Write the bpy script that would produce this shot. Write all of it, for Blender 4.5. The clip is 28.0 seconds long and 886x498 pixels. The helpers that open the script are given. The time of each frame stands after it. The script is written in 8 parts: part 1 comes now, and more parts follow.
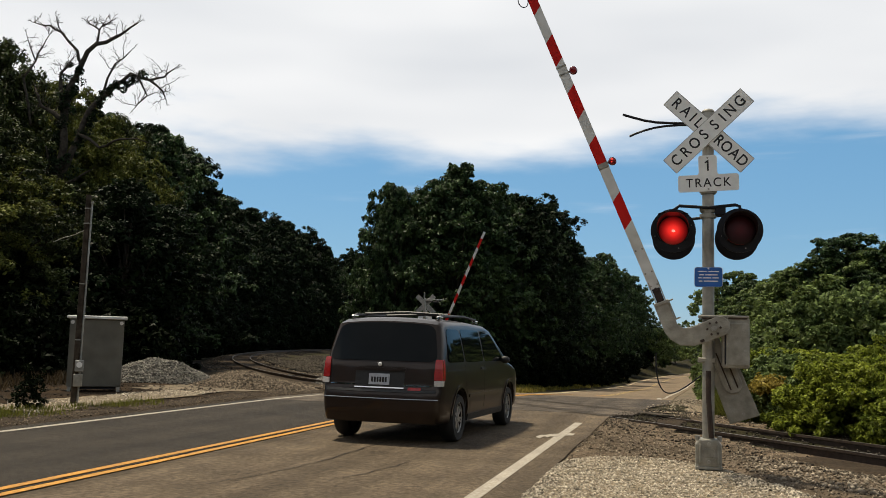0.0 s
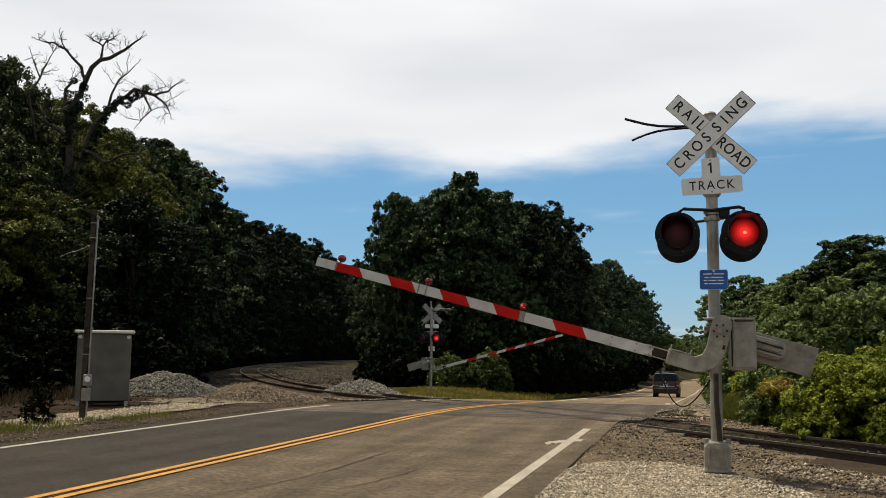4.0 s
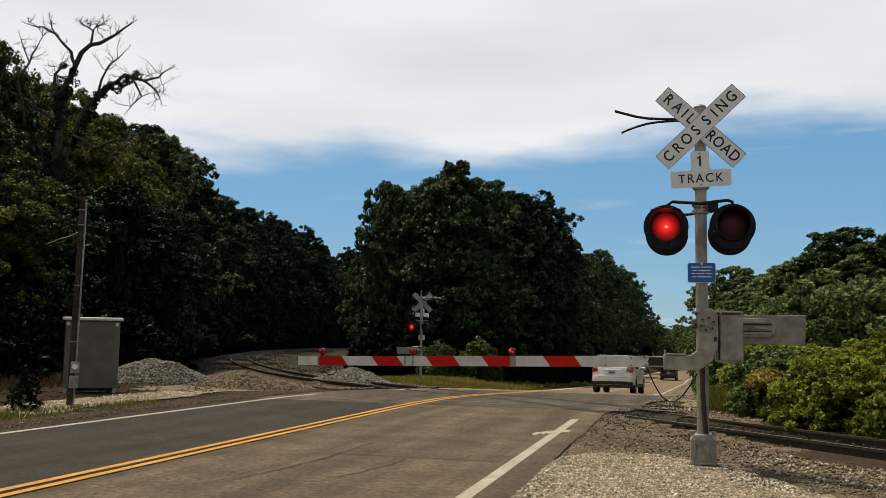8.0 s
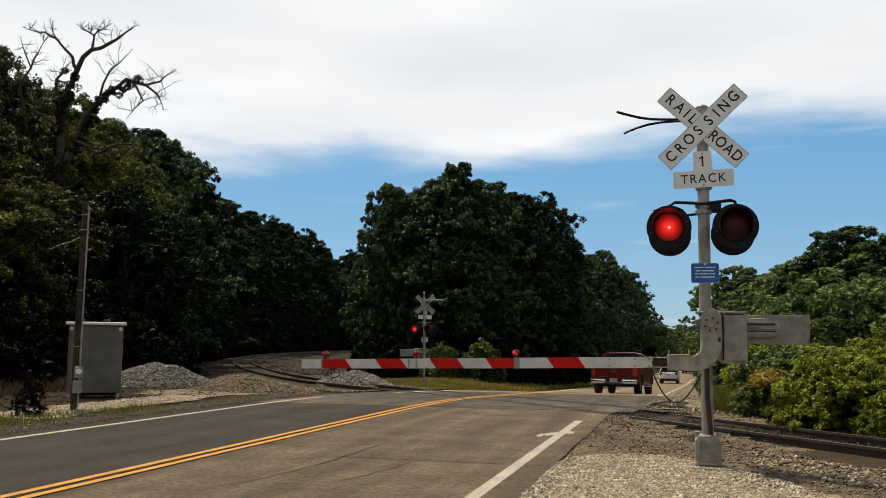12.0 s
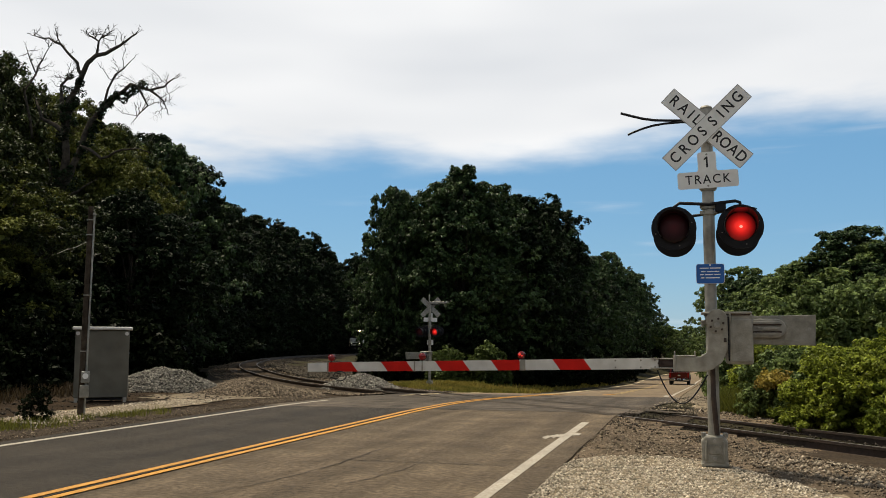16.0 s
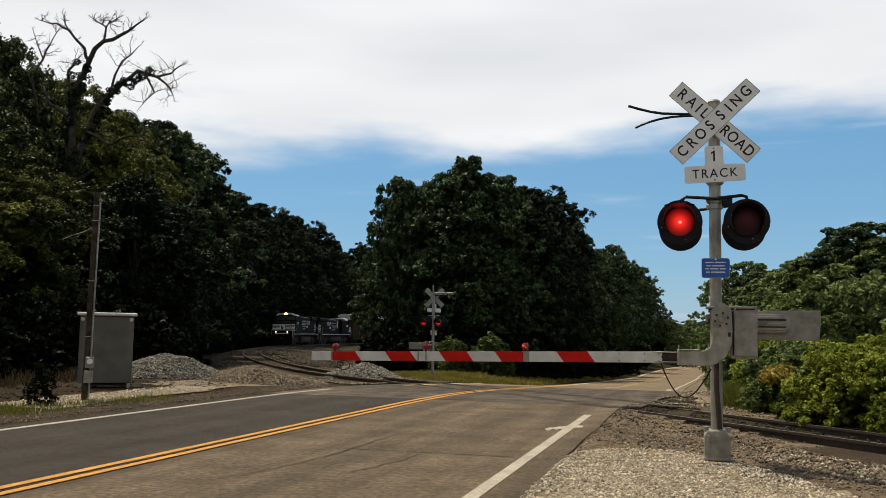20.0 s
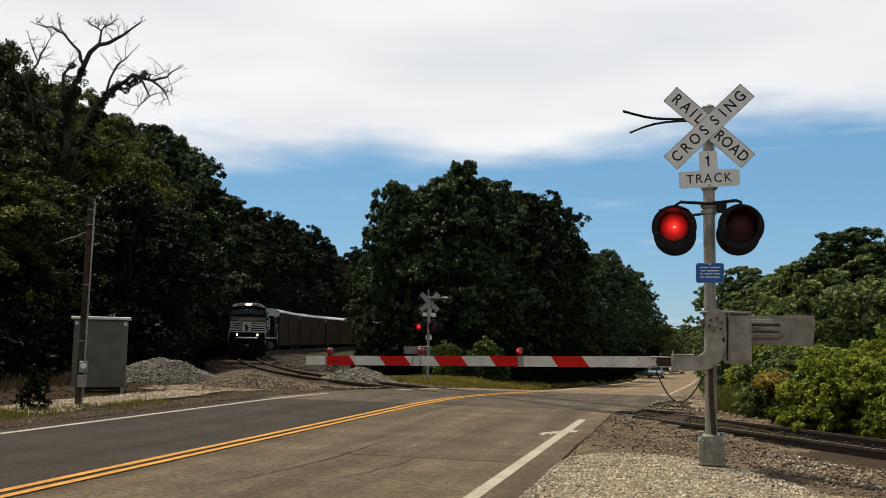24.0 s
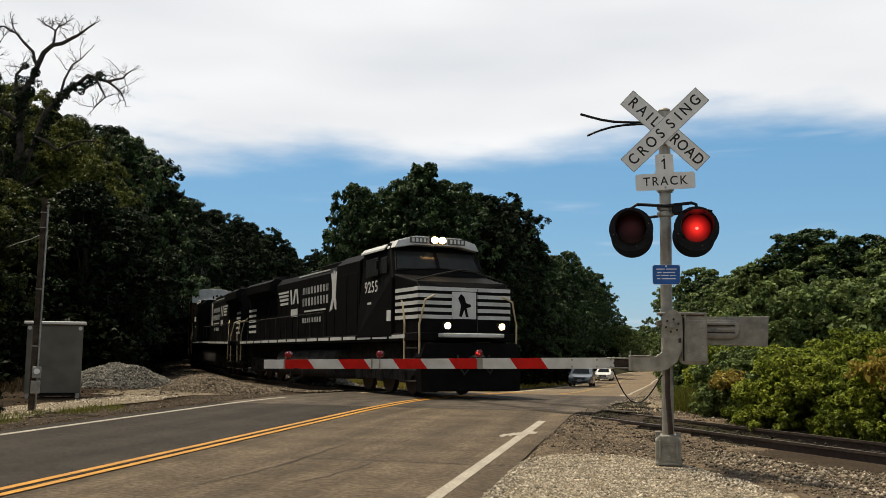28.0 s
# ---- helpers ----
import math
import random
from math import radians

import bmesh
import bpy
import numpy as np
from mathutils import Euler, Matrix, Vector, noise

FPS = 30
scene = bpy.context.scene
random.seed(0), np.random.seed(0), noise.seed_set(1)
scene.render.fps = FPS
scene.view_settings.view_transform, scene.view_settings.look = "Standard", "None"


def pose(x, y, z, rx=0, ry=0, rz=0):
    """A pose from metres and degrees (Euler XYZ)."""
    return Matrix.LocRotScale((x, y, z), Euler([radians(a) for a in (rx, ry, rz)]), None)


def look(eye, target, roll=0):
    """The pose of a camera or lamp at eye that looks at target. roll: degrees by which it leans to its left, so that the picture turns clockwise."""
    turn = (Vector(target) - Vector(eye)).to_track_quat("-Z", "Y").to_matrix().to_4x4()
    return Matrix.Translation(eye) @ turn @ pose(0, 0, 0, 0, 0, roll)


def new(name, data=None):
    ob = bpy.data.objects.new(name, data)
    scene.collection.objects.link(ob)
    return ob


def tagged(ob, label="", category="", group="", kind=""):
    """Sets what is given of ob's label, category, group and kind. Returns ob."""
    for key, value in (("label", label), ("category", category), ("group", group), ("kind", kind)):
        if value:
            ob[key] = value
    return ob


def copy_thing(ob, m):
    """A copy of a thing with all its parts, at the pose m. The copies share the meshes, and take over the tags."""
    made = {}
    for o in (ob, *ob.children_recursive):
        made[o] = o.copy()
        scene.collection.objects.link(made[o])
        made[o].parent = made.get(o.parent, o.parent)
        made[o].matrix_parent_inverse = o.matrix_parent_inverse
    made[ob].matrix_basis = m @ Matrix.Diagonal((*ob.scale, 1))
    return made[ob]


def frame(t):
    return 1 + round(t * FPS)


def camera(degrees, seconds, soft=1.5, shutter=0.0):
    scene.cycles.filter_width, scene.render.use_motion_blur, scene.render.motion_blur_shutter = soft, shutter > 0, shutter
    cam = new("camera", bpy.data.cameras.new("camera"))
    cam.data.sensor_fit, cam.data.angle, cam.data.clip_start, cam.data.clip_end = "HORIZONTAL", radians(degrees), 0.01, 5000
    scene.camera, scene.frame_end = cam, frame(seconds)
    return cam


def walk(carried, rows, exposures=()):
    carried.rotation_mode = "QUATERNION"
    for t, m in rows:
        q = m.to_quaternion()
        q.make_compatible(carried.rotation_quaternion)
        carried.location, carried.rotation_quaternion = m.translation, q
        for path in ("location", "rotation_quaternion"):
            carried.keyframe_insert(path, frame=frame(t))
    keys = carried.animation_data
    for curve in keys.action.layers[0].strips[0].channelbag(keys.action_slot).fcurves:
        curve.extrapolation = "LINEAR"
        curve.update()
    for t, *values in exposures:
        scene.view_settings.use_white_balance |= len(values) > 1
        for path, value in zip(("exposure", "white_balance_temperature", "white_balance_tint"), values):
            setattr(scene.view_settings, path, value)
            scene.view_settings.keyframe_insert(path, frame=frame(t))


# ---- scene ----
cam = camera(51.0, 28.0, soft=0.6)
# camera path: seconds, place, yaw, pitch, roll
ROWS = [
    (0.0, -0.049, -0.014, 1.395, 14.40, 5.78, -1.57),
    (0.5, -0.035, 0.018, 1.383, 14.48, 5.83, -1.73),
    (1.0, -0.029, 0.002, 1.361, 14.39, 5.94, -1.41),
    (1.5, -0.031, -0.003, 1.374, 14.47, 6.20, -1.15),
    (2.0, -0.012, 0.020, 1.362, 14.71, 6.29, -1.32),
    (2.5, -0.028, -0.009, 1.366, 14.78, 6.22, -1.00),
    (3.0, -0.031, -0.030, 1.377, 15.10, 6.35, -0.69),
    (3.5, -0.032, -0.024, 1.360, 15.01, 6.40, -0.64),
    (5.5, -0.016, -0.001, 1.409, 14.58, 5.99, -0.57),
    (6.0, -0.024, 0.021, 1.404, 14.55, 5.93, -0.66),
    (6.5, -0.015, 0.017, 1.403, 14.01, 5.96, -0.78),
    (7.0, -0.014, 0.010, 1.404, 13.79, 5.77, -0.67),
    (7.5, -0.009, 0.006, 1.402, 14.14, 5.82, -0.62),
    (8.0, 0.000, 0.000, 1.400, 14.30, 5.65, -1.00),
    (8.5, -0.019, 0.033, 1.404, 14.26, 5.60, -0.95),
    (9.0, -0.017, 0.023, 1.399, 14.47, 5.24, -0.92),
    (9.5, -0.020, 0.021, 1.404, 14.64, 5.34, -0.83),
    (10.0, -0.021, 0.021, 1.399, 14.91, 5.31, -0.69),
    (10.5, -0.016, 0.030, 1.397, 14.59, 5.20, -0.79),
    (11.0, -0.017, 0.004, 1.400, 14.71, 5.57, -0.84),
    (11.5, -0.015, -0.003, 1.401, 14.53, 5.64, -0.77),
    (12.0, -0.009, 0.006, 1.406, 14.48, 5.76, -0.58),
    (12.5, -0.011, 0.008, 1.404, 14.45, 5.79, -0.85),
    (14.5, -0.009, -0.027, 1.406, 15.09, 6.24, -0.72),
    (15.0, -0.003, -0.026, 1.408, 14.87, 6.05, -0.34),
    (15.5, -0.004, -0.027, 1.407, 14.84, 6.10, -0.11),
    (16.0, -0.007, -0.010, 1.403, 14.82, 5.92, -0.22),
    (16.5, -0.012, -0.017, 1.400, 14.78, 5.65, -0.68),
    (17.0, -0.011, 0.001, 1.402, 14.73, 5.48, -0.76),
    (17.5, -0.018, -0.030, 1.401, 14.68, 5.56, -0.87),
    (18.0, -0.016, -0.014, 1.399, 14.89, 5.51, -0.85),
    (18.5, -0.024, 0.003, 1.402, 14.99, 5.27, -0.89),
    (19.0, -0.019, -0.005, 1.401, 15.15, 5.35, -0.99),
    (19.5, -0.022, -0.015, 1.403, 14.87, 5.35, -1.09),
    (20.0, -0.018, -0.012, 1.400, 15.01, 5.35, -1.04),
    (20.5, -0.013, -0.013, 1.404, 15.12, 5.51, -0.75),
    (21.0, -0.012, -0.012, 1.405, 15.08, 5.55, -0.62),
    (21.5, -0.011, 0.006, 1.406, 14.94, 5.44, -0.87),
    (23.5, -0.004, -0.008, 1.407, 14.38, 5.73, -1.04),
    (24.0, -0.009, -0.004, 1.404, 14.72, 5.62, -1.10),
    (24.5, -0.004, 0.009, 1.405, 14.84, 5.54, -1.11),
    (25.0, -0.002, 0.006, 1.408, 14.53, 5.52, -0.96),
    (25.5, -0.000, -0.004, 1.401, 14.36, 5.52, -0.86),
    (26.0, 0.002, 0.016, 1.406, 14.32, 5.38, -0.77),
    (26.5, 0.003, 0.025, 1.405, 13.42, 5.38, -0.93),
    (27.0, 0.006, 0.010, 1.406, 13.36, 5.37, -0.76),
    (27.5, 0.014, 0.006, 1.407, 12.66, 5.61, -0.87),
    (28.0, 0.015, 0.005, 1.408, 12.35, 5.80, -0.70),
]
walk(cam, [(t, pose(x, y, z, 90 + pitch, roll, yaw)) for t, x, y, z, yaw, pitch, roll in ROWS],
     [(0, 0.0), (3, 0.02), (5.5, -0.06), (7, -0.09), (9, -0.05), (10, 0.0), (11, 0.04), (12.5, 0.06), (15, 0.02), (18, 0.0), (28, 0.02)])

# ---- light ----
SUN_ELEV, SUN_AZ = 66.0, -68.0      # degrees; azimuth from +y towards +x
world = bpy.data.worlds.new("world")
scene.world = world
world.use_nodes = True
wn, wl = world.node_tree.nodes, world.node_tree.links
wn.clear()
sky = wn.new("ShaderNodeTexSky")
sky.sky_type, sky.sun_disc = "NISHITA", False
sky.sun_elevation, sky.sun_rotation = radians(SUN_ELEV), radians(SUN_AZ)
sky.air_density, sky.dust_density, sky.ozone_density = 1.0, 0.1, 2.0
skymul = wn.new("ShaderNodeVectorMath"); skymul.operation = "SCALE"
skymul.inputs["Scale"].default_value = 0.100
vivid = wn.new("ShaderNodeHueSaturation")
vivid.inputs["Saturation"].default_value = 1.1
wl.new(sky.outputs[0], vivid.inputs["Color"])
wl.new(vivid.outputs[0], skymul.inputs[0])
coord = wn.new("ShaderNodeTexCoord")
sep = wn.new("ShaderNodeSeparateXYZ")
wl.new(coord.outputs["Generated"], sep.inputs[0])
stretch = wn.new("ShaderNodeMapping")
stretch.inputs["Scale"].default_value = (2.2, 2.2, 9.0)
wl.new(coord.outputs["Generated"], stretch.inputs[0])
cloud = wn.new("ShaderNodeTexNoise")
cloud.inputs["Scale"].default_value, cloud.inputs["Detail"].default_value, cloud.inputs["Roughness"].default_value = 1.3, 6.0, 0.5
wl.new(stretch.outputs[0], cloud.inputs["Vector"])
lift = wn.new("ShaderNodeMath"); lift.operation = "MULTIPLY_ADD"       # height + noise
lift.inputs[1].default_value, lift.inputs[2].default_value = 0.20, -0.10
wl.new(cloud.outputs["Fac"], lift.inputs[0])
addz = wn.new("ShaderNodeMath"); addz.operation = "ADD"
wl.new(sep.outputs["Z"], addz.inputs[0]); wl.new(lift.outputs[0], addz.inputs[1])
cover = wn.new("ShaderNodeMapRange"); cover.interpolation_type = "SMOOTHSTEP"
cover.inputs["From Min"].default_value, cover.inputs["From Max"].default_value = 0.175, 0.235
wl.new(addz.outputs[0], cover.inputs["Value"])
shade = wn.new("ShaderNodeTexNoise")
shade.inputs["Scale"].default_value, shade.inputs["Detail"].default_value = 0.8, 3.0
wl.new(stretch.outputs[0], shade.inputs["Vector"])
tone = wn.new("ShaderNodeValToRGB")
tone.color_ramp.elements[0].position, tone.color_ramp.elements[0].color = 0.3, (0.72, 0.745, 0.78, 1)
tone.color_ramp.elements[1].position, tone.color_ramp.elements[1].color = 0.62, (0.94, 0.945, 0.95, 1)
wl.new(shade.outputs["Fac"], tone.inputs[0])
mixsky = wn.new("ShaderNodeMix"); mixsky.data_type = "RGBA"
haze = wn.new("ShaderNodeMix"); haze.data_type = "RGBA"          # even summer blue
haze.inputs["Factor"].default_value, haze.inputs["B"].default_value = 0.6, (0.165, 0.42, 0.69, 1)
wl.new(skymul.outputs[0], haze.inputs["A"])
wl.new(haze.outputs["Result"], mixsky.inputs["A"]); wl.new(tone.outputs[0], mixsky.inputs["B"])
gaps = wn.new("ShaderNodeTexNoise")
gaps.inputs["Scale"].default_value, gaps.inputs["Detail"].default_value = 2.2, 5.0
wl.new(coord.outputs["Generated"], gaps.inputs["Vector"])
high = wn.new("ShaderNodeMapRange"); high.interpolation_type = "SMOOTHSTEP"       # out of view, cloud opened up overhead to lower the fill light
high.inputs["From Min"].default_value, high.inputs["From Max"].default_value = 0.36, 0.62
high.inputs["To Max"].default_value = 0.50
wl.new(sep.outputs["Z"], high.inputs["Value"])
less = wn.new("ShaderNodeMath"); less.operation = "SUBTRACT"
wl.new(gaps.outputs["Fac"], less.inputs[0]); wl.new(high.outputs[0], less.inputs[1])
open_ = wn.new("ShaderNodeMapRange"); open_.interpolation_type = "SMOOTHSTEP"
open_.inputs["From Min"].default_value, open_.inputs["From Max"].default_value = 0.08, 0.22
wl.new(less.outputs[0], open_.inputs["Value"])
both = wn.new("ShaderNodeMath"); both.operation = "MULTIPLY"
wl.new(cover.outputs[0], both.inputs[0]); wl.new(open_.outputs[0], both.inputs[1])
wisp_map = wn.new("ShaderNodeMapping")
wisp_map.inputs["Scale"].default_value, wisp_map.inputs["Location"].default_value = (3.0, 3.0, 34.0), (0.35, 0.1, 0.4)
wl.new(coord.outputs["Generated"], wisp_map.inputs[0])
wisp = wn.new("ShaderNodeTexNoise")
wisp.inputs["Scale"].default_value, wisp.inputs["Detail"].default_value = 1.0, 5.0
wl.new(wisp_map.outputs[0], wisp.inputs["Vector"])
wisp_r = wn.new("ShaderNodeMapRange"); wisp_r.interpolation_type = "SMOOTHSTEP"
wisp_r.inputs["From Min"].default_value, wisp_r.inputs["From Max"].default_value, wisp_r.inputs["To Max"].default_value = 0.58, 0.80, 0.5
wl.new(wisp.outputs["Fac"], wisp_r.inputs["Value"])
most = wn.new("ShaderNodeMath"); most.operation = "MAXIMUM"
wl.new(both.outputs[0], most.inputs[0]); wl.new(wisp_r.outputs[0], most.inputs[1])
wl.new(most.outputs[0], mixsky.inputs["Factor"])
deck = wn.new("ShaderNodeMapRange"); deck.interpolation_type = "SMOOTHSTEP"       # out of view, grey added overhead to keep the fill light neutral
deck.inputs["From Min"].default_value, deck.inputs["From Max"].default_value = 0.40, 0.66
deck.inputs["To Max"].default_value = 0.85
wl.new(sep.outputs["Z"], deck.inputs["Value"])
over = wn.new("ShaderNodeMix"); over.data_type = "RGBA"
over.inputs["B"].default_value = (0.36, 0.365, 0.37, 1)
wl.new(deck.outputs[0], over.inputs["Factor"]); wl.new(mixsky.outputs["Result"], over.inputs["A"])
back = wn.new("ShaderNodeBackground")
back.inputs["Strength"].default_value = 1.0
wl.new(over.outputs["Result"], back.inputs["Color"])
wout = wn.new("ShaderNodeOutputWorld")
wl.new(back.outputs[0], wout.inputs[0])

sun_data = bpy.data.lights.new("sun", "SUN")
sun_data.energy, sun_data.angle, sun_data.color = 5.0, radians(5), (1.0, 0.90, 0.70)
sun_ob = new("sun", sun_data)
sun_dir = Vector((math.sin(radians(SUN_AZ)) * math.cos(radians(SUN_ELEV)), math.cos(radians(SUN_AZ)) * math.cos(radians(SUN_ELEV)), math.sin(radians(SUN_ELEV))))
sun_ob.matrix_basis = look(sun_dir * 60, (0, 0, 0))


# ---- materials ----
def mat(name, color, rough=0.7, metal=0.0, color2=None, scale=8.0, bump=0.0, bump_scale=60.0, big=0.0, island=0.0, piece=0.0, emit=None, power=0.0, spec=0.5, coat=0.0, detail=6.0, speck=0.0, streak=0.0):
    """A procedural surface: two noise scales between two colours, bump, and optional random shift per island or per piece."""
    m = bpy.data.materials.new(name)
    m.use_nodes = True
    n, l = m.node_tree.nodes, m.node_tree.links
    bs = n["Principled BSDF"]
    bs.inputs["Roughness"].default_value, bs.inputs["Metallic"].default_value = rough, metal
    bs.inputs["Specular IOR Level"].default_value = spec
    bs.inputs["Coat Weight"].default_value = coat
    bs.inputs["Coat Roughness"].default_value = 0.05
    c1 = (*color, 1)
    c2 = (*(color2 or [c * 0.75 for c in color]), 1)
    tc = n.new("ShaderNodeTexCoord")
    nz = n.new("ShaderNodeTexNoise")
    nz.inputs["Scale"].default_value, nz.inputs["Detail"].default_value = scale, detail
    l.new(tc.outputs["Object"], nz.inputs["Vector"])
    fac = nz.outputs["Fac"]
    ramp = n.new("ShaderNodeMapRange")
    ramp.inputs["From Min"].default_value, ramp.inputs["From Max"].default_value = 0.32, 0.68
    l.new(fac, ramp.inputs["Value"])
    mix = n.new("ShaderNodeMix"); mix.data_type = "RGBA"
    mix.inputs["A"].default_value, mix.inputs["B"].default_value = c1, c2
    l.new(ramp.outputs[0], mix.inputs["Factor"])
    out = mix.outputs["Result"]
    if big:
        nb = n.new("ShaderNodeTexNoise")
        nb.inputs["Scale"].default_value, nb.inputs["Detail"].default_value = scale * 0.08, 4.0
        l.new(tc.outputs["Object"], nb.inputs["Vector"])
        hv = n.new("ShaderNodeHueSaturation")
        mr = n.new("ShaderNodeMapRange")
        mr.inputs["From Min"].default_value, mr.inputs["From Max"].default_value = 0.3, 0.7
        mr.inputs["To Min"].default_value, mr.inputs["To Max"].default_value = 1 - big, 1 + big
        l.new(nb.outputs["Fac"], mr.inputs["Value"]); l.new(mr.outputs[0], hv.inputs["Value"]); l.new(out, hv.inputs["Color"])
        out = hv.outputs["Color"]
    if speck:
        ns = n.new("ShaderNodeTexNoise")
        ns.inputs["Scale"].default_value, ns.inputs["Detail"].default_value = 75.0, 2.0
        l.new(tc.outputs["Object"], ns.inputs["Vector"])
        hv = n.new("ShaderNodeHueSaturation")
        mr = n.new("ShaderNodeMapRange")
        mr.inputs["From Min"].default_value, mr.inputs["From Max"].default_value = 0.3, 0.7
        mr.inputs["To Min"].default_value, mr.inputs["To Max"].default_value = 1 - speck, 1 + speck
        l.new(ns.outputs["Fac"], mr.inputs["Value"]); l.new(mr.outputs[0], hv.inputs["Value"]); l.new(out, hv.inputs["Color"])
        out = hv.outputs["Color"]
    if streak:
        mp = n.new("ShaderNodeMapping")
        mp.inputs["Scale"].default_value = (1.1, 0.05, 1.0)
        l.new(tc.outputs["Object"], mp.inputs[0])
        nk = n.new("ShaderNodeTexNoise")
        nk.inputs["Scale"].default_value, nk.inputs["Detail"].default_value = 1.6, 5.0
        l.new(mp.outputs[0], nk.inputs["Vector"])
        hv = n.new("ShaderNodeHueSaturation")
        mr = n.new("ShaderNodeMapRange")
        mr.inputs["From Min"].default_value, mr.inputs["From Max"].default_value = 0.32, 0.68
        mr.inputs["To Min"].default_value, mr.inputs["To Max"].default_value = 1 - streak, 1 + streak
        l.new(nk.outputs["Fac"], mr.inputs["Value"]); l.new(mr.outputs[0], hv.inputs["Value"]); l.new(out, hv.inputs["Color"])
        out = hv.outputs["Color"]
    if island or piece:
        src = n.new("ShaderNodeNewGeometry").outputs["Random Per Island"] if island else n.new("ShaderNodeObjectInfo").outputs["Random"]
        hv = n.new("ShaderNodeHueSaturation")
        mr = n.new("ShaderNodeMapRange")
        mr.inputs["To Min"].default_value, mr.inputs["To Max"].default_value = 1 - (island or piece), 1 + (island or piece)
        l.new(src, mr.inputs["Value"]); l.new(mr.outputs[0], hv.inputs["Value"]); l.new(out, hv.inputs["Color"])
        out = hv.outputs["Color"]
    l.new(out, bs.inputs["Base Color"])
    if bump:
        nb = n.new("ShaderNodeTexNoise")
        nb.inputs["Scale"].default_value, nb.inputs["Detail"].default_value = bump_scale, 4.0
        l.new(tc.outputs["Object"], nb.inputs["Vector"])
        bp = n.new("ShaderNodeBump")
        bp.inputs["Strength"].default_value, bp.inputs["Distance"].default_value = min(1.0, bump * 2), 0.02
        l.new(nb.outputs["Fac"], bp.inputs["Height"]); l.new(bp.outputs[0], bs.inputs["Normal"])
    if emit:
        bs.inputs["Emission Color"].default_value, bs.inputs["Emission Strength"].default_value = (*emit, 1), power
    return m


def leaf_mat(name, color, color2, island=0.45, thin=0.25, gloss=0.12):
    m = mat(name, color, 0.5, 0, color2, 0.7, island=island, spec=gloss, detail=4.0)
    n, l = m.node_tree.nodes, m.node_tree.links
    bs = n["Principled BSDF"]
    tl = n.new("ShaderNodeBsdfTranslucent")
    ms = n.new("ShaderNodeMixShader")
    ms.inputs[0].default_value = thin
    src = bs.inputs["Base Color"].links[0].from_socket
    l.new(src, tl.inputs["Color"])
    l.new(bs.outputs[0], ms.inputs[1]); l.new(tl.outputs[0], ms.inputs[2])
    l.new(ms.outputs[0], n["Material Output"].inputs["Surface"])
    return m


def glow_mat(name, stops, base=(0.25, 0.008, 0.006)):
    """A round lamp glass whose glow falls off from its middle; stops are (radius in metres, colour)."""
    m = mat(name, base, 0.3, spec=0.3)
    n, l = m.node_tree.nodes, m.node_tree.links
    tc = n.new("ShaderNodeTexCoord")
    flat = n.new("ShaderNodeVectorMath"); flat.operation = "MULTIPLY"
    flat.inputs[1].default_value = (1, 0, 1)
    ln = n.new("ShaderNodeVectorMath"); ln.operation = "LENGTH"
    ramp = n.new("ShaderNodeValToRGB")
    far = stops[-1][0]
    sc = n.new("ShaderNodeMath"); sc.operation = "DIVIDE"
    sc.inputs[1].default_value = far
    el = ramp.color_ramp.elements
    while len(el) < len(stops):
        el.new(0.5)
    for e, (r, c) in zip(el, stops):
        e.position, e.color = r / far, (*c, 1)
    l.new(tc.outputs["Object"], flat.inputs[0]); l.new(flat.outputs[0], ln.inputs[0]); l.new(ln.outputs["Value"], sc.inputs[0])
    l.new(sc.outputs[0], ramp.inputs[0]); l.new(ramp.outputs[0], n["Principled BSDF"].inputs["Emission Color"])
    n["Principled BSDF"].inputs["Emission Strength"].default_value = 1.0
    return m


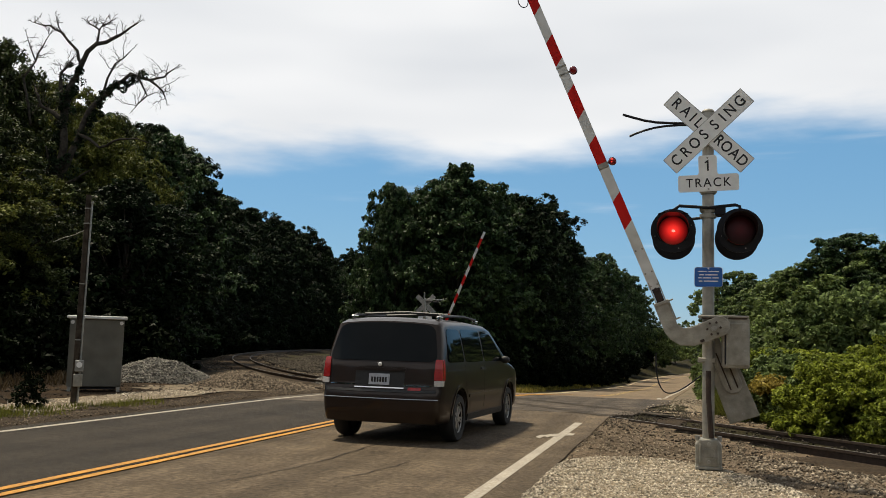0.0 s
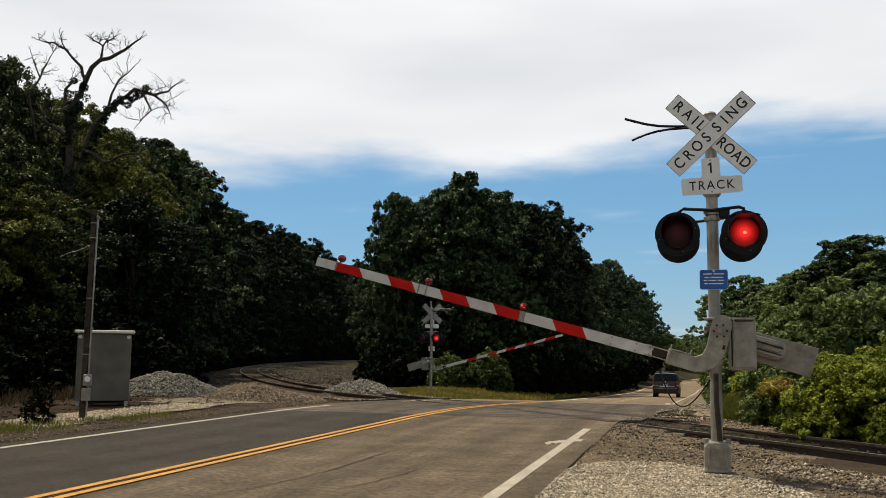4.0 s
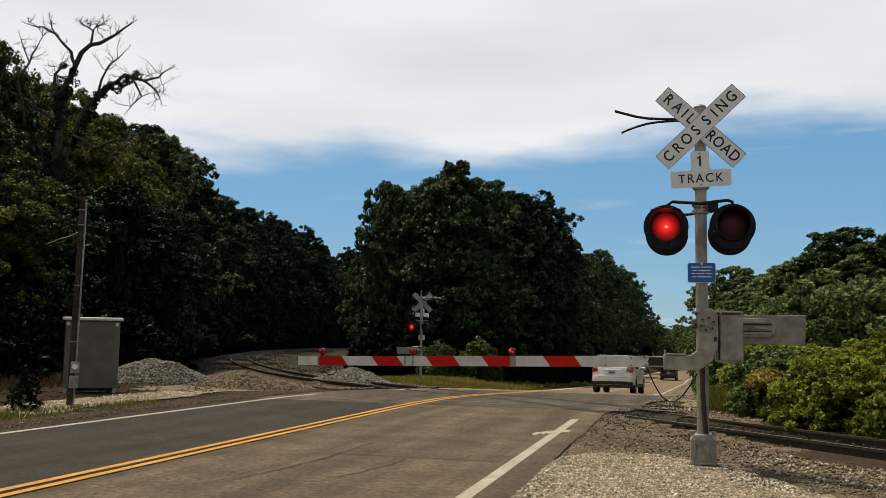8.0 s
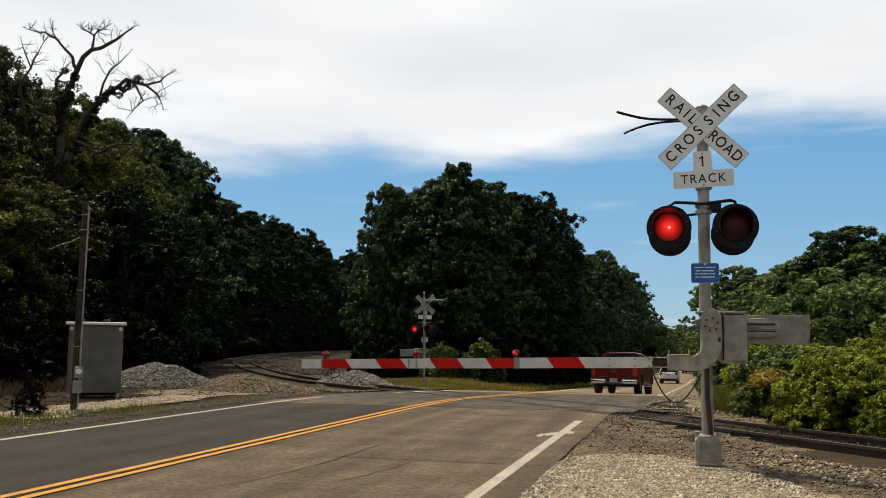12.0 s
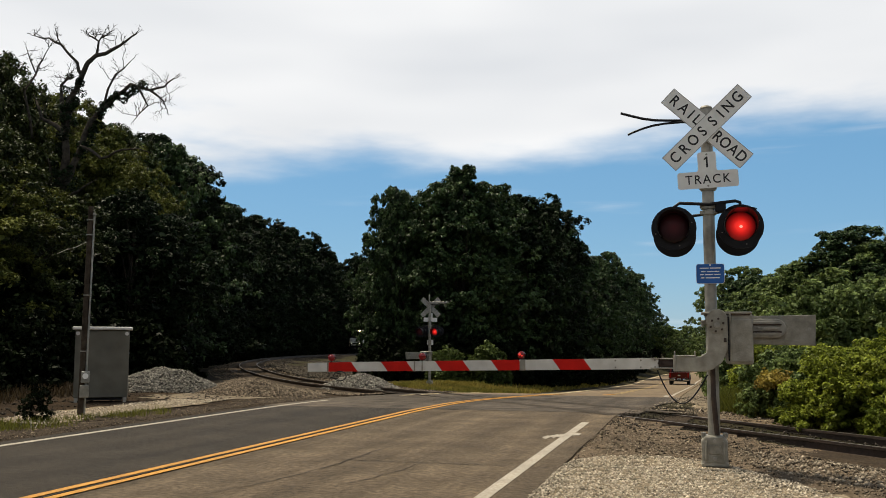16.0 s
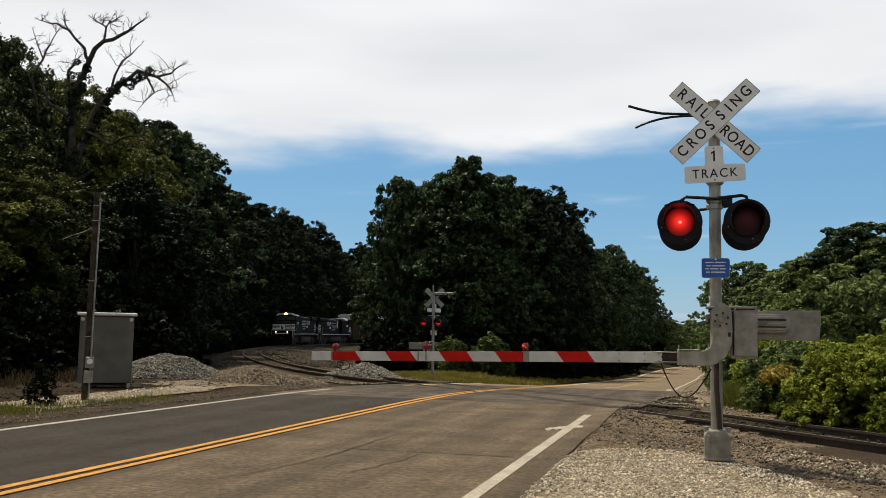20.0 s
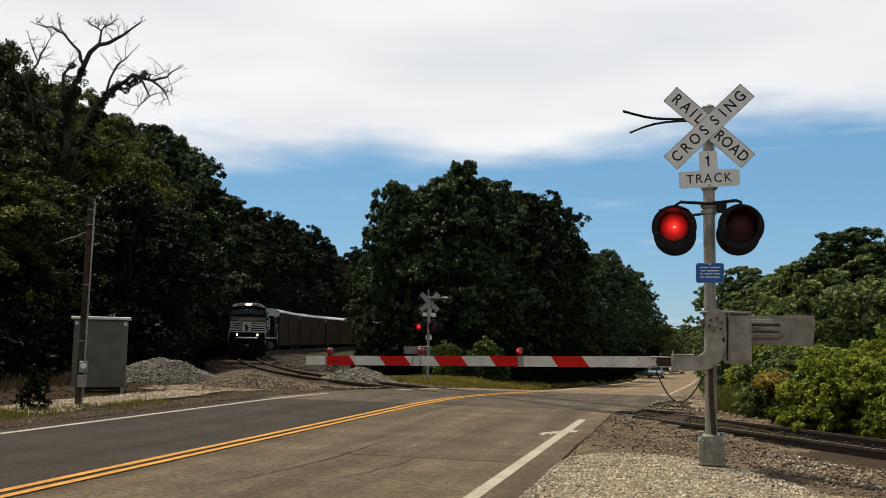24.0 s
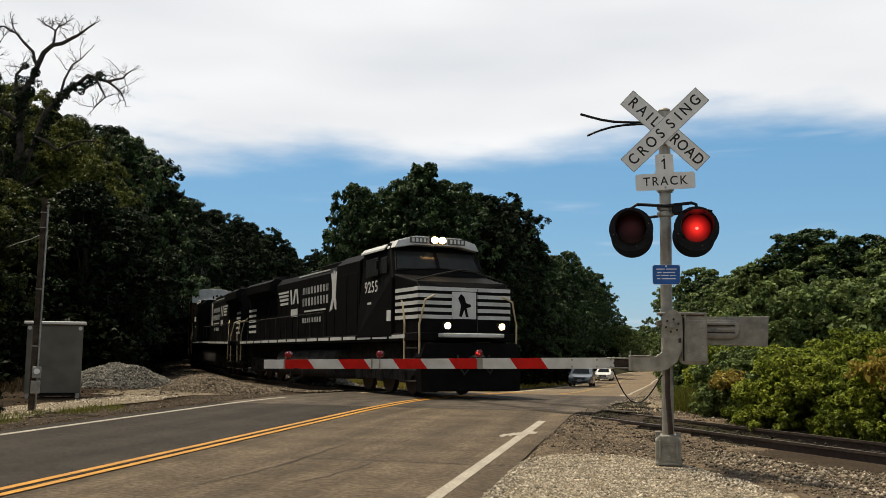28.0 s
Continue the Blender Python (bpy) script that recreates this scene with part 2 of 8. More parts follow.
M = dict(
    leaf_yellow=leaf_mat("leaves_dry_yellow", (0.294, 0.231, 0.042), (0.210, 0.140, 0.035), 0.4, 0.3),
    asphalt_old=mat("asphalt_worn", (0.152, 0.113, 0.074), 0.82, 0, (0.066, 0.049, 0.033), 16, 0.7, 90, big=0.26, spec=0.16, speck=0.45, streak=0.34),
    asphalt_new=mat("asphalt_dark", (0.046, 0.037, 0.028), 0.78, 0, (0.026, 0.021, 0.016), 12, 0.5, 90, big=0.25, spec=0.16, speck=0.30, streak=0.28),
    asphalt_far=mat("asphalt_sunbleached", (0.228, 0.171, 0.114), 0.9, 0, (0.129, 0.099, 0.072), 3, 0.3, 60, big=0.15, spec=0.08),
    asphalt_crossing=mat("asphalt_crossing", (0.105, 0.083, 0.062), 0.8, 0, (0.042, 0.034, 0.027), 2.2, 0.45, 90, big=0.35, speck=0.3, spec=0.16, streak=0.3),
    paint_faded=mat("road_paint_faded", (0.40, 0.265, 0.075), 0.8, 0, (0.22, 0.155, 0.08), 9, 0.2, 90),
    asphalt_seal=mat("asphalt_sealed", (0.040, 0.032, 0.025), 0.85, 0, (0.075, 0.060, 0.046), 1.5, 0.4, 90, big=0.3, spec=0.1, speck=0.2),
    tar=mat("tar", (0.022, 0.018, 0.015), 0.8, 0, (0.035, 0.028, 0.022), 20, spec=0.2),
    paint_white=mat("road_paint_white", (0.426, 0.380, 0.312), 0.8, 0, (0.258, 0.217, 0.167), 30, 0.2, 150, big=0.15),
    paint_far=mat("road_paint_sunlit", (0.55, 0.44, 0.26), 0.8, 0, (0.42, 0.33, 0.19), 12, 0.2, 90),
    paint_yellow=mat("road_paint_yellow", (0.561, 0.254, 0.011), 0.7, 0, (0.334, 0.141, 0.0080), 25, 0.2, 150, big=0.15),
    ground=mat("ground_soil_grass", (0.038, 0.029, 0.014), 0.95, 0, (0.020, 0.021, 0.0076), 1.6, 0.5, 30, big=0.3, spec=0.08),
    dirt=mat("dirt", (0.043, 0.027, 0.014), 0.95, 0, (0.017, 0.011, 0.0068), 1.2, 0.5, 40, big=0.3, spec=0.08),
    dirt_packed=mat("packed_dirt", (0.165, 0.122, 0.082), 0.95, 0, (0.066, 0.049, 0.033), 5, 0.6, 45, big=0.35, speck=0.5, spec=0.08),
    # near-black tone carries the shade below the trees
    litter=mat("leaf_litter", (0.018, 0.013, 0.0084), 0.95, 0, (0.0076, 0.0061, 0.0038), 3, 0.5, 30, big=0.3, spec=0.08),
    slab=mat("packed_silt", (0.20, 0.160, 0.112), 0.9, 0, (0.105, 0.083, 0.058), 3, 0.3, 30, big=0.2, speck=0.2, spec=0.08),
    gravel=mat("gravel_pale", (0.325, 0.260, 0.178), 0.95, 0, (0.070, 0.052, 0.034), 26, 0.6, 45, big=0.2, spec=0.08),
    gravel_dark=mat("gravel_dark", (0.065, 0.047, 0.032), 0.95, 0, (0.023, 0.017, 0.011), 20, 0.6, 45, big=0.3, spec=0.08),
    stone_mix=mat("ballast_mixed", (0.380, 0.316, 0.236), 0.9, 0, (0.115, 0.092, 0.069), 9, 0.3, 30, island=0.6, spec=0.08),
    stone=mat("limestone_ballast", (0.470, 0.408, 0.320), 0.9, 0, (0.215, 0.182, 0.137), 9, 0.3, 30, island=0.65, spec=0.08),
    stone_grey=mat("limestone_grey", (0.205, 0.190, 0.163), 0.9, 0, (0.099, 0.091, 0.080), 9, 0.3, 30, island=0.65, spec=0.08),
    # dark stone; inside the curve it stands in for shaded grey gravel
    stone_dark=mat("ballast_grimy", (0.075, 0.063, 0.050), 0.9, 0, (0.025, 0.021, 0.016), 9, 0.3, 30, island=0.7, spec=0.08),
    stone_brown=mat("ballast_brown", (0.190, 0.150, 0.108), 0.9, 0, (0.060, 0.047, 0.035), 9, 0.3, 30, island=0.7, spec=0.08),
    rail=mat("rail_rust", (0.066, 0.044, 0.033), 0.6, 0.4, (0.034, 0.023, 0.018), 12, 0.2, 60),
    rail_top=mat("rail_head_polished", (0.17, 0.15, 0.13), 0.5, 0.7, (0.10, 0.085, 0.07), 10),
    tie=mat("creosoted_tie", (0.085, 0.06, 0.045), 0.9, 0, (0.045, 0.033, 0.026), 9, 0.5, 40, piece=0.3, spec=0.08),
    galv=mat("galvanised_steel", (0.39, 0.37, 0.32), 0.45, 0.4, (0.24, 0.235, 0.215), 9, 0.08, 40, big=0.15),
    galv_old=mat("painted_cast_metal", (0.335, 0.318, 0.27), 0.5, 0.2, (0.20, 0.188, 0.155), 9, 0.12, 50, big=0.2),
    black=mat("black_paint", (0.007, 0.008, 0.012), 0.5, 0, (0.014, 0.014, 0.016), 12, 0.05, spec=0.2),
    rubber=mat("black_rubber", (0.011, 0.011, 0.011), 0.8, 0, (0.018, 0.018, 0.018), 20, 0.15, 80),
    sign_white=mat("sign_white_sheeting", (0.86, 0.85, 0.81), 0.45, 0, (0.76, 0.75, 0.71), 9, 0.03),
    sign_black=mat("sign_lettering_black", (0.012, 0.012, 0.012), 0.6),
    sign_blue=mat("sign_blue_sheeting", (0.010, 0.12, 0.46), 0.5, 0, (0.012, 0.10, 0.38), 9),
    arm_white=mat("arm_white_sheeting", (0.63, 0.62, 0.58), 0.5, 0, (0.50, 0.49, 0.45), 7, 0.04, big=0.12),
    arm_red=mat("arm_red_sheeting", (0.56, 0.012, 0.007), 0.6, 0, (0.44, 0.010, 0.006), 7, 0.03, spec=0.15),
    lens_lit=glow_mat("lamp_lens_lit", ((0.0, (1.0, 0.10, 0.06)), (0.030, (1.0, 0.030, 0.020)), (0.085, (0.50, 0.010, 0.008)), (0.130, (0.16, 0.004, 0.004)), (0.165, (0.03, 0.001, 0.001)))),
    lens_core=mat("lamp_filament_glow", (0.6, 0.05, 0.03), 0.4, emit=(1.0, 0.34, 0.26), power=1.2),
    # unlit glass tone with a faint painted glow, worn by the added blade
    lens_dark=glow_mat("lamp_lens_dark", ((0.0, (0.020, 0.0015, 0.002)), (0.08, (0.008, 0.0008, 0.001)), (0.165, (0.0, 0.0, 0.0))), (0.012, 0.004, 0.007)),
    arm_lamp=mat("arm_lamp_lens", (0.11, 0.003, 0.006), 0.2, emit=(1.0, 0.02, 0.03), power=0.03),
    arm_lamp_lit=mat("arm_lamp_lit", (0.25, 0.01, 0.01), 0.2, emit=(1.0, 0.05, 0.03), power=0.75),
    cabinet=mat("cabinet_aluminium", (0.129, 0.119, 0.093), 0.6, 0.2, (0.086, 0.080, 0.062), 2.5, 0.05, 30, big=0.12),
    cabinet_roof=mat("cabinet_roof_white", (0.66, 0.65, 0.62), 0.6, 0, (0.52, 0.5, 0.47), 8),
    wood_pole=mat("weathered_pole", (0.075, 0.058, 0.042), 0.9, 0, (0.028, 0.021, 0.015), 9, 0.4, 40, big=0.2, spec=0.08),
    bark=mat("bark", (0.075, 0.062, 0.05), 0.95, 0, (0.04, 0.034, 0.028), 9, 0.5, 30, spec=0.08),
    bark_dead=mat("bark_bleached", (0.085, 0.070, 0.055), 0.95, 0, (0.030, 0.025, 0.020), 6, 0.4, 30, spec=0.08),
    # darker than leaf_mid: shade on the woods put into the leaf colour
    leaf_deep_shade=leaf_mat("leaves_deep", (0.022, 0.036, 0.014), (0.0045, 0.0085, 0.0035), 0.7, thin=0.10, gloss=0.06),
    # darker leaf tone puts woodland shade into the undergrowth's colour
    leaf_dark_shade=leaf_mat("leaves_ivy", (0.009, 0.014, 0.0045), (0.003, 0.005, 0.002), 0.6, thin=0.08, gloss=0.03),
    leaf_olive=leaf_mat("leaves_olive", (0.135, 0.142, 0.030), (0.040, 0.050, 0.013), 0.6, thin=0.2, gloss=0.05),
    leaf_edge=leaf_mat("leaves_woodland_edge", (0.062, 0.078, 0.024), (0.016, 0.022, 0.008), 0.7, thin=0.15, gloss=0.08),
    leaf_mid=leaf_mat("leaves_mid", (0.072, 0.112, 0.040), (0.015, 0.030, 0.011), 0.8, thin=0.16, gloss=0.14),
    leaf_bush=leaf_mat("leaves_bush", (0.275, 0.310, 0.040), (0.070, 0.100, 0.015), 0.75, 0.4),
    leaf_sapling=leaf_mat("leaves_sapling", (0.110, 0.142, 0.036), (0.030, 0.050, 0.014), 0.7, 0.25),
    leaf_far=leaf_mat("leaves_far", (0.165, 0.210, 0.062), (0.062, 0.094, 0.033), 0.65),
    grass=leaf_mat("grass_blades", (0.162, 0.156, 0.028), (0.081, 0.093, 0.017), 0.5, 0.3),
    grass_dry=leaf_mat("grass_straw_mixed", (0.300, 0.225, 0.050), (0.120, 0.125, 0.022), 0.6, 0.3),
    straw=leaf_mat("dry_weeds", (0.080, 0.057, 0.029), (0.045, 0.029, 0.015), 0.5, 0.2),
    flower=leaf_mat("pale_flowers", (0.6, 0.58, 0.5), (0.45, 0.42, 0.33), 0.3, 0.2),
)


# ---- building helpers ----
def part(name, bm, material, parent=None, label="", m=None, smooth=False):
    """Links a bmesh as one mesh object under a thing or a part."""
    me = bpy.data.meshes.new(name)
    bm.to_mesh(me); bm.free()
    for mm in (material if isinstance(material, (list, tuple)) else [material]):
        me.materials.append(mm)
    if smooth:
        me.polygons.foreach_set("use_smooth", [True] * len(me.polygons))
        if len(me.polygons) < 60000:
            me.set_sharp_from_angle(angle=radians(40))
    ob = new(name, me)
    if parent:
        ob.parent = parent
    if m is not None:
        ob.matrix_basis = m
    if label:
        ob["label"] = label
    return ob


def raw(name, verts, faces, material, parent=None, label="", m=None, smooth=False):
    me = bpy.data.meshes.new(name)
    me.from_pydata(verts, [], faces)
    me.materials.append(material)
    if smooth:
        me.polygons.foreach_set("use_smooth", [True] * len(me.polygons))
    ob = new(name, me)
    if parent:
        ob.parent = parent
    if m is not None:
        ob.matrix_basis = m
    if label:
        ob["label"] = label
    return ob


def thing(name, label, category, m=None, group="", kind=""):
    ob = new(name)
    ob.empty_display_size = 0.2
    if m is not None:
        ob.matrix_basis = m
    return tagged(ob, label, category, group, kind)


def box(bm, sx, sy, sz, x=0, y=0, z=0, bevel=0.0, m=None, seg=1):
    mm = (m or Matrix()) @ Matrix.Translation((x, y, z)) @ Matrix.Diagonal((sx, sy, sz, 1))
    vs = bmesh.ops.create_cube(bm, size=1, matrix=mm)["verts"]
    if bevel:
        es = list({e for v in vs for e in v.link_edges})
        bmesh.ops.bevel(bm, geom=es, offset=bevel, segments=seg, affect="EDGES", profile=0.5)
    return bm


def B():
    return bmesh.new()


def cyl(bm, r, depth, x=0, y=0, z=0, axis="z", seg=20, r2=None, m=None, caps=True):
    rot = {"z": Matrix(), "x": Matrix.Rotation(radians(90), 4, "Y"), "y": Matrix.Rotation(radians(-90), 4, "X")}[axis]
    mm = (m or Matrix()) @ Matrix.Translation((x, y, z)) @ rot
    bmesh.ops.create_cone(bm, cap_ends=caps, segments=seg, radius1=r, radius2=r if r2 is None else r2, depth=depth, matrix=mm)
    return bm


def ball(bm, r, x=0, y=0, z=0, seg=12, sx=1, sy=1, sz=1, m=None):
    mm = (m or Matrix()) @ Matrix.Translation((x, y, z)) @ Matrix.Diagonal((sx, sy, sz, 1))
    bmesh.ops.create_uvsphere(bm, u_segments=seg, v_segments=max(4, seg // 2), radius=r, matrix=mm)
    return bm


def prism(bm, outline, lo, hi, plane="xz", bevel=0.0, seg=2, m=None):
    """A flat outline given a thickness from lo to hi across its plane."""
    put = {"xz": lambda a, b, c: (a, c, b), "yz": lambda a, b, c: (c, a, b), "xy": lambda a, b, c: (a, b, c)}[plane]
    m = m or Matrix()
    va = [bm.verts.new(m @ Vector(put(a, b, lo))) for a, b in outline]
    vb = [bm.verts.new(m @ Vector(put(a, b, hi))) for a, b in outline]
    n = len(outline)
    fs = [bm.faces.new(va), bm.faces.new(vb[::-1])]
    fs += [bm.faces.new((va[i], vb[i], vb[(i + 1) % n], va[(i + 1) % n])) for i in range(n)]
    bmesh.ops.recalc_face_normals(bm, faces=fs)
    if bevel:
        es = [e for e in set(fs[0].edges) | set(fs[1].edges)]
        bmesh.ops.bevel(bm, geom=es, offset=bevel, segments=seg, affect="EDGES", profile=0.5)
    return bm


def tube(bm, pts, r, seg=8, r2=None, closed=False):
    """A round rod along points."""
    pts = [Vector(p) for p in pts]
    n = len(pts)
    rings = []
    up = Vector((0.13, 0.29, 0.95)).normalized()
    for i, p in enumerate(pts):
        d = (pts[min(i + 1, n - 1)] - pts[max(i - 1, 0)]).normalized()
        a = d.cross(up)
        if a.length < 0.1:
            a = d.cross(Vector((1, 0, 0)))
        a.normalize()
        b = d.cross(a)
        rr = r if r2 is None else r + (r2 - r) * i / max(1, n - 1)
        rings.append([bm.verts.new(p + (a * math.cos(t) + b * math.sin(t)) * rr) for t in (2 * math.pi * k / seg for k in range(seg))])
    for i in range(n - 1):
        for k in range(seg):
            bm.faces.new((rings[i][k], rings[i][(k + 1) % seg], rings[i + 1][(k + 1) % seg], rings[i + 1][k]))
    bm.faces.new(rings[0][::-1]); bm.faces.new(rings[-1])
    return bm


def lerp_table(v, table):
    """Smooth interpolation through rows of (position, value)."""
    if v <= table[0][0]:
        return table[0][1]
    for (a, fa), (b, fb) in zip(table, table[1:]):
        if v <= b:
            return fa + (fb - fa) * (v - a) / (b - a)
    return table[-1][1]


def sstep(a, b, v):
    t = min(1.0, max(0.0, (v - a) / (b - a)))
    return t * t * (3 - 2 * t)


# ---- plan: road profile, road line, track line ----
ROAD_Z = [(-60, 0), (22, 0), (24.5, -0.045), (27, -0.11), (30, -0.18), (33, -0.28), (40, -0.68), (47, -0.98), (57, -1.28), (64, -1.5), (78, -1.92), (100, -2.55), (125, -2.8), (160, -3.0), (230, -3.2), (400, -2.5), (3000, 4)]
ROAD_X = [(-60, 0), (22, 0), (27, 0.55), (33, 1.6), (40, 1.95), (50, 2.2), (60, 2.35), (75, 2.5), (100, 2.65), (160, 2.9), (3000, 30)]


def road_z(y):
    return (lerp_table(y - 1.5, ROAD_Z) + lerp_table(y, ROAD_Z) + lerp_table(y + 1.5, ROAD_Z)) / 3


BEND = [(115, 0), (150, 1.8), (190, 7.5), (240, 20), (300, 42), (420, 100), (3000, 900)]


def bend(y):
    """How far the road has swung to the right beyond the crossing."""
    return (lerp_table(y - 6, BEND) + lerp_table(y, BEND) + lerp_table(y + 6, BEND)) / 3


def road_x(y):
    return -5.55 + bend(y) + (lerp_table(y - 3, ROAD_X) + lerp_table(y, ROAD_X) + lerp_table(y + 3, ROAD_X)) / 3


# heading of the track, degrees left of +y, by distance along it from the crossing
HEADING = [(-80, 40), (-20, 39.3), (0, 38.8), (14, 37), (26, 34), (40, 30.6), (60, 26.6), (85, 21.2), (105, 16), (125, 10.5), (150, 4.5), (180, -5), (215, -14), (250, -8), (290, 0), (700, 4)]
TRACK = {}


def lay_track():
    step = 0.5
    x, y = -5.0, 25.0
    TRACK[0] = (x, y)
    for i in range(0, 1300):
        h = radians(lerp_table((i + 0.5) * step, HEADING))
        x, y = x - math.sin(h) * step, y + math.cos(h) * step
        TRACK[i + 1] = (x, y)
    x, y = -5.0, 25.0
    for i in range(0, -140, -1):
        h = radians(lerp_table((i - 0.5) * step, HEADING))
        x, y = x + math.sin(h) * step, y - math.cos(h) * step
        TRACK[i - 1] = (x, y)


lay_track()


def track_at(s):
    i = math.floor(s / 0.5)
    f = s / 0.5 - i
    a, b = TRACK[max(-139, min(1299, i))], TRACK[max(-139, min(1299, i)) + 1]
    return a[0] + (b[0] - a[0]) * f, a[1] + (b[1] - a[1]) * f


RAIL_Z = [(-70, -0.07), (-14, -0.02), (-5, -0.012), (-1, -0.045), (3, -0.105), (8, -0.16), (16, -0.29), (28, -0.36), (60, -0.36), (120, -0.33), (700, 0.5)]
CANT = 0.02           # the rail on the road side stands higher in the curve


def rail_z(s):
    """Height of the rail heads."""
    return (lerp_table(s - 3, RAIL_Z) + lerp_table(s, RAIL_Z) + lerp_table(s + 3, RAIL_Z)) / 3


TRACK_PTS = np.array([TRACK[i] for i in range(-139, 620)])
TRACK_S = np.arange(-139, 620) * 0.5


def near_track(x, y):
    d = np.hypot(TRACK_PTS[:, 0] - x, TRACK_PTS[:, 1] - y)
    k = int(d.argmin())
    return float(d[k]), float(TRACK_S[k])


def ground_z(x, y):
    zr = road_z(y) - 0.03
    off = lerp_table(y, [(-50, -0.02), (24, -0.02), (34, -0.35), (46, -0.62), (80, -1.0), (200, -1.2), (2500, 3)])
    if x > road_x(y):
        off = lerp_table(y, [(-50, -0.02), (22, -0.02), (34, -0.4), (60, -1.2), (120, -2.2), (2500, 3)])
    k = sstep(4.6, 9.5, abs(x - road_x(y)))
    z = zr * (1 - k) + off * k
    z += sstep(70, 140, -x) * 5.0 * sstep(20, 60, y)
    d, s = near_track(x, y)
    zb = rail_z(s) - lerp_table(s, [(-13, 0.2), (-8, 0.06), (5, 0.06), (9, 0.2)])
    kt = 1 - sstep(1.6, 4.5, d)
    if abs(x - road_x(y)) < 5.2:
        kt *= sstep(4.2, 5.2, abs(x - road_x(y)))
    return z * (1 - kt) + zb * kt


# ---- ground, road, paint ----
def axis_steps(spans):
    out = []
    for a, b, st in spans:
        n = max(1, round((b - a) / st))
        out += [a + (b - a) * i / n for i in range(n)]
    return out + [spans[-1][1]]


def gz(x, y):
    """Finished ground height: dips under the road, slightly uneven beside it."""
    z = ground_z(x, y)
    dx = abs(x - road_x(y))
    if dx < 5.0:
        z -= 0.10 * (1 - sstep(3.9, 4.15, dx))
    elif abs(x) < 40 and y < 90:
        z += 0.05 * noise.noise(Vector((x * 0.5, y * 0.5, 3)))
    return z


def make_ground():
    xs = axis_steps([(-2500, -400, 300), (-400, -100, 30), (-100, -40, 5), (-40, -24, 1.6), (-24, 14, 0.8), (14, 60, 4), (60, 400, 40), (400, 2500, 300)])
    ys = axis_steps([(-400, -40, 40), (-40, 2, 4), (2, 52, 0.8), (52, 130, 3), (130, 400, 20), (400, 3000, 260)])
    vs, nx = [], len(xs)
    for y in ys:
        for x in xs:
            z = gz(x, y)
            vs.append((x, y, z))
    fs = [(j * nx + i, j * nx + i + 1, (j + 1) * nx + i + 1, (j + 1) * nx + i) for j in range(len(ys) - 1) for i in range(nx - 1)]
    tagged(raw("ground", vs, fs, M["ground"], smooth=True), "soil and sparse grass beside the road", "ground", kind="structure")


make_ground()


def strip(name, x0, x1, y0, y1, lift, material, label, category, step=1.0, thick=0.12, track_side=0, wob=0.0):
    """A strip that follows the road; x0, x1 are offsets from its centre line."""
    n = max(2, round((y1 - y0) / step))
    vs, fs = [], []
    lo, hi = (v if isinstance(v, list) else [(0, v)] for v in (x0, x1))
    for i in range(n + 1):
        y = y0 + (y1 - y0) * i / n
        c, z = road_x(y), road_z(y) + lift
        x0, x1 = lerp_table(y, lo), lerp_table(y, hi)
        w = wob * noise.noise(Vector((y * 0.9, x0, 1)))
        vs += [(c + x0 + w, y, z), (c + x1 + (w if x1 - x0 < 1 else -w), y, z), (c + x1, y, z - thick), (c + x0, y, z - thick)]
        if i:
            a, b = 4 * i - 4, 4 * i
            fs += [(a, a + 1, b + 1, b), (a + 1, a + 2, b + 2, b + 1), (a + 3, a, b, b + 3)]
    fs += [(3, 2, 1, 0), (4 * n, 4 * n + 1, 4 * n + 2, 4 * n + 3)]
    return tagged(raw(name, vs, fs, material), label, category, kind="structure")


strip("road_lane_right", -0.22, 4.05, -40, 20.0, 0, M["asphalt_old"], "worn brownish asphalt lane with cracks", "road", wob=0.03)
strip("road_lane_left", -4.05, -0.226, -40, 20.0, 0.002, M["asphalt_new"], "darker grey asphalt lane", "road", wob=0.03)
strip("shoulder_grit", [(26, 4.5), (32, 3.75), (36, 3.3), (42, 3.0), (60, 2.9), (120, 4.0)], 8.0, 26.5, 120, -0.02, M["slab"], "grey grit shoulder beyond the tracks", "gravel", step=0.6, wob=0.3)
strip("crossing_apron", 4.1, [(17, 5.2), (21, 5.8), (24, 5.4), (27.5, 4.8)], 17.6, 27.5, -0.055, M["gravel_dark"], "packed dark grit at the crossing corner", "dirt", step=0.4, wob=0.25)
strip("road_crossing", -4.3, [(20, 4.45), (26, 4.6), (30, 4.15)], 20.004, 30.0, 0.003, M["asphalt_crossing"], "dark patched asphalt at the level crossing", "road", step=0.5)
strip("road_far", [(30, -4.1), (42, -3.5), (60, -3.2), (120, -3.2)], [(28, 4.45), (32, 3.85), (36, 3.4), (42, 3.1), (50, 2.95), (60, 3.0), (75, 3.15), (95, 3.5), (120, 4.1)], 30.004, 330, 0, M["asphalt_far"], "sun-bleached tan asphalt beyond the tracks", "road", step=2.0)

strip("edge_line_right", 3.58, 3.72, -30, 17.4, 0.006, M["paint_white"], "worn white edge line", "road marking", thick=0.004)
strip("edge_line_left", -3.72, -3.59, -30, 22.6, 0.008, M["paint_white"], "worn white edge line", "road marking", thick=0.004)
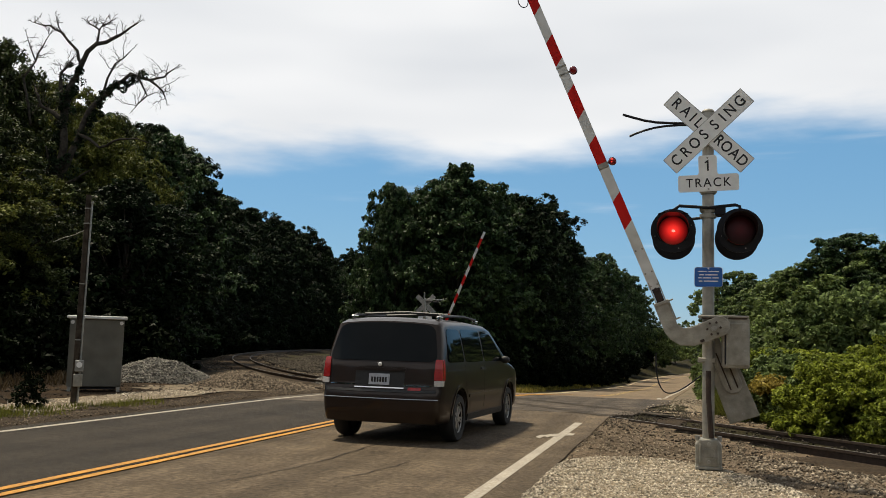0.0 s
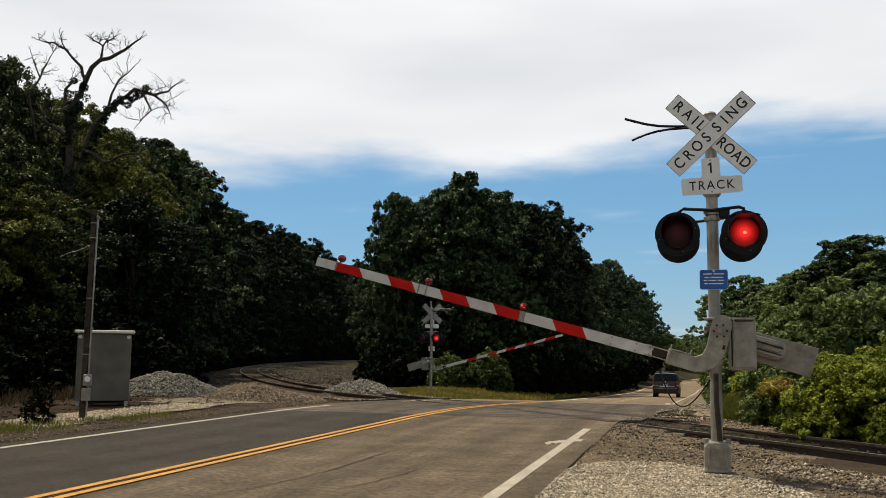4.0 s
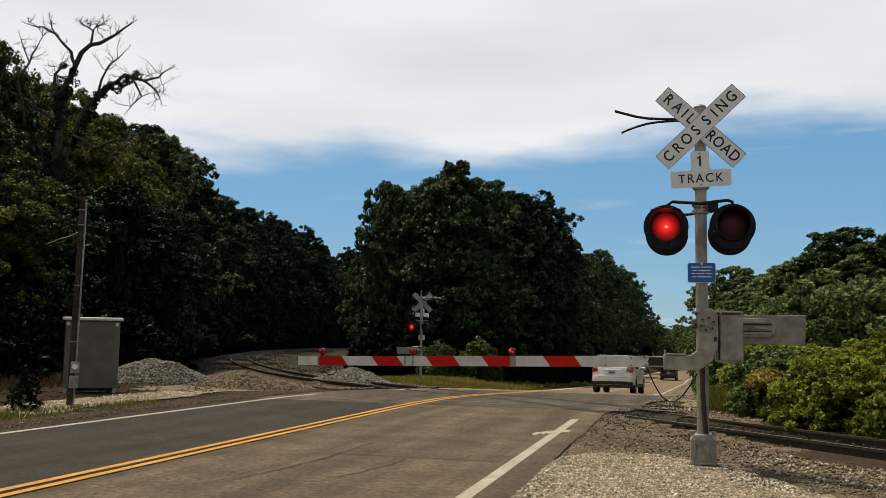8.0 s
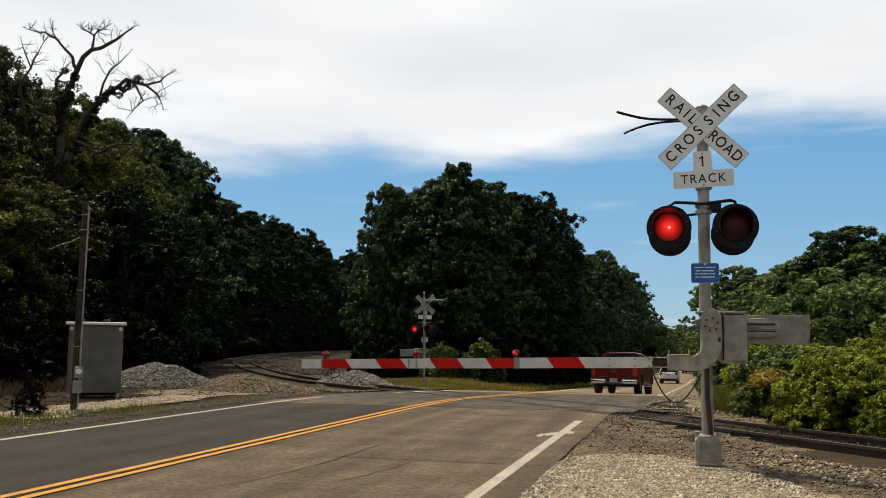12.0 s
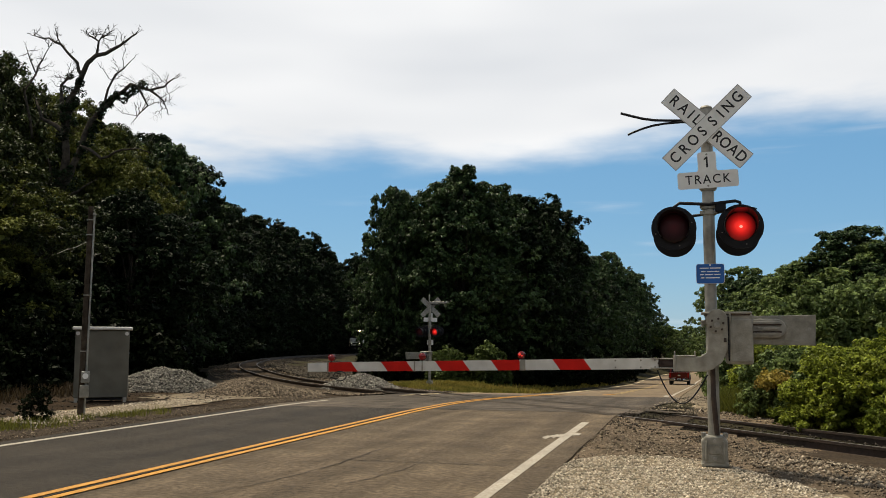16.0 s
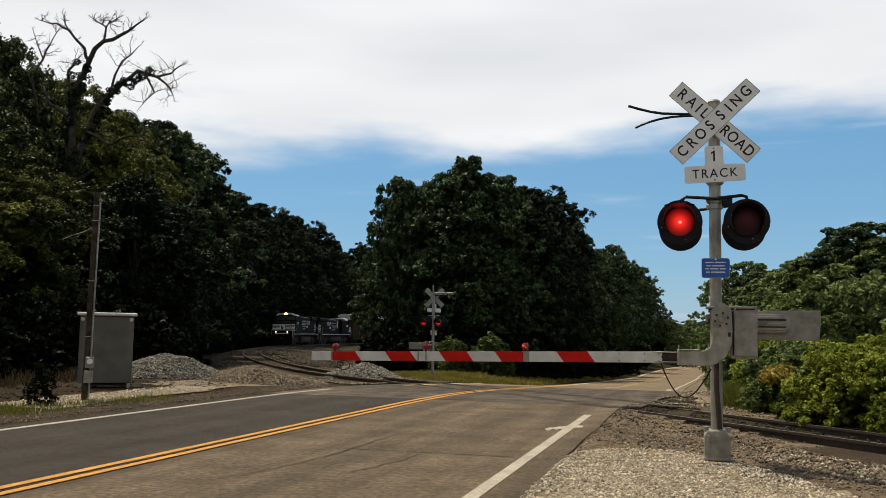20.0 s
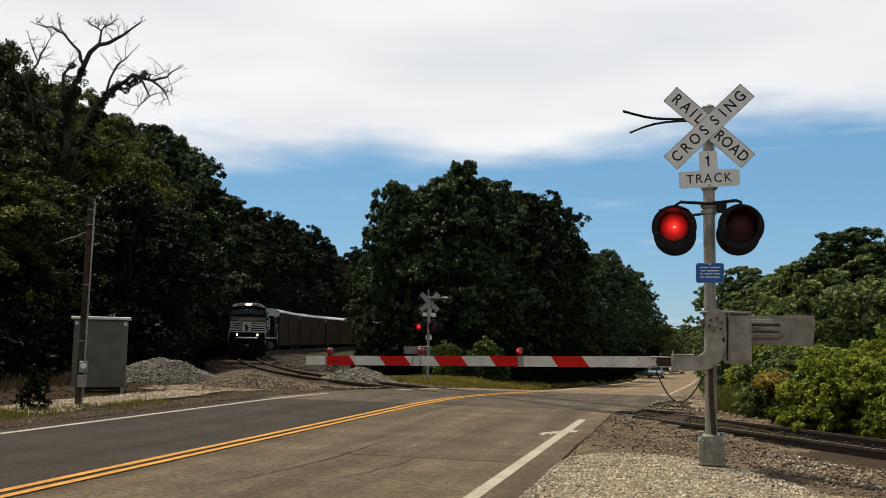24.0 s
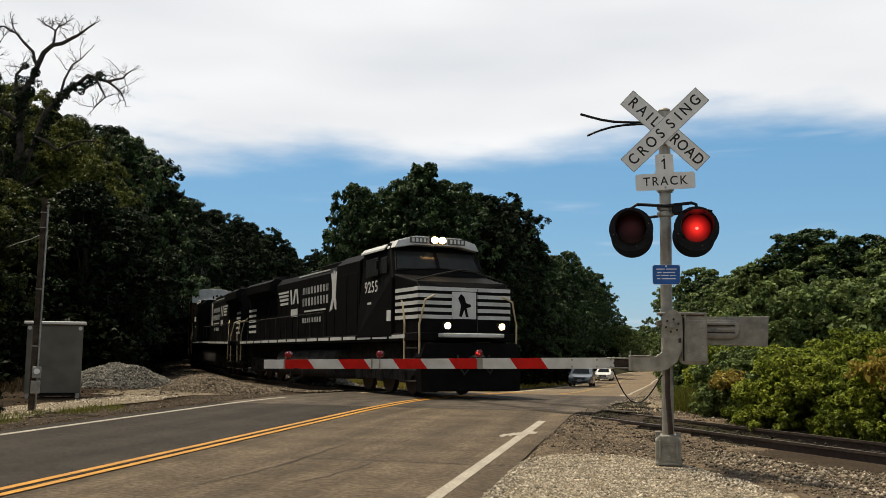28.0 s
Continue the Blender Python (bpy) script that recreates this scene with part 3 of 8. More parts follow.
strip("edge_line_far_right", [(24, 4.02), (28, 3.97), (32, 3.32), (36, 2.87), (42, 2.62), (50, 2.47), (60, 2.55), (75, 2.72), (95, 3.05), (120, 3.6)], [(24, 4.17), (28, 4.12), (32, 3.47), (36, 3.02), (42, 2.77), (50, 2.62), (60, 2.70), (75, 2.87), (95, 3.22), (120, 3.8)], 30.0, 260, 0.016, M["paint_white"], "white edge line beyond the tracks", "road marking", thick=0.004, step=2.0)
strip("edge_line_far_left", [(27, -3.6), (42, -3.05), (60, -2.85)], [(27, -3.42), (42, -2.86), (60, -2.62)], 27, 260, 0.012, M["paint_far"], "white edge line beyond the tracks", "road marking", thick=0.004, step=2.0)
strip("centre_line_a", -0.38, -0.27, -30, 46.0, 0.012, M["paint_yellow"], "yellow centre line, one of a pair", "road marking", thick=0.004)
strip("centre_line_b", -0.17, -0.06, -30, 46.0, 0.012, M["paint_yellow"], "yellow centre line, one of a pair", "road marking", thick=0.004)
strip("centre_line_far_a", -0.38, -0.27, 46.01, 260, 0.008, M["paint_faded"], "faded yellow centre line beyond the tracks", "road marking", thick=0.004, step=2.0)
strip("centre_line_far_b", -0.17, -0.06, 46.01, 260, 0.008, M["paint_faded"], "faded yellow centre line beyond the tracks", "road marking", thick=0.004, step=2.0)


def flat_piece(name, poly, lift, material, label, category):
    """A thin flat piece of paint or tar on the road."""
    b = prism(B(), poly, 0, 0.004, "xy")
    for v in b.verts:
        v.co.z += road_z(v.co.y) + lift
    return tagged(part(name, b, material), label, category, kind="structure")


def ribbon(name, pts, width, seed, material=None, label="dark crack in the asphalt"):
    rng = np.random.default_rng(seed)
    fine = []
    for (x0, y0), (x1, y1) in zip(pts, pts[1:]):
        for k in range(6):
            fine.append((x0 + (x1 - x0) * k / 6 + rng.normal() * 0.012, y0 + (y1 - y0) * k / 6 + rng.normal() * 0.02))
    fine.append(pts[-1])
    left, right = [], []
    for i, (x, y) in enumerate(fine):
        a, c = fine[max(0, i - 1)], fine[min(len(fine) - 1, i + 1)]
        d = Vector((c[0] - a[0], c[1] - a[1])).normalized()
        w = width * (0.4 + 0.8 * rng.random()) / 2 * min(1, 4 * (i + 0.3) / len(fine), 4 * (len(fine) - i - 0.7) / len(fine))
        left.append((x - d.y * w, y + d.x * w)); right.append((x + d.y * w, y - d.x * w))
    vs = [(x, y, road_z(y) + 0.0065) for x, y in left + right]
    n = len(left)
    return tagged(raw(name, vs, [(i, i + 1, n + i + 1, n + i) for i in range(n - 1)], material or M["tar"]), label, "road crack", kind="structure")


rs_ = random.Random(31)
for cx_, cy_, k in ((-2.16, 14.45, 0), (-2.07, 14.62, 1), (-1.99, 14.8, 2), (-1.78, 15.0, 3)):
    poly_ = [(cx_ + rs_.uniform(0.04, 0.10) * math.cos(a), cy_ + rs_.uniform(0.15, 0.34) * math.sin(a)) for a in [0.1 + 6.28 * q / 9 for q in range(9)]]
    flat_piece("worn_stop_bar", poly_, 0.004 + 0.0002 * k, M["paint_white"], "worn fragment of a white stop bar", "road marking")
ribbon("crack_a", [(-4.62, 7.2), (-4.2, 9.0), (-4.08, 10.24), (-4.07, 11.8), (-4.04, 13.23)], 0.019, 3)
ribbon("crack_b", [(-3.50, 8.6), (-3.27, 9.5), (-3.18, 10.23), (-3.15, 10.9)], 0.019, 4)
ribbon("crack_c", [(-2.68, 8.75), (-2.38, 8.95)], 0.017, 5)
ribbon("crack_d", [(-3.15, 12.81), (-2.6, 12.6), (-2.0, 12.3)], 0.017, 6)
ribbon("crack_e", [(-5.41, 13.54), (-4.8, 14.6), (-3.85, 14.83), (-2.9, 14.6)], 0.017, 7)
ribbon("crack_f", [(-9.0, 12.5), (-7.6, 13.0), (-6.2, 13.2)], 0.014, 8)
ribbon("crack_g", [(-5.2, 18.9), (-4.0, 18.0), (-2.6, 17.9)], 0.022, 9)
ribbon("crack_h", [(-4.6, 20.3), (-3.2, 19.2), (-1.9, 18.6)], 0.033, 10)
ribbon("centre_seam", [(-5.80 + 0.02 * math.sin(y), y) for y in range(4, 25)], 0.05, 11, None, "dark joint between the two lanes")


# ---- railway track ----
def track_frame(s):
    (ax, ay), (bx, by) = track_at(s - 0.25), track_at(s + 0.25)
    d = Vector((bx - ax, by - ay, 0)).normalized()
    x, y = track_at(s)
    return Vector((x, y, rail_z(s))), d, Vector((-d.y, d.x, 0))


def sweep_track(name, profile, s0, s1, step, material, parent, label="", drop=0.0):
    """Sweeps a profile (across, up) along the track."""
    n = round((s1 - s0) / step)
    vs, fs, k = [], [], len(profile)
    for i in range(n + 1):
        o, d, left = track_frame(s0 + (s1 - s0) * i / n)
        vs += [tuple(o + left * a + Vector((0, 0, b + drop + CANT * a))) for a, b in profile]
        if i:
            for j in range(k):
                a, b = (i - 1) * k, i * k
                fs.append((a + j, a + (j + 1) % k, b + (j + 1) % k, b + j))
    fs += [tuple(range(k))[::-1], tuple(range(n * k, n * k + k))]
    return raw(name, vs, fs, material, parent, label)


track_ob = thing("railway_track", "single railway track curving across the road", "railway track", kind="structure")
RAIL = [(-0.036, 0), (0.036, 0), (0.036, -0.04), (0.01, -0.05), (0.01, -0.145), (0.075, -0.17), (-0.075, -0.17), (-0.01, -0.145), (-0.01, -0.05), (-0.036, -0.04)]
for side in (-0.755, 0.755):
    r_ob = sweep_track("rail", [(a + side, b) for a, b in RAIL], -60, 300, 1.0, M["rail"], track_ob, "rust-brown steel rail")
    sweep_track("rail_head", [(side - 0.028, 0.002), (side + 0.028, 0.002), (side + 0.028, -0.004), (side - 0.028, -0.004)], -60, 300, 1.0, M["rail_top"], r_ob, "polished running surface")
sweep_track("ballast_bed", [(-1.5, -0.15), (1.5, -0.15), (2.6, -0.55), (-2.6, -0.55)], -60, 300, 1.0, M["gravel_dark"], track_ob, "dark ballast under the ties")


for side in (-0.755, 0.755):
    vs_, fs_ = [], []
    for k in range(25):
        o_, d_, l_ = track_frame(-6.5 + 0.55 * k)
        for a_ in (side - 0.17, side + 0.20):
            q_ = o_ + l_ * a_
            vs_.append((q_.x, q_.y, max(road_z(q_.y) + 0.009, o_.z + CANT * a_ - 0.02)))
        if k:
            fs_.append((2 * k - 2, 2 * k - 1, 2 * k + 1, 2 * k))
    raw("flangeway", vs_, fs_, M["asphalt_seal"], track_ob, "dark rubbery filler beside the rail")


# ---- signal ----
def text_part(words, size, material, parent, m, name="lettering", width=1.0, spacing=1.0, thick=0.0012, bold=0.012):
    cu = bpy.data.curves.new(name, "FONT")
    cu.body, cu.size, cu.align_x, cu.align_y, cu.extrude, cu.space_character = words, size, "CENTER", "CENTER", thick, spacing
    cu.offset = size * bold
    tmp = bpy.data.objects.new("tmp", cu)
    scene.collection.objects.link(tmp)
    me = bpy.data.meshes.new_from_object(tmp.evaluated_get(bpy.context.evaluated_depsgraph_get()))
    bpy.data.objects.remove(tmp); bpy.data.curves.remove(cu)
    me.transform(Matrix.Diagonal((width, 1, 1, 1)))
    me.materials.clear(); me.materials.append(material)
    ob = new(name, me)
    ob.parent, ob.matrix_basis = parent, m
    return ob


def rounded(w, h, r, n=4, cx=0, cz=0):
    pts = []
    for sx, sz, a0 in ((1, 1, 0), (-1, 1, 90), (-1, -1, 180), (1, -1, 270)):
        for k in range(n + 1):
            a = radians(a0 + 90 * k / n)
            pts.append((cx + sx * (w / 2 - r) + r * math.cos(a), cz + sz * (h / 2 - r) + r * math.sin(a)))
    return pts


def fillet(pts, r, n=4):
    """Rounds the corners of an outline."""
    out, k = [], len(pts)
    for i, p in enumerate(pts):
        p, a, c = Vector(p), Vector(pts[i - 1]), Vector(pts[(i + 1) % k])
        u, w = (a - p).normalized() * r, (c - p).normalized() * r
        out += [tuple(p + u * (1 - f) ** 2 + w * f * f) for f in [q / n for q in range(n + 1)]]
    return out


FACE = Matrix.Rotation(radians(90), 4, "X")          # lays lettering upright, facing -y


def make_lamp(sig, x, y, z, turn):
    """One flashing lamp: round background, hood, lens, bezel and an added dark blade that blanks the lens."""
    lamp = thing("lamp_unit", "", "")
    lamp.parent, lamp.matrix_basis = sig, pose(x, y, z, 0, 0, turn)
    part("background", cyl(B(), 0.257, 0.012, 0, 0.02, 0, "y", 48), M["black"], lamp, "round black background")
    b = cyl(B(), 0.15, 0.16, 0, 0.10, 0, "y", 28, 0.11)
    part("housing", b, M["black"], lamp, smooth=True)
    # hood: open-bottom tube
    b, n = B(), 18
    rings = []
    for r, yy in ((0.184, 0.012), (0.184, -0.36), (0.178, -0.36), (0.178, 0.012)):
        ring = []
        for k in range(n + 1):
            a = radians(-40 + 260 * k / n)
            cut = 0.0 if yy > 0 else 0.16 * (1 - sstep(-0.6, 0.6, math.sin(a)))
            ring.append(b.verts.new((r * math.cos(a), yy + cut, r * math.sin(a))))
        rings.append(ring)
    for i in range(4):
        for k in range(n):
            b.faces.new((rings[i][k], rings[i][k + 1], rings[(i + 1) % 4][k + 1], rings[(i + 1) % 4][k]))
    bmesh.ops.recalc_face_normals(b, faces=b.faces)
    part("hood", b, M["black"], lamp, "black hood", smooth=True)
    part("lens", ball(B(), 0.166, 0, 0.008, 0, 28, sy=0.12), M["lens_lit"], lamp, "glowing red lens", smooth=True)
    part("lens_glow", ball(B(), 0.020, 0.004, -0.014, -0.006, 12, sy=0.5, sz=0.8), M["lens_core"], lamp, "bright filament image", smooth=True)
    # added blade, stands in for switching the lamp off
    sh = part("flasher_blade", ball(B(), 0.171, 0, 0, 0, 24, sy=0.05), M["lens_dark"], lamp, "added dark cover that blanks the lens", smooth=True)
    sh.matrix_basis = pose(0, -0.045, 0)
    for k in range(4):
        part("bolt", cyl(B(), 0.006, 0.012, 0.215 * math.cos(k * 1.57 + 0.3), 0.012, 0.215 * math.sin(k * 1.57 + 0.3), "y", 6), M["galv"], lamp)
    return lamp, sh


def make_signal(m, near=True):
    sig = thing("crossing_signal", "grey crossing signal mast with crossed white boards, flashing lamps and a barrier arm", "railway signal", m, "crossing signals")
    b = cyl(B(), 0.068, 4.15, 0, 0, 2.12, "z", 24)
    part("mast", b, M["galv"], sig, "round galvanised mast", smooth=True)
    part("mast_cap", ball(B(), 0.074, 0, 0, 4.19, 16, sz=0.5), M["galv_old"], sig, smooth=True)
    # cast base with bolts
    b = B()
    box(b, 0.30, 0.26, 0.035, 0, 0, 0.02, 0.006)
    prism(b, [(-0.145, 0.03), (0.145, 0.03), (0.145, 0.28), (0.10, 0.345), (-0.10, 0.345), (-0.145, 0.28)], -0.125, 0.125, "xz", 0.02)
    base = part("base", b, M["galv_old"], sig, "cast bolted base of the mast")
    for xx, zz in ((0, 0.09), (0, 0.29)):
        part("base_bolt", cyl(B(), 0.022, 0.03, xx, -0.135, zz, "y", 6), M["galv"], base)
    for xx in (-0.12, 0.12):
        part("base_bolt", cyl(B(), 0.028, 0.06, xx, -0.07, 0.35, "z", 8), M["galv"], base)
        part("anchor_bolt", cyl(B(), 0.02, 0.06, xx, -0.11, 0.03, "z", 6), M["galv"], base)
        part("base_rib", box(B(), 0.022, 0.022, 0.22, xx * 0.8, -0.132, 0.18, 0.006), M["galv_old"], base)
    part("base_panel", prism(B(), rounded(0.13, 0.10, 0.02, 3, 0, 0.19), -0.136, -0.12, "xz", 0.005), M["galv_old"], base, "raised plate on the cast base")
    b = B()
    box(b, 0.40, 0.40, 0.10, 0, 0, -0.055, 0.02)
    part("foundation", b, M["gravel"], sig, "concrete foundation flush with the gravel")
    # crossed boards
    xz = 3.93
    for k, (ang, yy, words) in enumerate(((-43.7, -0.105, ("RAIL", "ROAD")), (43.7, -0.117, ("CROS", "SING")))):
        bm_ = prism(B(), fillet([(-0.61, -0.114), (0.61, -0.114), (0.61, 0.114), (-0.61, 0.114)], 0.012, 3), -0.003, 0.003, "xz")
        board = part("crossbuck_board", bm_, M["sign_white"], sig, "white crossed board with black lettering", pose(0, yy, xz, 0, -ang, 0))
        rim = B()
        for sz_ in (-0.110, 0.110):
            box(rim, 1.212, 0.003, 0.006, 0, -0.004, sz_)
        for sx_ in (-0.606, 0.606):
            box(rim, 0.006, 0.003, 0.222, sx_, -0.004, 0)
        part("board_back", box(B(), 1.215, 0.002, 0.223, 0, 0.0045, 0), M["galv"], board, "bare metal back of the board")
        part("board_edge", rim, M["galv"], board, "thin grey edge of the board")
        if k == 0:
            spots = (("R", -.50), ("A", -.355), ("I", -.245), ("L", -.15), ("R", .165), ("O", .28), ("A", .405), ("D", .525))
        else:
            spots = (("C", -.50), ("R", -.355), ("O", -.21), ("S", -.065), ("S", .10), ("I", .225), ("N", .345), ("G", .495))
        for ch, xx in spots:
            text_part(ch, 0.180, M["sign_black"], board, Matrix.Translation((xx, -0.0048, 0.0)) @ FACE, "letter", 0.86)
    part("crossbuck_clamp", box(B(), 0.10, 0.10, 0.10, 0, -0.06, xz, 0.01), M["galv_old"], sig)
    # track count plate
    pl = [(-0.345, -0.10), (0.345, -0.10), (0.345, 0.10), (0.105, 0.10), (0.105, 0.33), (-0.105, 0.33), (-0.105, 0.10), (-0.345, 0.10)]
    plate = part("track_count_plate", prism(B(), fillet(pl, 0.032), -0.093, -0.087, "xz"), M["sign_white"], sig, "white plate for the number of tracks", pose(0, 0, 3.315, 0, -2.0, 0))
    one = [(-0.010, 0.145), (0.011, 0.145), (0.011, 0.275), (0.001, 0.275), (-0.034, 0.250), (-0.034, 0.232), (-0.010, 0.245)]
    part("numeral", prism(B(), one, -0.0955, -0.0935, "xz"), M["sign_black"], plate)
    text_part("TRACK", 0.150, M["sign_black"], plate, Matrix.Translation((0, -0.0955, 0.0)) @ FACE, "lettering", 0.92, 1.24, bold=0.006)
    for zz in (0.30, -0.075):
        part("plate_bolt", cyl(B(), 0.012, 0.01, 0, -0.097, zz, "y", 8), M["galv"], plate)
    for zz in (3.22, 3.0, 2.93):
        part("clamp", box(cyl(B(), 0.088, 0.05, 0, 0, zz, "z", 16), 0.20, 0.03, 0.04, 0, -0.05, zz, 0.005), M["galv_old"], sig)
    # lamp crossarm
    b = B()
    tube(b, [(-0.39, -0.10, 2.93), (-0.39, -0.10, 3.0), (-0.33, -0.09, 3.045), (0, -0.09, 3.02), (0.30, -0.09, 3.05), (0.35, -0.10, 3.03), (0.36, -0.10, 2.96)], 0.02)
    tube(b, [(-0.20, 0.02, 2.90), (0.22, 0.02, 2.95)], 0.018)
    box(b, 0.12, 0.12, 0.11, 0.135, -0.04, 2.985, 0.01)
    part("lamp_crossarm", b, M["black"], sig, "dark pipe arm that carries the lamps")
    lamps = []
    for x, yy, turn in ((-0.40, -0.22, 0), (0.345, -0.22, 0), (0.345, 0.50, 180), (-0.40, 0.50, 180)):
        lamps.append(make_lamp(sig, x, yy, 2.735 if turn == 0 else 2.715, turn)[1])
    # emergency notice
    bl = part("notice_plate", prism(B(), rounded(0.31, 0.225, 0.025, cz=2.205), -0.082, -0.076, "xz"), M["sign_blue"], sig, "small blue notice with unreadable white lines")
    part("notice_border", prism(prism(B(), rounded(0.318, 0.233, 0.027, cz=2.205), -0.0755, -0.073, "xz"), rounded(0.02, 0.02, 0.004, cz=2.305), -0.09, -0.08, "xz"), M["sign_white"], bl)
    b = B()
    for row, (zz, wds) in enumerate(((2.27, (0.10, 0.12)), (2.23, (0.05, 0.14)), (2.195, (0.04, 0.09, 0.07)), (2.157, (0.04, 0.16)))):
        tot = sum(wds) + 0.015 * (len(wds) - 1)
        xx = -tot / 2
        for w in wds:
            box(b, w, 0.002, 0.012, xx + w / 2, -0.0835, zz)
            xx += w + 0.015
    part("notice_text_bars", b, M["sign_white"], bl)
    # two loose cable tails at the top
    b = B()
    tube(b, [(0.02, 0.03, 4.05), (-0.20, 0.02, 4.06), (-0.45, 0.0, 4.07), (-0.60, -0.01, 4.08), (-0.74, -0.02, 4.105), (-0.88, -0.03, 4.145), (-1.0, -0.03, 4.185)], 0.016)
    tube(b, [(0.02, 0.03, 4.03), (-0.30, 0.0, 4.04), (-0.48, 0.0, 4.035), (-0.62, -0.01, 4.015), (-0.75, -0.02, 3.98), (-0.85, -0.02, 3.945), (-0.92, -0.02, 3.915)], 0.014)
    part("cable_tail", b, M["black"], sig, "loose black cable ends beside the crossed boards", smooth=True)
    # gate mechanism
    b = B()
    prism(b, rounded(0.30, 0.58, 0.03, 3, 0.30, 1.45), -0.16, 0.14, "xz", 0.012)
    box(b, 0.56, 0.34, 0.03, 0.165, -0.01, 1.745, 0.01)
    box(b, 0.02, 0.33, 0.56, 0.20, -0.01, 1.46, 0.005)
    mech = part("gate_mechanism", b, M["galv_old"], sig, "grey cast gate motor housing")
    part("mechanism_bracket", box(B(), 0.2, 0.12, 0.06, -0.02, 0.0, 1.24, 0.01), M["galv_old"], mech)
    part("mechanism_bracket", box(box(B(), 0.2, 0.12, 0.06, -0.02, 0.0, 1.64, 0.01), 0.035, 0.09, 0.07, -0.10, 0.0, 1.62, 0.01), M["galv_old"], mech)
    part("housing_door", prism(B(), rounded(0.23, 0.48, 0.02, 3, 0.325, 1.43), -0.178, -0.158, "xz", 0.006), M["galv_old"], mech, "raised door of the motor housing")
    part("housing_rib", box(B(), 0.016, 0.05, 0.54, 0.205, -0.165, 1.47, 0.005), M["galv_old"], mech)
    part("lid_edge", box(B(), 0.50, 0.325, 0.014, 0.17, -0.01, 1.724, 0.004), M["rail"], mech, "dark gap under the lid")
    part("housing_gap", box(B(), 0.018, 0.03, 0.50, 0.183, -0.155, 1.45), M["black"], mech, "dark gap beside the lever")
    part("door_latch", cyl(B(), 0.014, 0.03, 0.40, -0.185, 1.36, "y", 8), M["galv"], mech)
    b = tube(B(), [(0.0, -0.09, 1.12), (0.0, -0.10, 0.8), (0.02, -0.10, 0.5), (0.03, -0.09, 0.36)], 0.03)
    part("conduit", b, M["rail"], sig, "brown cable conduit down the mast", smooth=True)
    # arm assembly about its pivot
    piv = Vector((0.055, -0.20, 1.605))
    arm = thing("gate_arm", "barrier arm with red and white slanted stripes", "")
    arm.parent, arm.matrix_basis = sig, Matrix.Translation(piv)
    b = B()
    lever = []
    for k in range(11):
        a = radians(180 - 18 * k)
        lever.append((0.115 * math.cos(a), 0.02 + 0.115 * math.sin(a) + 0.05))
    lever += [(0.12, -0.14), (0.11, -0.28), (0.05, -0.42), (-0.05, -0.50), (-0.14, -0.53), (-0.46, -0.53), (-0.46, -0.36), (-0.19, -0.36), (-0.12, -0.31), (-0.10, -0.20)]
    prism(b, lever, -0.03, 0.03, "xz", 0.008)
    part("lever", b, M["galv_old"], arm, "curved grey lever of the arm")
    part("hub_plate", cyl(B(), 0.098, 0.02, 0, -0.033, 0.0, "y", 28), M["galv_old"], arm, "round bolted hub plate")
    part("pivot_bolt", cyl(cyl(B(), 0.033, 0.06, 0, -0.05, 0.0, "y", 14), 0.02, 0.03, 0, -0.085, 0.0, "y", 10), M["galv"], arm)
    for k in range(6):
        a = k * math.pi / 3 + 0.3
        part("hub_bolt", cyl(B(), 0.014, 0.03, 0.073 * math.cos(a), -0.046, 0.073 * math.sin(a), "y", 6), M["rail"], arm)
    part("lever_stop", box(B(), 0.03, 0.03, 0.05, 0.085, -0.035, -0.17, 0.004), M["rail"], arm)
    b = B()
    box(b, 0.30, 0.07, 0.014, -0.60, 0, -0.385, 0.003)
    box(b, 0.30, 0.07, 0.014, -0.60, 0, -0.495, 0.003)
    box(b, 0.04, 0.10, 0.18, -0.475, 0, -0.44, 0.006)
    box(b, 0.24, 0.09, 0.014, -0.36, 0, -0.352, 0.003)
    for xx, hh in ((-0.25, 0.05), (-0.475, 0.05)):
        box(b, 0.014, 0.09, hh, xx, 0, -0.35 + hh / 2, 0.003)
    # dark block paints in the shaded space between the adapter plates
    part("adapter_core", cyl(cyl(box(B(), 0.26, 0.03, 0.09, -0.60, 0.0, -0.44, 0.006), 0.03, 0.07, -0.53, 0, -0.44, "y", 10), 0.02, 0.07, -0.65, 0, -0.44, "y", 10), M["rail"], arm, "dark bolted block for the shaded inside of the adapter")
    part("arm_adapter", b, M["galv_old"], arm, "bolted adapter between lever and arm")
    x_in, x_out = -0.66, -5.02

    def half(x):
        return 0.064 - 0.008 * (x_in - x) / (x_in - x_out)

    def mid(x):
        return -0.442 - 0.085 * (x_in - x) / (x_in - x_out)
    marks = [x_in, -1.475, -1.843, -2.252, -2.592, -2.943, -3.293, -3.663, -3.994, -4.39, -4.754, x_out]
    for i in range(len(marks) - 1):
        a, c = marks[i], marks[i + 1]
        if abs(a - c) < 0.05:
            continue
        sl = 0.0 if i == 0 else 0.05
        sl2 = 0.0 if i >= len(marks) - 3 else 0.05
        sl = 0.0 if i == len(marks) - 2 else sl
        pts = [(a - sl * 0.9, mid(a) + half(a)), (a + sl * 0.9, mid(a) - half(a)), (c + sl2 * 0.9, mid(c) - half(c)), (c - sl2 * 0.9, mid(c) + half(c))]
        red = i in (1, 3, 5, 7, 9)
        part("arm_stripe", prism(B(), pts, -0.016, 0.016, "xz"), M["arm_red"] if red else M["arm_white"], arm, "red stripe" if red else "white stripe")
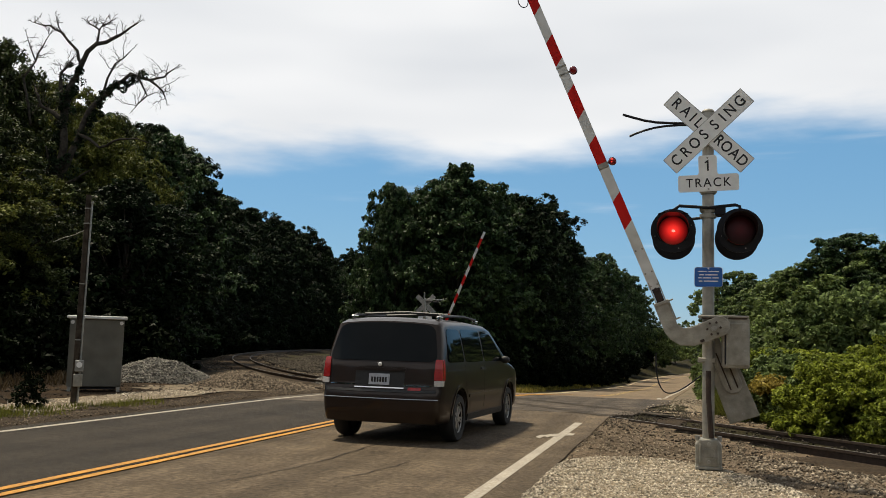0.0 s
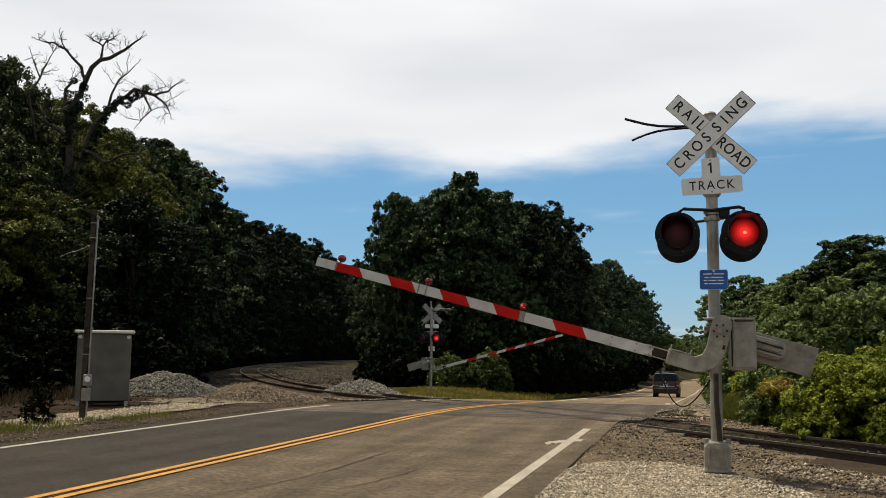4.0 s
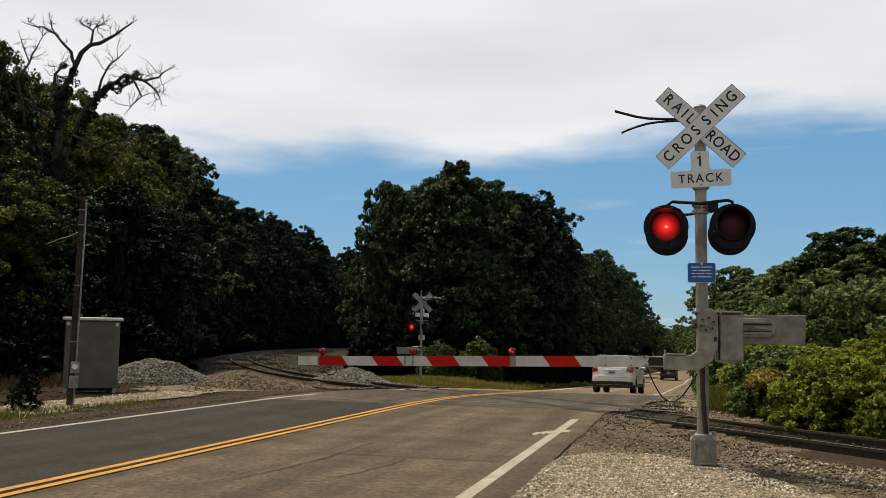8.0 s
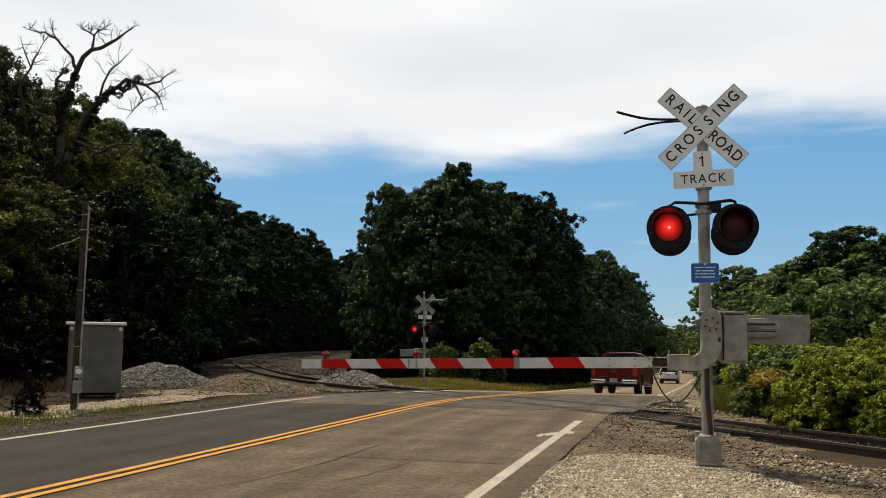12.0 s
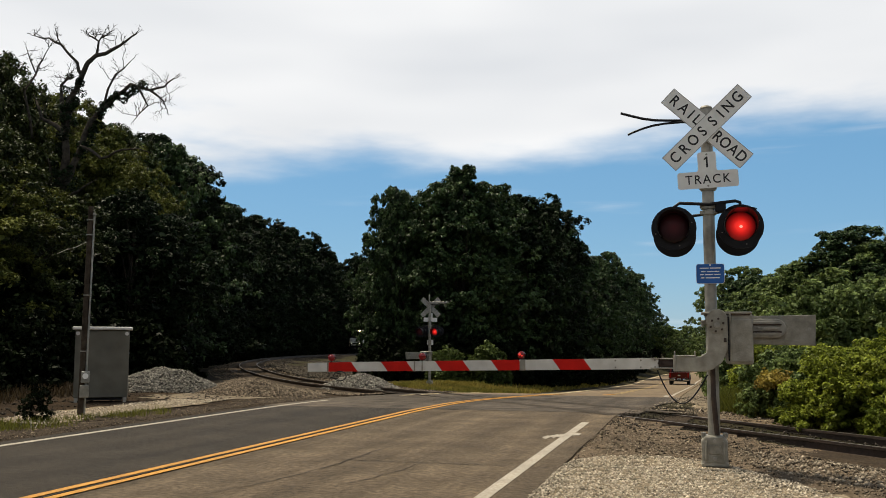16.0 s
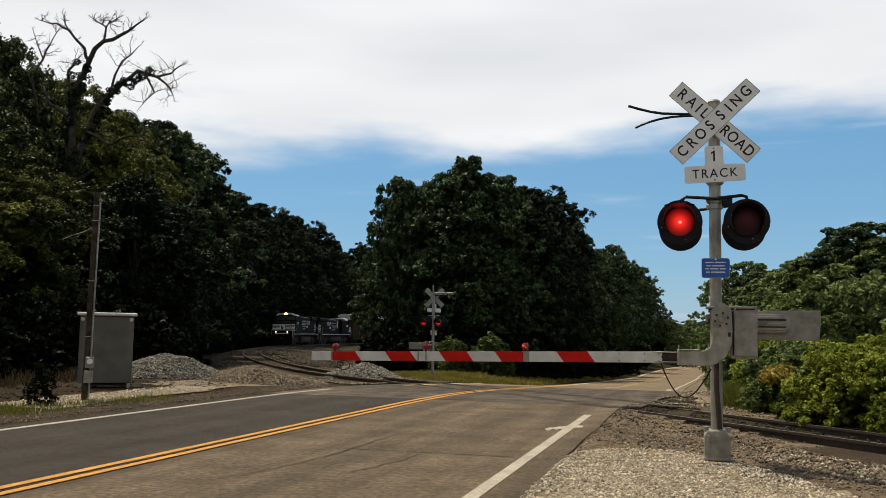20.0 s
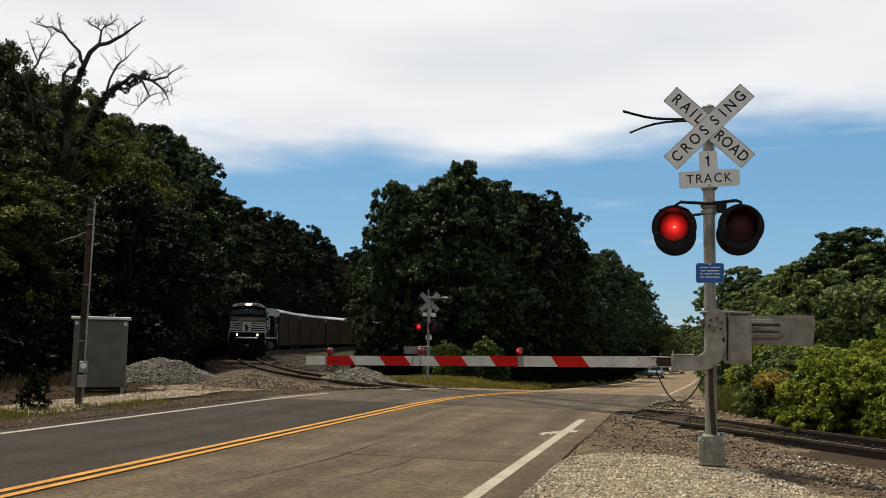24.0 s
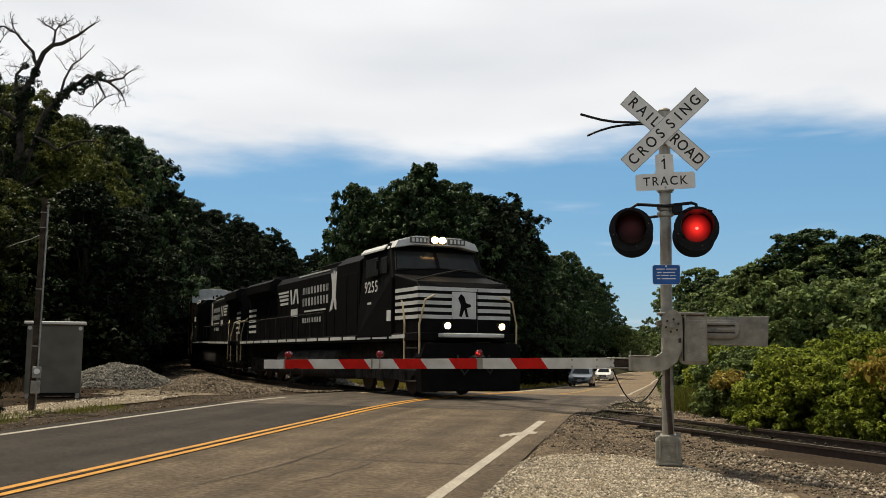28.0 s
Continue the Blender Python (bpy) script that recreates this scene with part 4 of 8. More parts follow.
    for xx in (-0.70, -0.86, -1.15):
        for dz in (0.04, -0.04):
            part("arm_bolt", cyl(B(), 0.011, 0.05, xx, 0, mid(xx) + dz, "y", 8), M["galv_old"], arm)
    for xx in (-4.745, -3.50, -3.60):
        part("arm_strap", box(B(), 0.018, 0.045, 2 * half(xx) + 0.01, xx, 0, mid(xx)), M["galv_old"], arm)
    part("arm_joint", box(B(), 0.07, 0.05, 0.13, -2.25, 0, mid(-2.25), 0.005), M["galv_old"], arm)
    for xx in (-4.705, -3.505, -2.267):
        al = part("arm_lamp", ball(cyl(B(), 0.044, 0.05, xx, 0.005, mid(xx) + half(xx) + 0.06, "y", 20), 0.04, xx, -0.02, mid(xx) + half(xx) + 0.06, 16, sy=0.7), M["arm_lamp"], arm, "small red lamp on the arm", smooth=True)
        if xx > -3:
            part("lamp_glow", ball(ball(B(), 0.016, xx - 0.012, -0.046, mid(xx) + half(xx) + 0.066, 10), 0.010, xx + 0.016, -0.046, mid(xx) + half(xx) + 0.05, 8), M["arm_lamp_lit"], al, "bright lit bulbs of the lamp")
        b = B()
        cyl(b, 0.014, 0.05, xx, 0, mid(xx) + half(xx) + 0.012, "z", 8)
        cyl(b, 0.048, 0.02, xx, 0.03, mid(xx) + half(xx) + 0.06, "y", 20)
        part("lamp_bracket", b, M["black"], al)
    b = tube(B(), [(-4.58 + 0.085 * math.cos(a), -0.02, mid(-4.5) - 0.115 + 0.06 * math.sin(a)) for a in np.linspace(0, 6.28, 18)], 0.006, 5)
    part("cable_loop", b, M["black"], arm, "loop of cable under the arm tip")
    # counterweight
    b = B()
    prism(b, [(0.34, -0.215), (1.10, -0.23), (1.115, 0.125), (0.34, 0.115)], 0.41, 0.445, "xz", 0.006)
    cw = part("counterweight", b, M["galv_old"], arm, "grey counterweight plate")
    b = B()
    prism(b, rounded(0.60, 0.22, 0.105, 5, 0.48, -0.03), 0.36, 0.41, "xz", 0.008)
    prism(b, rounded(0.50, 0.03, 0.012, 3, 0.47, 0.035), 0.34, 0.36, "xz", 0.004)
    prism(b, rounded(0.50, 0.03, 0.012, 3, 0.47, -0.095), 0.34, 0.36, "xz", 0.004)
    box(b, 0.16, 0.03, 0.03, 0.62, 0.35, -0.03)
    cyl(b, 0.02, 0.05, 0.50, 0.35, -0.03, "y", 8)
    cyl(b, 0.018, 0.05, 1.04, 0.41, -0.04, "y", 8)
    cyl(b, 0.05, 0.40, 0.02, 0.24, -0.03, "y", 14)
    box(b, 0.24, 0.04, 0.12, 0.12, 0.385, -0.03, 0.006)
    part("weight_arm", b, M["galv"], cw, "pale slotted weight arm")
    for zz in (0.012, -0.072):
        part("weight_slot", box(B(), 0.46, 0.02, 0.016, 0.50, 0.35, zz, 0.004), M["rail"], cw, "dark slot line of the weight arm")
    # hanging supply cable
    b = tube(B(), [(-0.62 + 0.56 * k / 14, -0.1, -0.03 - 0.36 * math.sin(math.pi * (k / 14) ** 0.9) - 0.05 * k / 14) for k in range(15)], 0.008, 6)
    drop = part("drop_cable", b, M["black"], sig, "hanging black supply cable", Matrix.Translation((0.0, -0.06, 1.12)), smooth=True)
    return sig, arm, lamps, drop


signal_near, arm_near, lamps_near, drop_near = make_signal(pose(0.24, 11.3, 0.04))
signal_far = copy_thing(signal_near, pose(-12.35, 44.1, -0.66, 0, 0, 180))
signal_near["label"] = "grey crossing signal with white crossed boards, red lamps and striped arm"
signal_far["label"] = "crossing signal across the tracks, seen from behind, beside grass and trees"
arm_far = next(o for o in signal_far.children if o.name.startswith("gate_arm"))
drop_far = next(o for o in signal_far.children if o.name.startswith("drop_cable"))
lamps_far = [next(c for c in o.children if c.name.startswith("flasher_blade")) for o in signal_far.children if o.name.startswith("lamp_unit")]
lamps_far.sort(key=lambda o: o.name)

part("sign_bracket", box(box(B(), 0.05, 0.05, 0.42, 0, 0.12, 4.32, 0.006), 0.95, 0.04, 0.06, -0.50, 0.12, 4.16, 0.006), M["galv"], signal_far, "pale bracket bar beside the crossed boards")

for c_ in list(arm_far.children):        # the far arm is the longer one
    if c_.name.startswith("arm_stripe"):
        c_.data = c_.data.copy()
        for v_ in c_.data.vertices:
            v_.co.x = -0.66 + (v_.co.x + 0.66) * 1.36
    elif c_.name.startswith(("arm_lamp", "cable_loop")):
        c_.location.x -= 0.9


# ---- trees ----
def leaf_cards(rng, centres, radii, per, size, squash=0.8, up=0.3, spread=0.35, ragged=0.45):
    """Leaf quads over the outer shells of many small clumps: vertex and face arrays."""
    n = len(centres) * per
    c = np.repeat(np.asarray(centres), per, 0)
    r = np.repeat(np.asarray(radii), per)
    d = rng.normal(size=(n, 3))
    d[:, 2] += up
    d /= np.linalg.norm(d, axis=1, keepdims=True)
    rad = r * (1 - spread * rng.random(n) ** 1.6)
    p = c + d * rad[:, None] * np.array([1, 1, squash])
    nrm = d * 0.7 + np.array([0, 0, 0.55]) + rng.normal(size=(n, 3)) * ragged
    nrm /= np.linalg.norm(nrm, axis=1, keepdims=True)
    t = np.cross(nrm, rng.normal(size=(n, 3)))
    t /= np.linalg.norm(t, axis=1, keepdims=True)
    b = np.cross(nrm, t)
    s = size * (0.6 + 0.8 * rng.random(n))[:, None]
    v = np.stack([p - t * s, p + b * s * 0.55 + nrm * s * 0.18, p + t * s, p - b * s * 0.55 + nrm * s * 0.18], 1).reshape(-1, 3)
    f = np.arange(4 * n).reshape(-1, 4)
    return v, f


def card_quads(rng, p, nrm, size):
    """Pointed leaf quads at the points p, square to nrm."""
    n = len(p)
    nrm = nrm / np.linalg.norm(nrm, axis=1, keepdims=True)
    t = np.cross(nrm, rng.normal(size=(n, 3)))
    t /= np.linalg.norm(t, axis=1, keepdims=True)
    b = np.cross(nrm, t)
    s = size * (0.6 + 0.8 * rng.random(n))[:, None]
    v = np.stack([p - t * s, p + b * s * 0.55 + nrm * s * 0.18, p + t * s, p - b * s * 0.55 + nrm * s * 0.18], 1).reshape(-1, 3)
    return v, np.arange(4 * n).reshape(-1, 4)


def tufts(rng, centres, radii, k, size, squash=0.8):
    """Small tufts over the shell of each clump, so that a crown has boughs, tufts and leaves."""
    n = len(centres) * k
    d = rng.normal(size=(n, 3))
    d[:, 2] += 0.25
    d /= np.linalg.norm(d, axis=1, keepdims=True)
    r = np.repeat(np.asarray(radii), k) * (0.72 + 0.42 * rng.random(n))
    c = np.repeat(np.asarray(centres), k, 0) + d * r[:, None] * np.array([1, 1, squash])
    return c, size * (0.65 + 0.7 * rng.random(n))


def mesh_np(name, v, f, material):
    me = bpy.data.meshes.new(name)
    me.vertices.add(len(v)); me.vertices.foreach_set("co", np.ascontiguousarray(v, dtype=np.float32).ravel())
    k = f.shape[1]
    me.loops.add(f.size); me.loops.foreach_set("vertex_index", np.ascontiguousarray(f, dtype=np.int32).ravel())
    me.polygons.add(len(f)); me.polygons.foreach_set("loop_start", np.arange(0, f.size, k, dtype=np.int32))
    me.update(calc_edges=True)
    me.materials.append(material)
    return me


def limb_path(rng, a, b, wob, n=6):
    a, b = Vector(a), Vector(b)
    return [a.lerp(b, i / n) + Vector(rng.normal(size=3) * wob * (0 if i in (0, n) else 1)) for i in range(n + 1)]


def make_tree(seed, height, spread, material, name="tree", base=0.10, label="", boughs=64, tufts_each=15, leaves=46, leaf=0.125, cone=0.0, bark="bark", open_=0.0):
    """A broad-leaved tree: tapered trunk, limbs, and flattened boughs of leaf tufts with dark gaps between them."""
    rng = np.random.default_rng(seed)
    tr = thing(name, label or "dense broad-leaved tree, leaves darkened for woodland shade", "tree")
    bm = B()
    tube(bm, limb_path(rng, (0, 0, -0.3), (rng.normal() * 0.3, rng.normal() * 0.3, height * 0.75), 0.12, 8), height * 0.022, 8, height * 0.005)
    cs, rs = [], []
    for i in range(boughs):
        u = (i + 0.5) / boughs
        z = base * height + (1 - base) * height * u ** 0.85
        k = (z / height - base) / (1 - base)
        prof = math.sin(math.pi * min(1, 0.20 + 0.78 * k)) ** 0.7 * (1 - cone * k)
        a = i * 2.39996 + rng.normal() * 0.5
        rr = spread * prof * (0.46 + 0.70 * rng.random() ** 0.7)
        cs.append((rr * math.cos(a), rr * math.sin(a), z - 0.07 * spread))
        rs.append(spread * (0.15 + 0.22 * rng.random()) * (0.62 if k > 0.85 else 1))
    for i in range(0, boughs, 3):
        tube(bm, limb_path(rng, (0, 0, max(0.5, cs[i][2] * 0.55)), cs[i], 0.1, 4), height * 0.008, 5, 0.02)
    part("trunk", bm, M[bark], tr, smooth=True)
    # tufts over the upper side of each bough, a few standing out as sprigs
    n = boughs * tufts_each
    c, r = np.repeat(np.asarray(cs), tufts_each, 0), np.repeat(np.asarray(rs), tufts_each)
    out = c[:, :2] / (np.linalg.norm(c[:, :2], axis=1, keepdims=True) + 1e-6)
    d = rng.normal(size=(n, 3))
    d[:, :2] += out * 0.55
    d[:, 2] = np.abs(d[:, 2]) * 1.1 - 0.25
    d /= np.linalg.norm(d, axis=1, keepdims=True)
    far = 0.70 + 0.42 * rng.random(n) + 0.35 * (rng.random(n) < 0.10)
    tc = c + d * (r * far)[:, None] * np.array([1, 1, 0.62])
    tr_ = spread * 0.070 * (0.55 + 0.85 * rng.random(n))
    m = n * leaves
    cc, q = np.repeat(tc, leaves, 0), np.repeat(tr_, leaves)
    e = rng.normal(size=(m, 3))
    e[:, 2] += 0.25
    e /= np.linalg.norm(e, axis=1, keepdims=True)
    p = cc + e * (q * (0.35 + 0.65 * rng.random(m)))[:, None] * np.array([1, 1, 0.62])
    nrm = e * 0.55 + np.array([0, 0, 0.75]) + rng.normal(size=(m, 3)) * 0.42
    v1, f1 = card_quads(rng, p, nrm, leaf)
    # the shaded inside
    keep = [i for i in range(boughs) if rng.random() > open_]
    inner = [(cs[i][0] * 0.66, cs[i][1] * 0.66, min(cs[i][2] - 0.3 * rs[i], height - 2.2 * rs[i])) for i in keep]
    v2, f2 = leaf_cards(rng, inner, [rs[i] * 0.85 for i in keep], 70, leaf * 2.1, spread=0.9)
    me = mesh_np("crown", np.vstack([v1, v2]), np.vstack([f1, f2 + len(v1)]), material)
    cr = new("crown", me); cr.parent = tr
    return tr


T1 = make_tree(11, 14.0, 5.2, M["leaf_deep_shade"])
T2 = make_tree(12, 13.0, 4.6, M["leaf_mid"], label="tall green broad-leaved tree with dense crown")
T3 = make_tree(13, 15.0, 4.4, M["leaf_deep_shade"], cone=0.35, label="tall tapering tree, leaves darkened for woodland shade")
T4 = make_tree(14, 13.0, 5.0, M["leaf_olive"], tufts_each=17, leaves=56, leaf=0.095, label="olive green tree hung with vines at the woodland edge")
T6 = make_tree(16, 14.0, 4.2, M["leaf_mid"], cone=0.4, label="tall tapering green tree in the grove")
T5 = make_tree(15, 9.0, 4.0, M["leaf_far"], boughs=50, leaf=0.11, label="mid green tree beside the far road")
T7 = make_tree(17, 12.0, 4.6, M["leaf_edge"], boughs=60, tufts_each=15, leaves=60, leaf=0.085, base=0.2, open_=0.4, label="open ragged dark green tree at the woodland edge")
T8 = make_tree(18, 13.0, 5.0, M["leaf_olive"], boughs=60, tufts_each=17, leaves=56, leaf=0.09, label="sunlit olive green tree behind the dead tree")

rngf = np.random.default_rng(5)
HEIGHT = {T1: 14.0, T2: 13.0, T3: 15.0, T4: 13.0, T5: 9.0, T6: 14.0, T7: 12.0, T8: 13.0}
used = set()


def wood(rows, group, widen=1.0):
    """Rows of (x, y, kind, height of the top)."""
    for x, y, src, top in rows:
        z = gz(x, y) - 0.05
        sz = (top - z) / (HEIGHT[src] * 1.02)
        s = widen * (0.55 * sz + 0.45)
        m = Matrix.LocRotScale((x, y, z), Euler((0, 0, rngf.random() * 6.28)), (s, s, sz))
        if src.name in used:
            ob = copy_thing(src, m)
            ob.matrix_basis, ob["group"] = m, group
        else:
            used.add(src.name)
            src.matrix_basis = m
            src["group"] = group


wood([(-23.4, 24.0, T4, 8.6), (-24.3, 27.6, T7, 9.2), (-27.3, 31.0, T4, 9.4), (-32.6, 43.6, T4, 15.0), (-33.2, 46.2, T4, 14.0), (-35.4, 44.3, T4, 15.9), (-31.9, 20.0, T4, 13)], "trees at the woodland edge", 0.8)
wood([(-34.4, 36.0, T7, 17.2), (-34.6, 39.0, T7, 16.6), (-32.9, 33.4, T7, 14.6), (-26.2, 25.6, T7, 12.6)], "trees at the woodland edge", 0.75)
wood([(-22.6, 34.2, T1, 7.9), (-25.0, 36.9, T1, 8.0), (-26.4, 40.0, T1, 8.6)], "trees at the woodland edge", 0.75)
wood([(-30.6, 39.4, T8, 12.6), (-28.4, 40.6, T8, 11.2), (-33.2, 37.6, T8, 13.2)], "trees at the woodland edge", 0.7)
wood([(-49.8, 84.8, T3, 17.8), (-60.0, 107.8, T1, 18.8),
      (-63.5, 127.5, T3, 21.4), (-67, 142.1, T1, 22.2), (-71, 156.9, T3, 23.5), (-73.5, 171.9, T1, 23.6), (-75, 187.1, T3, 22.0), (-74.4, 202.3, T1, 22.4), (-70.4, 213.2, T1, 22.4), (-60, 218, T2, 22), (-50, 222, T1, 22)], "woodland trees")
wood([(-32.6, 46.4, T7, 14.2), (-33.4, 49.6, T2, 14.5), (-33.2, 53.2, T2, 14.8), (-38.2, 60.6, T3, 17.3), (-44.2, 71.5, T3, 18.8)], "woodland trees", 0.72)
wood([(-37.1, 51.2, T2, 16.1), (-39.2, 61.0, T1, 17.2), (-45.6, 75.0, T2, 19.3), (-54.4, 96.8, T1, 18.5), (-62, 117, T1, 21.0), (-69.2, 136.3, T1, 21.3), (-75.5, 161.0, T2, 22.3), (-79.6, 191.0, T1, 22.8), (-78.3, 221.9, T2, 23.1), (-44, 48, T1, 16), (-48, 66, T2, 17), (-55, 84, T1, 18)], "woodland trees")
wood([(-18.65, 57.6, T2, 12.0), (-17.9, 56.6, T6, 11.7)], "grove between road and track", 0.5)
# T3 and T1 here darken the grove's shaded side by leaf colour
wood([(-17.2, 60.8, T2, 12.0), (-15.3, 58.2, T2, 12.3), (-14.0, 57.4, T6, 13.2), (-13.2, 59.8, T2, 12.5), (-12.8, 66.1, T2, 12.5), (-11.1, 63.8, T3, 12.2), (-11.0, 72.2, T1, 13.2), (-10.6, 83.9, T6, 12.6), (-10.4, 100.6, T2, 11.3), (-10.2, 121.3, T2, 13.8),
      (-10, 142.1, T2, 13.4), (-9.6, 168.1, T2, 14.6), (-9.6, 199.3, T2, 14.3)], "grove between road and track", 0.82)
wood([(6.8, 124.5, T5, 11.8), (6.6, 99.0, T2, 8.7), (6.8, 89.1, T5, 7.4), (7.8, 82.1, T2, 7.4), (8.5, 78.2, T5, 8.2), (10.2, 76.4, T5, 8.8), (12.0, 74.7, T2, 10.6), (13.2, 73.1, T5, 9.2), (15.2, 71.5, T2, 9.8), (17.5, 65.5, T5, 9.2), (22, 62, T2, 10), (7.5, 160, T5, 11), (22, 205, T2, 11), (-4.5, 172, T5, 5.2), (-1.5, 200, T5, 4.4), (2.5, 226, T5, 4.2), (8, 246, T5, 4.6), (15, 262, T5, 5.5), (11, 130, T2, 11)], "trees beyond the track")
wood([(x, 345 + 12 * math.sin(x), T5 if x % 3 else T2, 10 + 1.5 * math.sin(x * 1.7)) for x in range(-64, 65, 7)], "distant trees", 1.3)

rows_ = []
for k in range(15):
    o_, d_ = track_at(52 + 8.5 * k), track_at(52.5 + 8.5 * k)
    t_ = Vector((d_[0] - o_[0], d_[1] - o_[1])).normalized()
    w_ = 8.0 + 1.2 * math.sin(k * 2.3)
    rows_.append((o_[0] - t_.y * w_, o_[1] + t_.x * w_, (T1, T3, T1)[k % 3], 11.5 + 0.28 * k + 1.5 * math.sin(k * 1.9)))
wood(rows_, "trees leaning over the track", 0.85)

# unseen trees added behind the camera to block sky light and reflections
wood([(x, -34 + 6 * math.sin(x * 0.7), T1 if (x // 8) % 2 else T2, 13 + 2 * math.sin(x)) for x in range(-72, 73, 8)], "trees behind the camera", 1.2)
wood([(-38, 6, T1, 13), (-42, -6, T2, 14), (-38, -18, T1, 14), (30, 4, T2, 12), (32, -8, T1, 13), (28, -20, T2, 13), (34, 14, T1, 12), (38, 26, T2, 12)], "trees behind the camera", 1.2)


# ---- vehicles ----
GLASS = mat("dark_tinted_glass", (0.004, 0.005, 0.006), 0.04, 0, (0.006, 0.007, 0.008), 3, spec=0.13)
CHROME = mat("chrome_trim", (0.60, 0.60, 0.60), 0.10, 1.0, (0.52, 0.52, 0.52), 20)
ALLOY = mat("alloy_wheel", (0.50, 0.50, 0.49), 0.35, 0.7, (0.38, 0.38, 0.37), 14)
TAIL = mat("tail_lamp_red", (0.30, 0.010, 0.008), 0.25, 0, (0.20, 0.006, 0.006), 20, emit=(1, 0.03, 0.02), power=0.02, coat=0.2)
TAIL_W = mat("reversing_lamp_clear", (0.6, 0.58, 0.55), 0.2, 0, (0.45, 0.43, 0.4), 20)
HEADLAMP = mat("headlamp_clear", (0.55, 0.57, 0.6), 0.12, 0.2, (0.4, 0.42, 0.45), 30)
PLASTIC = mat("black_plastic", (0.010, 0.010, 0.010), 0.55, 0, (0.016, 0.016, 0.016), 25, 0.1)
PLATE = mat("number_plate", (0.45, 0.47, 0.5), 0.5, 0, (0.36, 0.38, 0.42), 20)
WHITE_CAP = mat("white_cap", (0.75, 0.75, 0.73), 0.4)
PAINT = dict(
    brown=mat("car_paint_brown", (0.026, 0.016, 0.012), 0.34, 0.25, (0.020, 0.013, 0.009), 3, coat=0.28, spec=0.25),
    white=mat("car_paint_white", (0.70, 0.68, 0.64), 0.35, 0, (0.64, 0.62, 0.58), 3, coat=0.4),
    red=mat("car_paint_red", (0.092, 0.005, 0.002), 0.30, 0.1, (0.080, 0.0045, 0.002), 3, coat=0.2, spec=0.14),
    grey=mat("car_paint_grey", (0.13, 0.15, 0.17), 0.33, 0.5, (0.11, 0.13, 0.15), 3, coat=0.6),
    dark=mat("car_paint_dark", (0.05, 0.03, 0.025), 0.35, 0.3, coat=0.5))


def slice_grid(bm, axis, cuts):
    """Adds edge loops across a mesh at each cut."""
    no = Vector([1.0 if i == axis else 0.0 for i in range(3)])
    for c in cuts:
        bmesh.ops.bisect_plane(bm, geom=list(bm.verts) + list(bm.edges) + list(bm.faces), dist=1e-5, plane_co=no * c, plane_no=no)


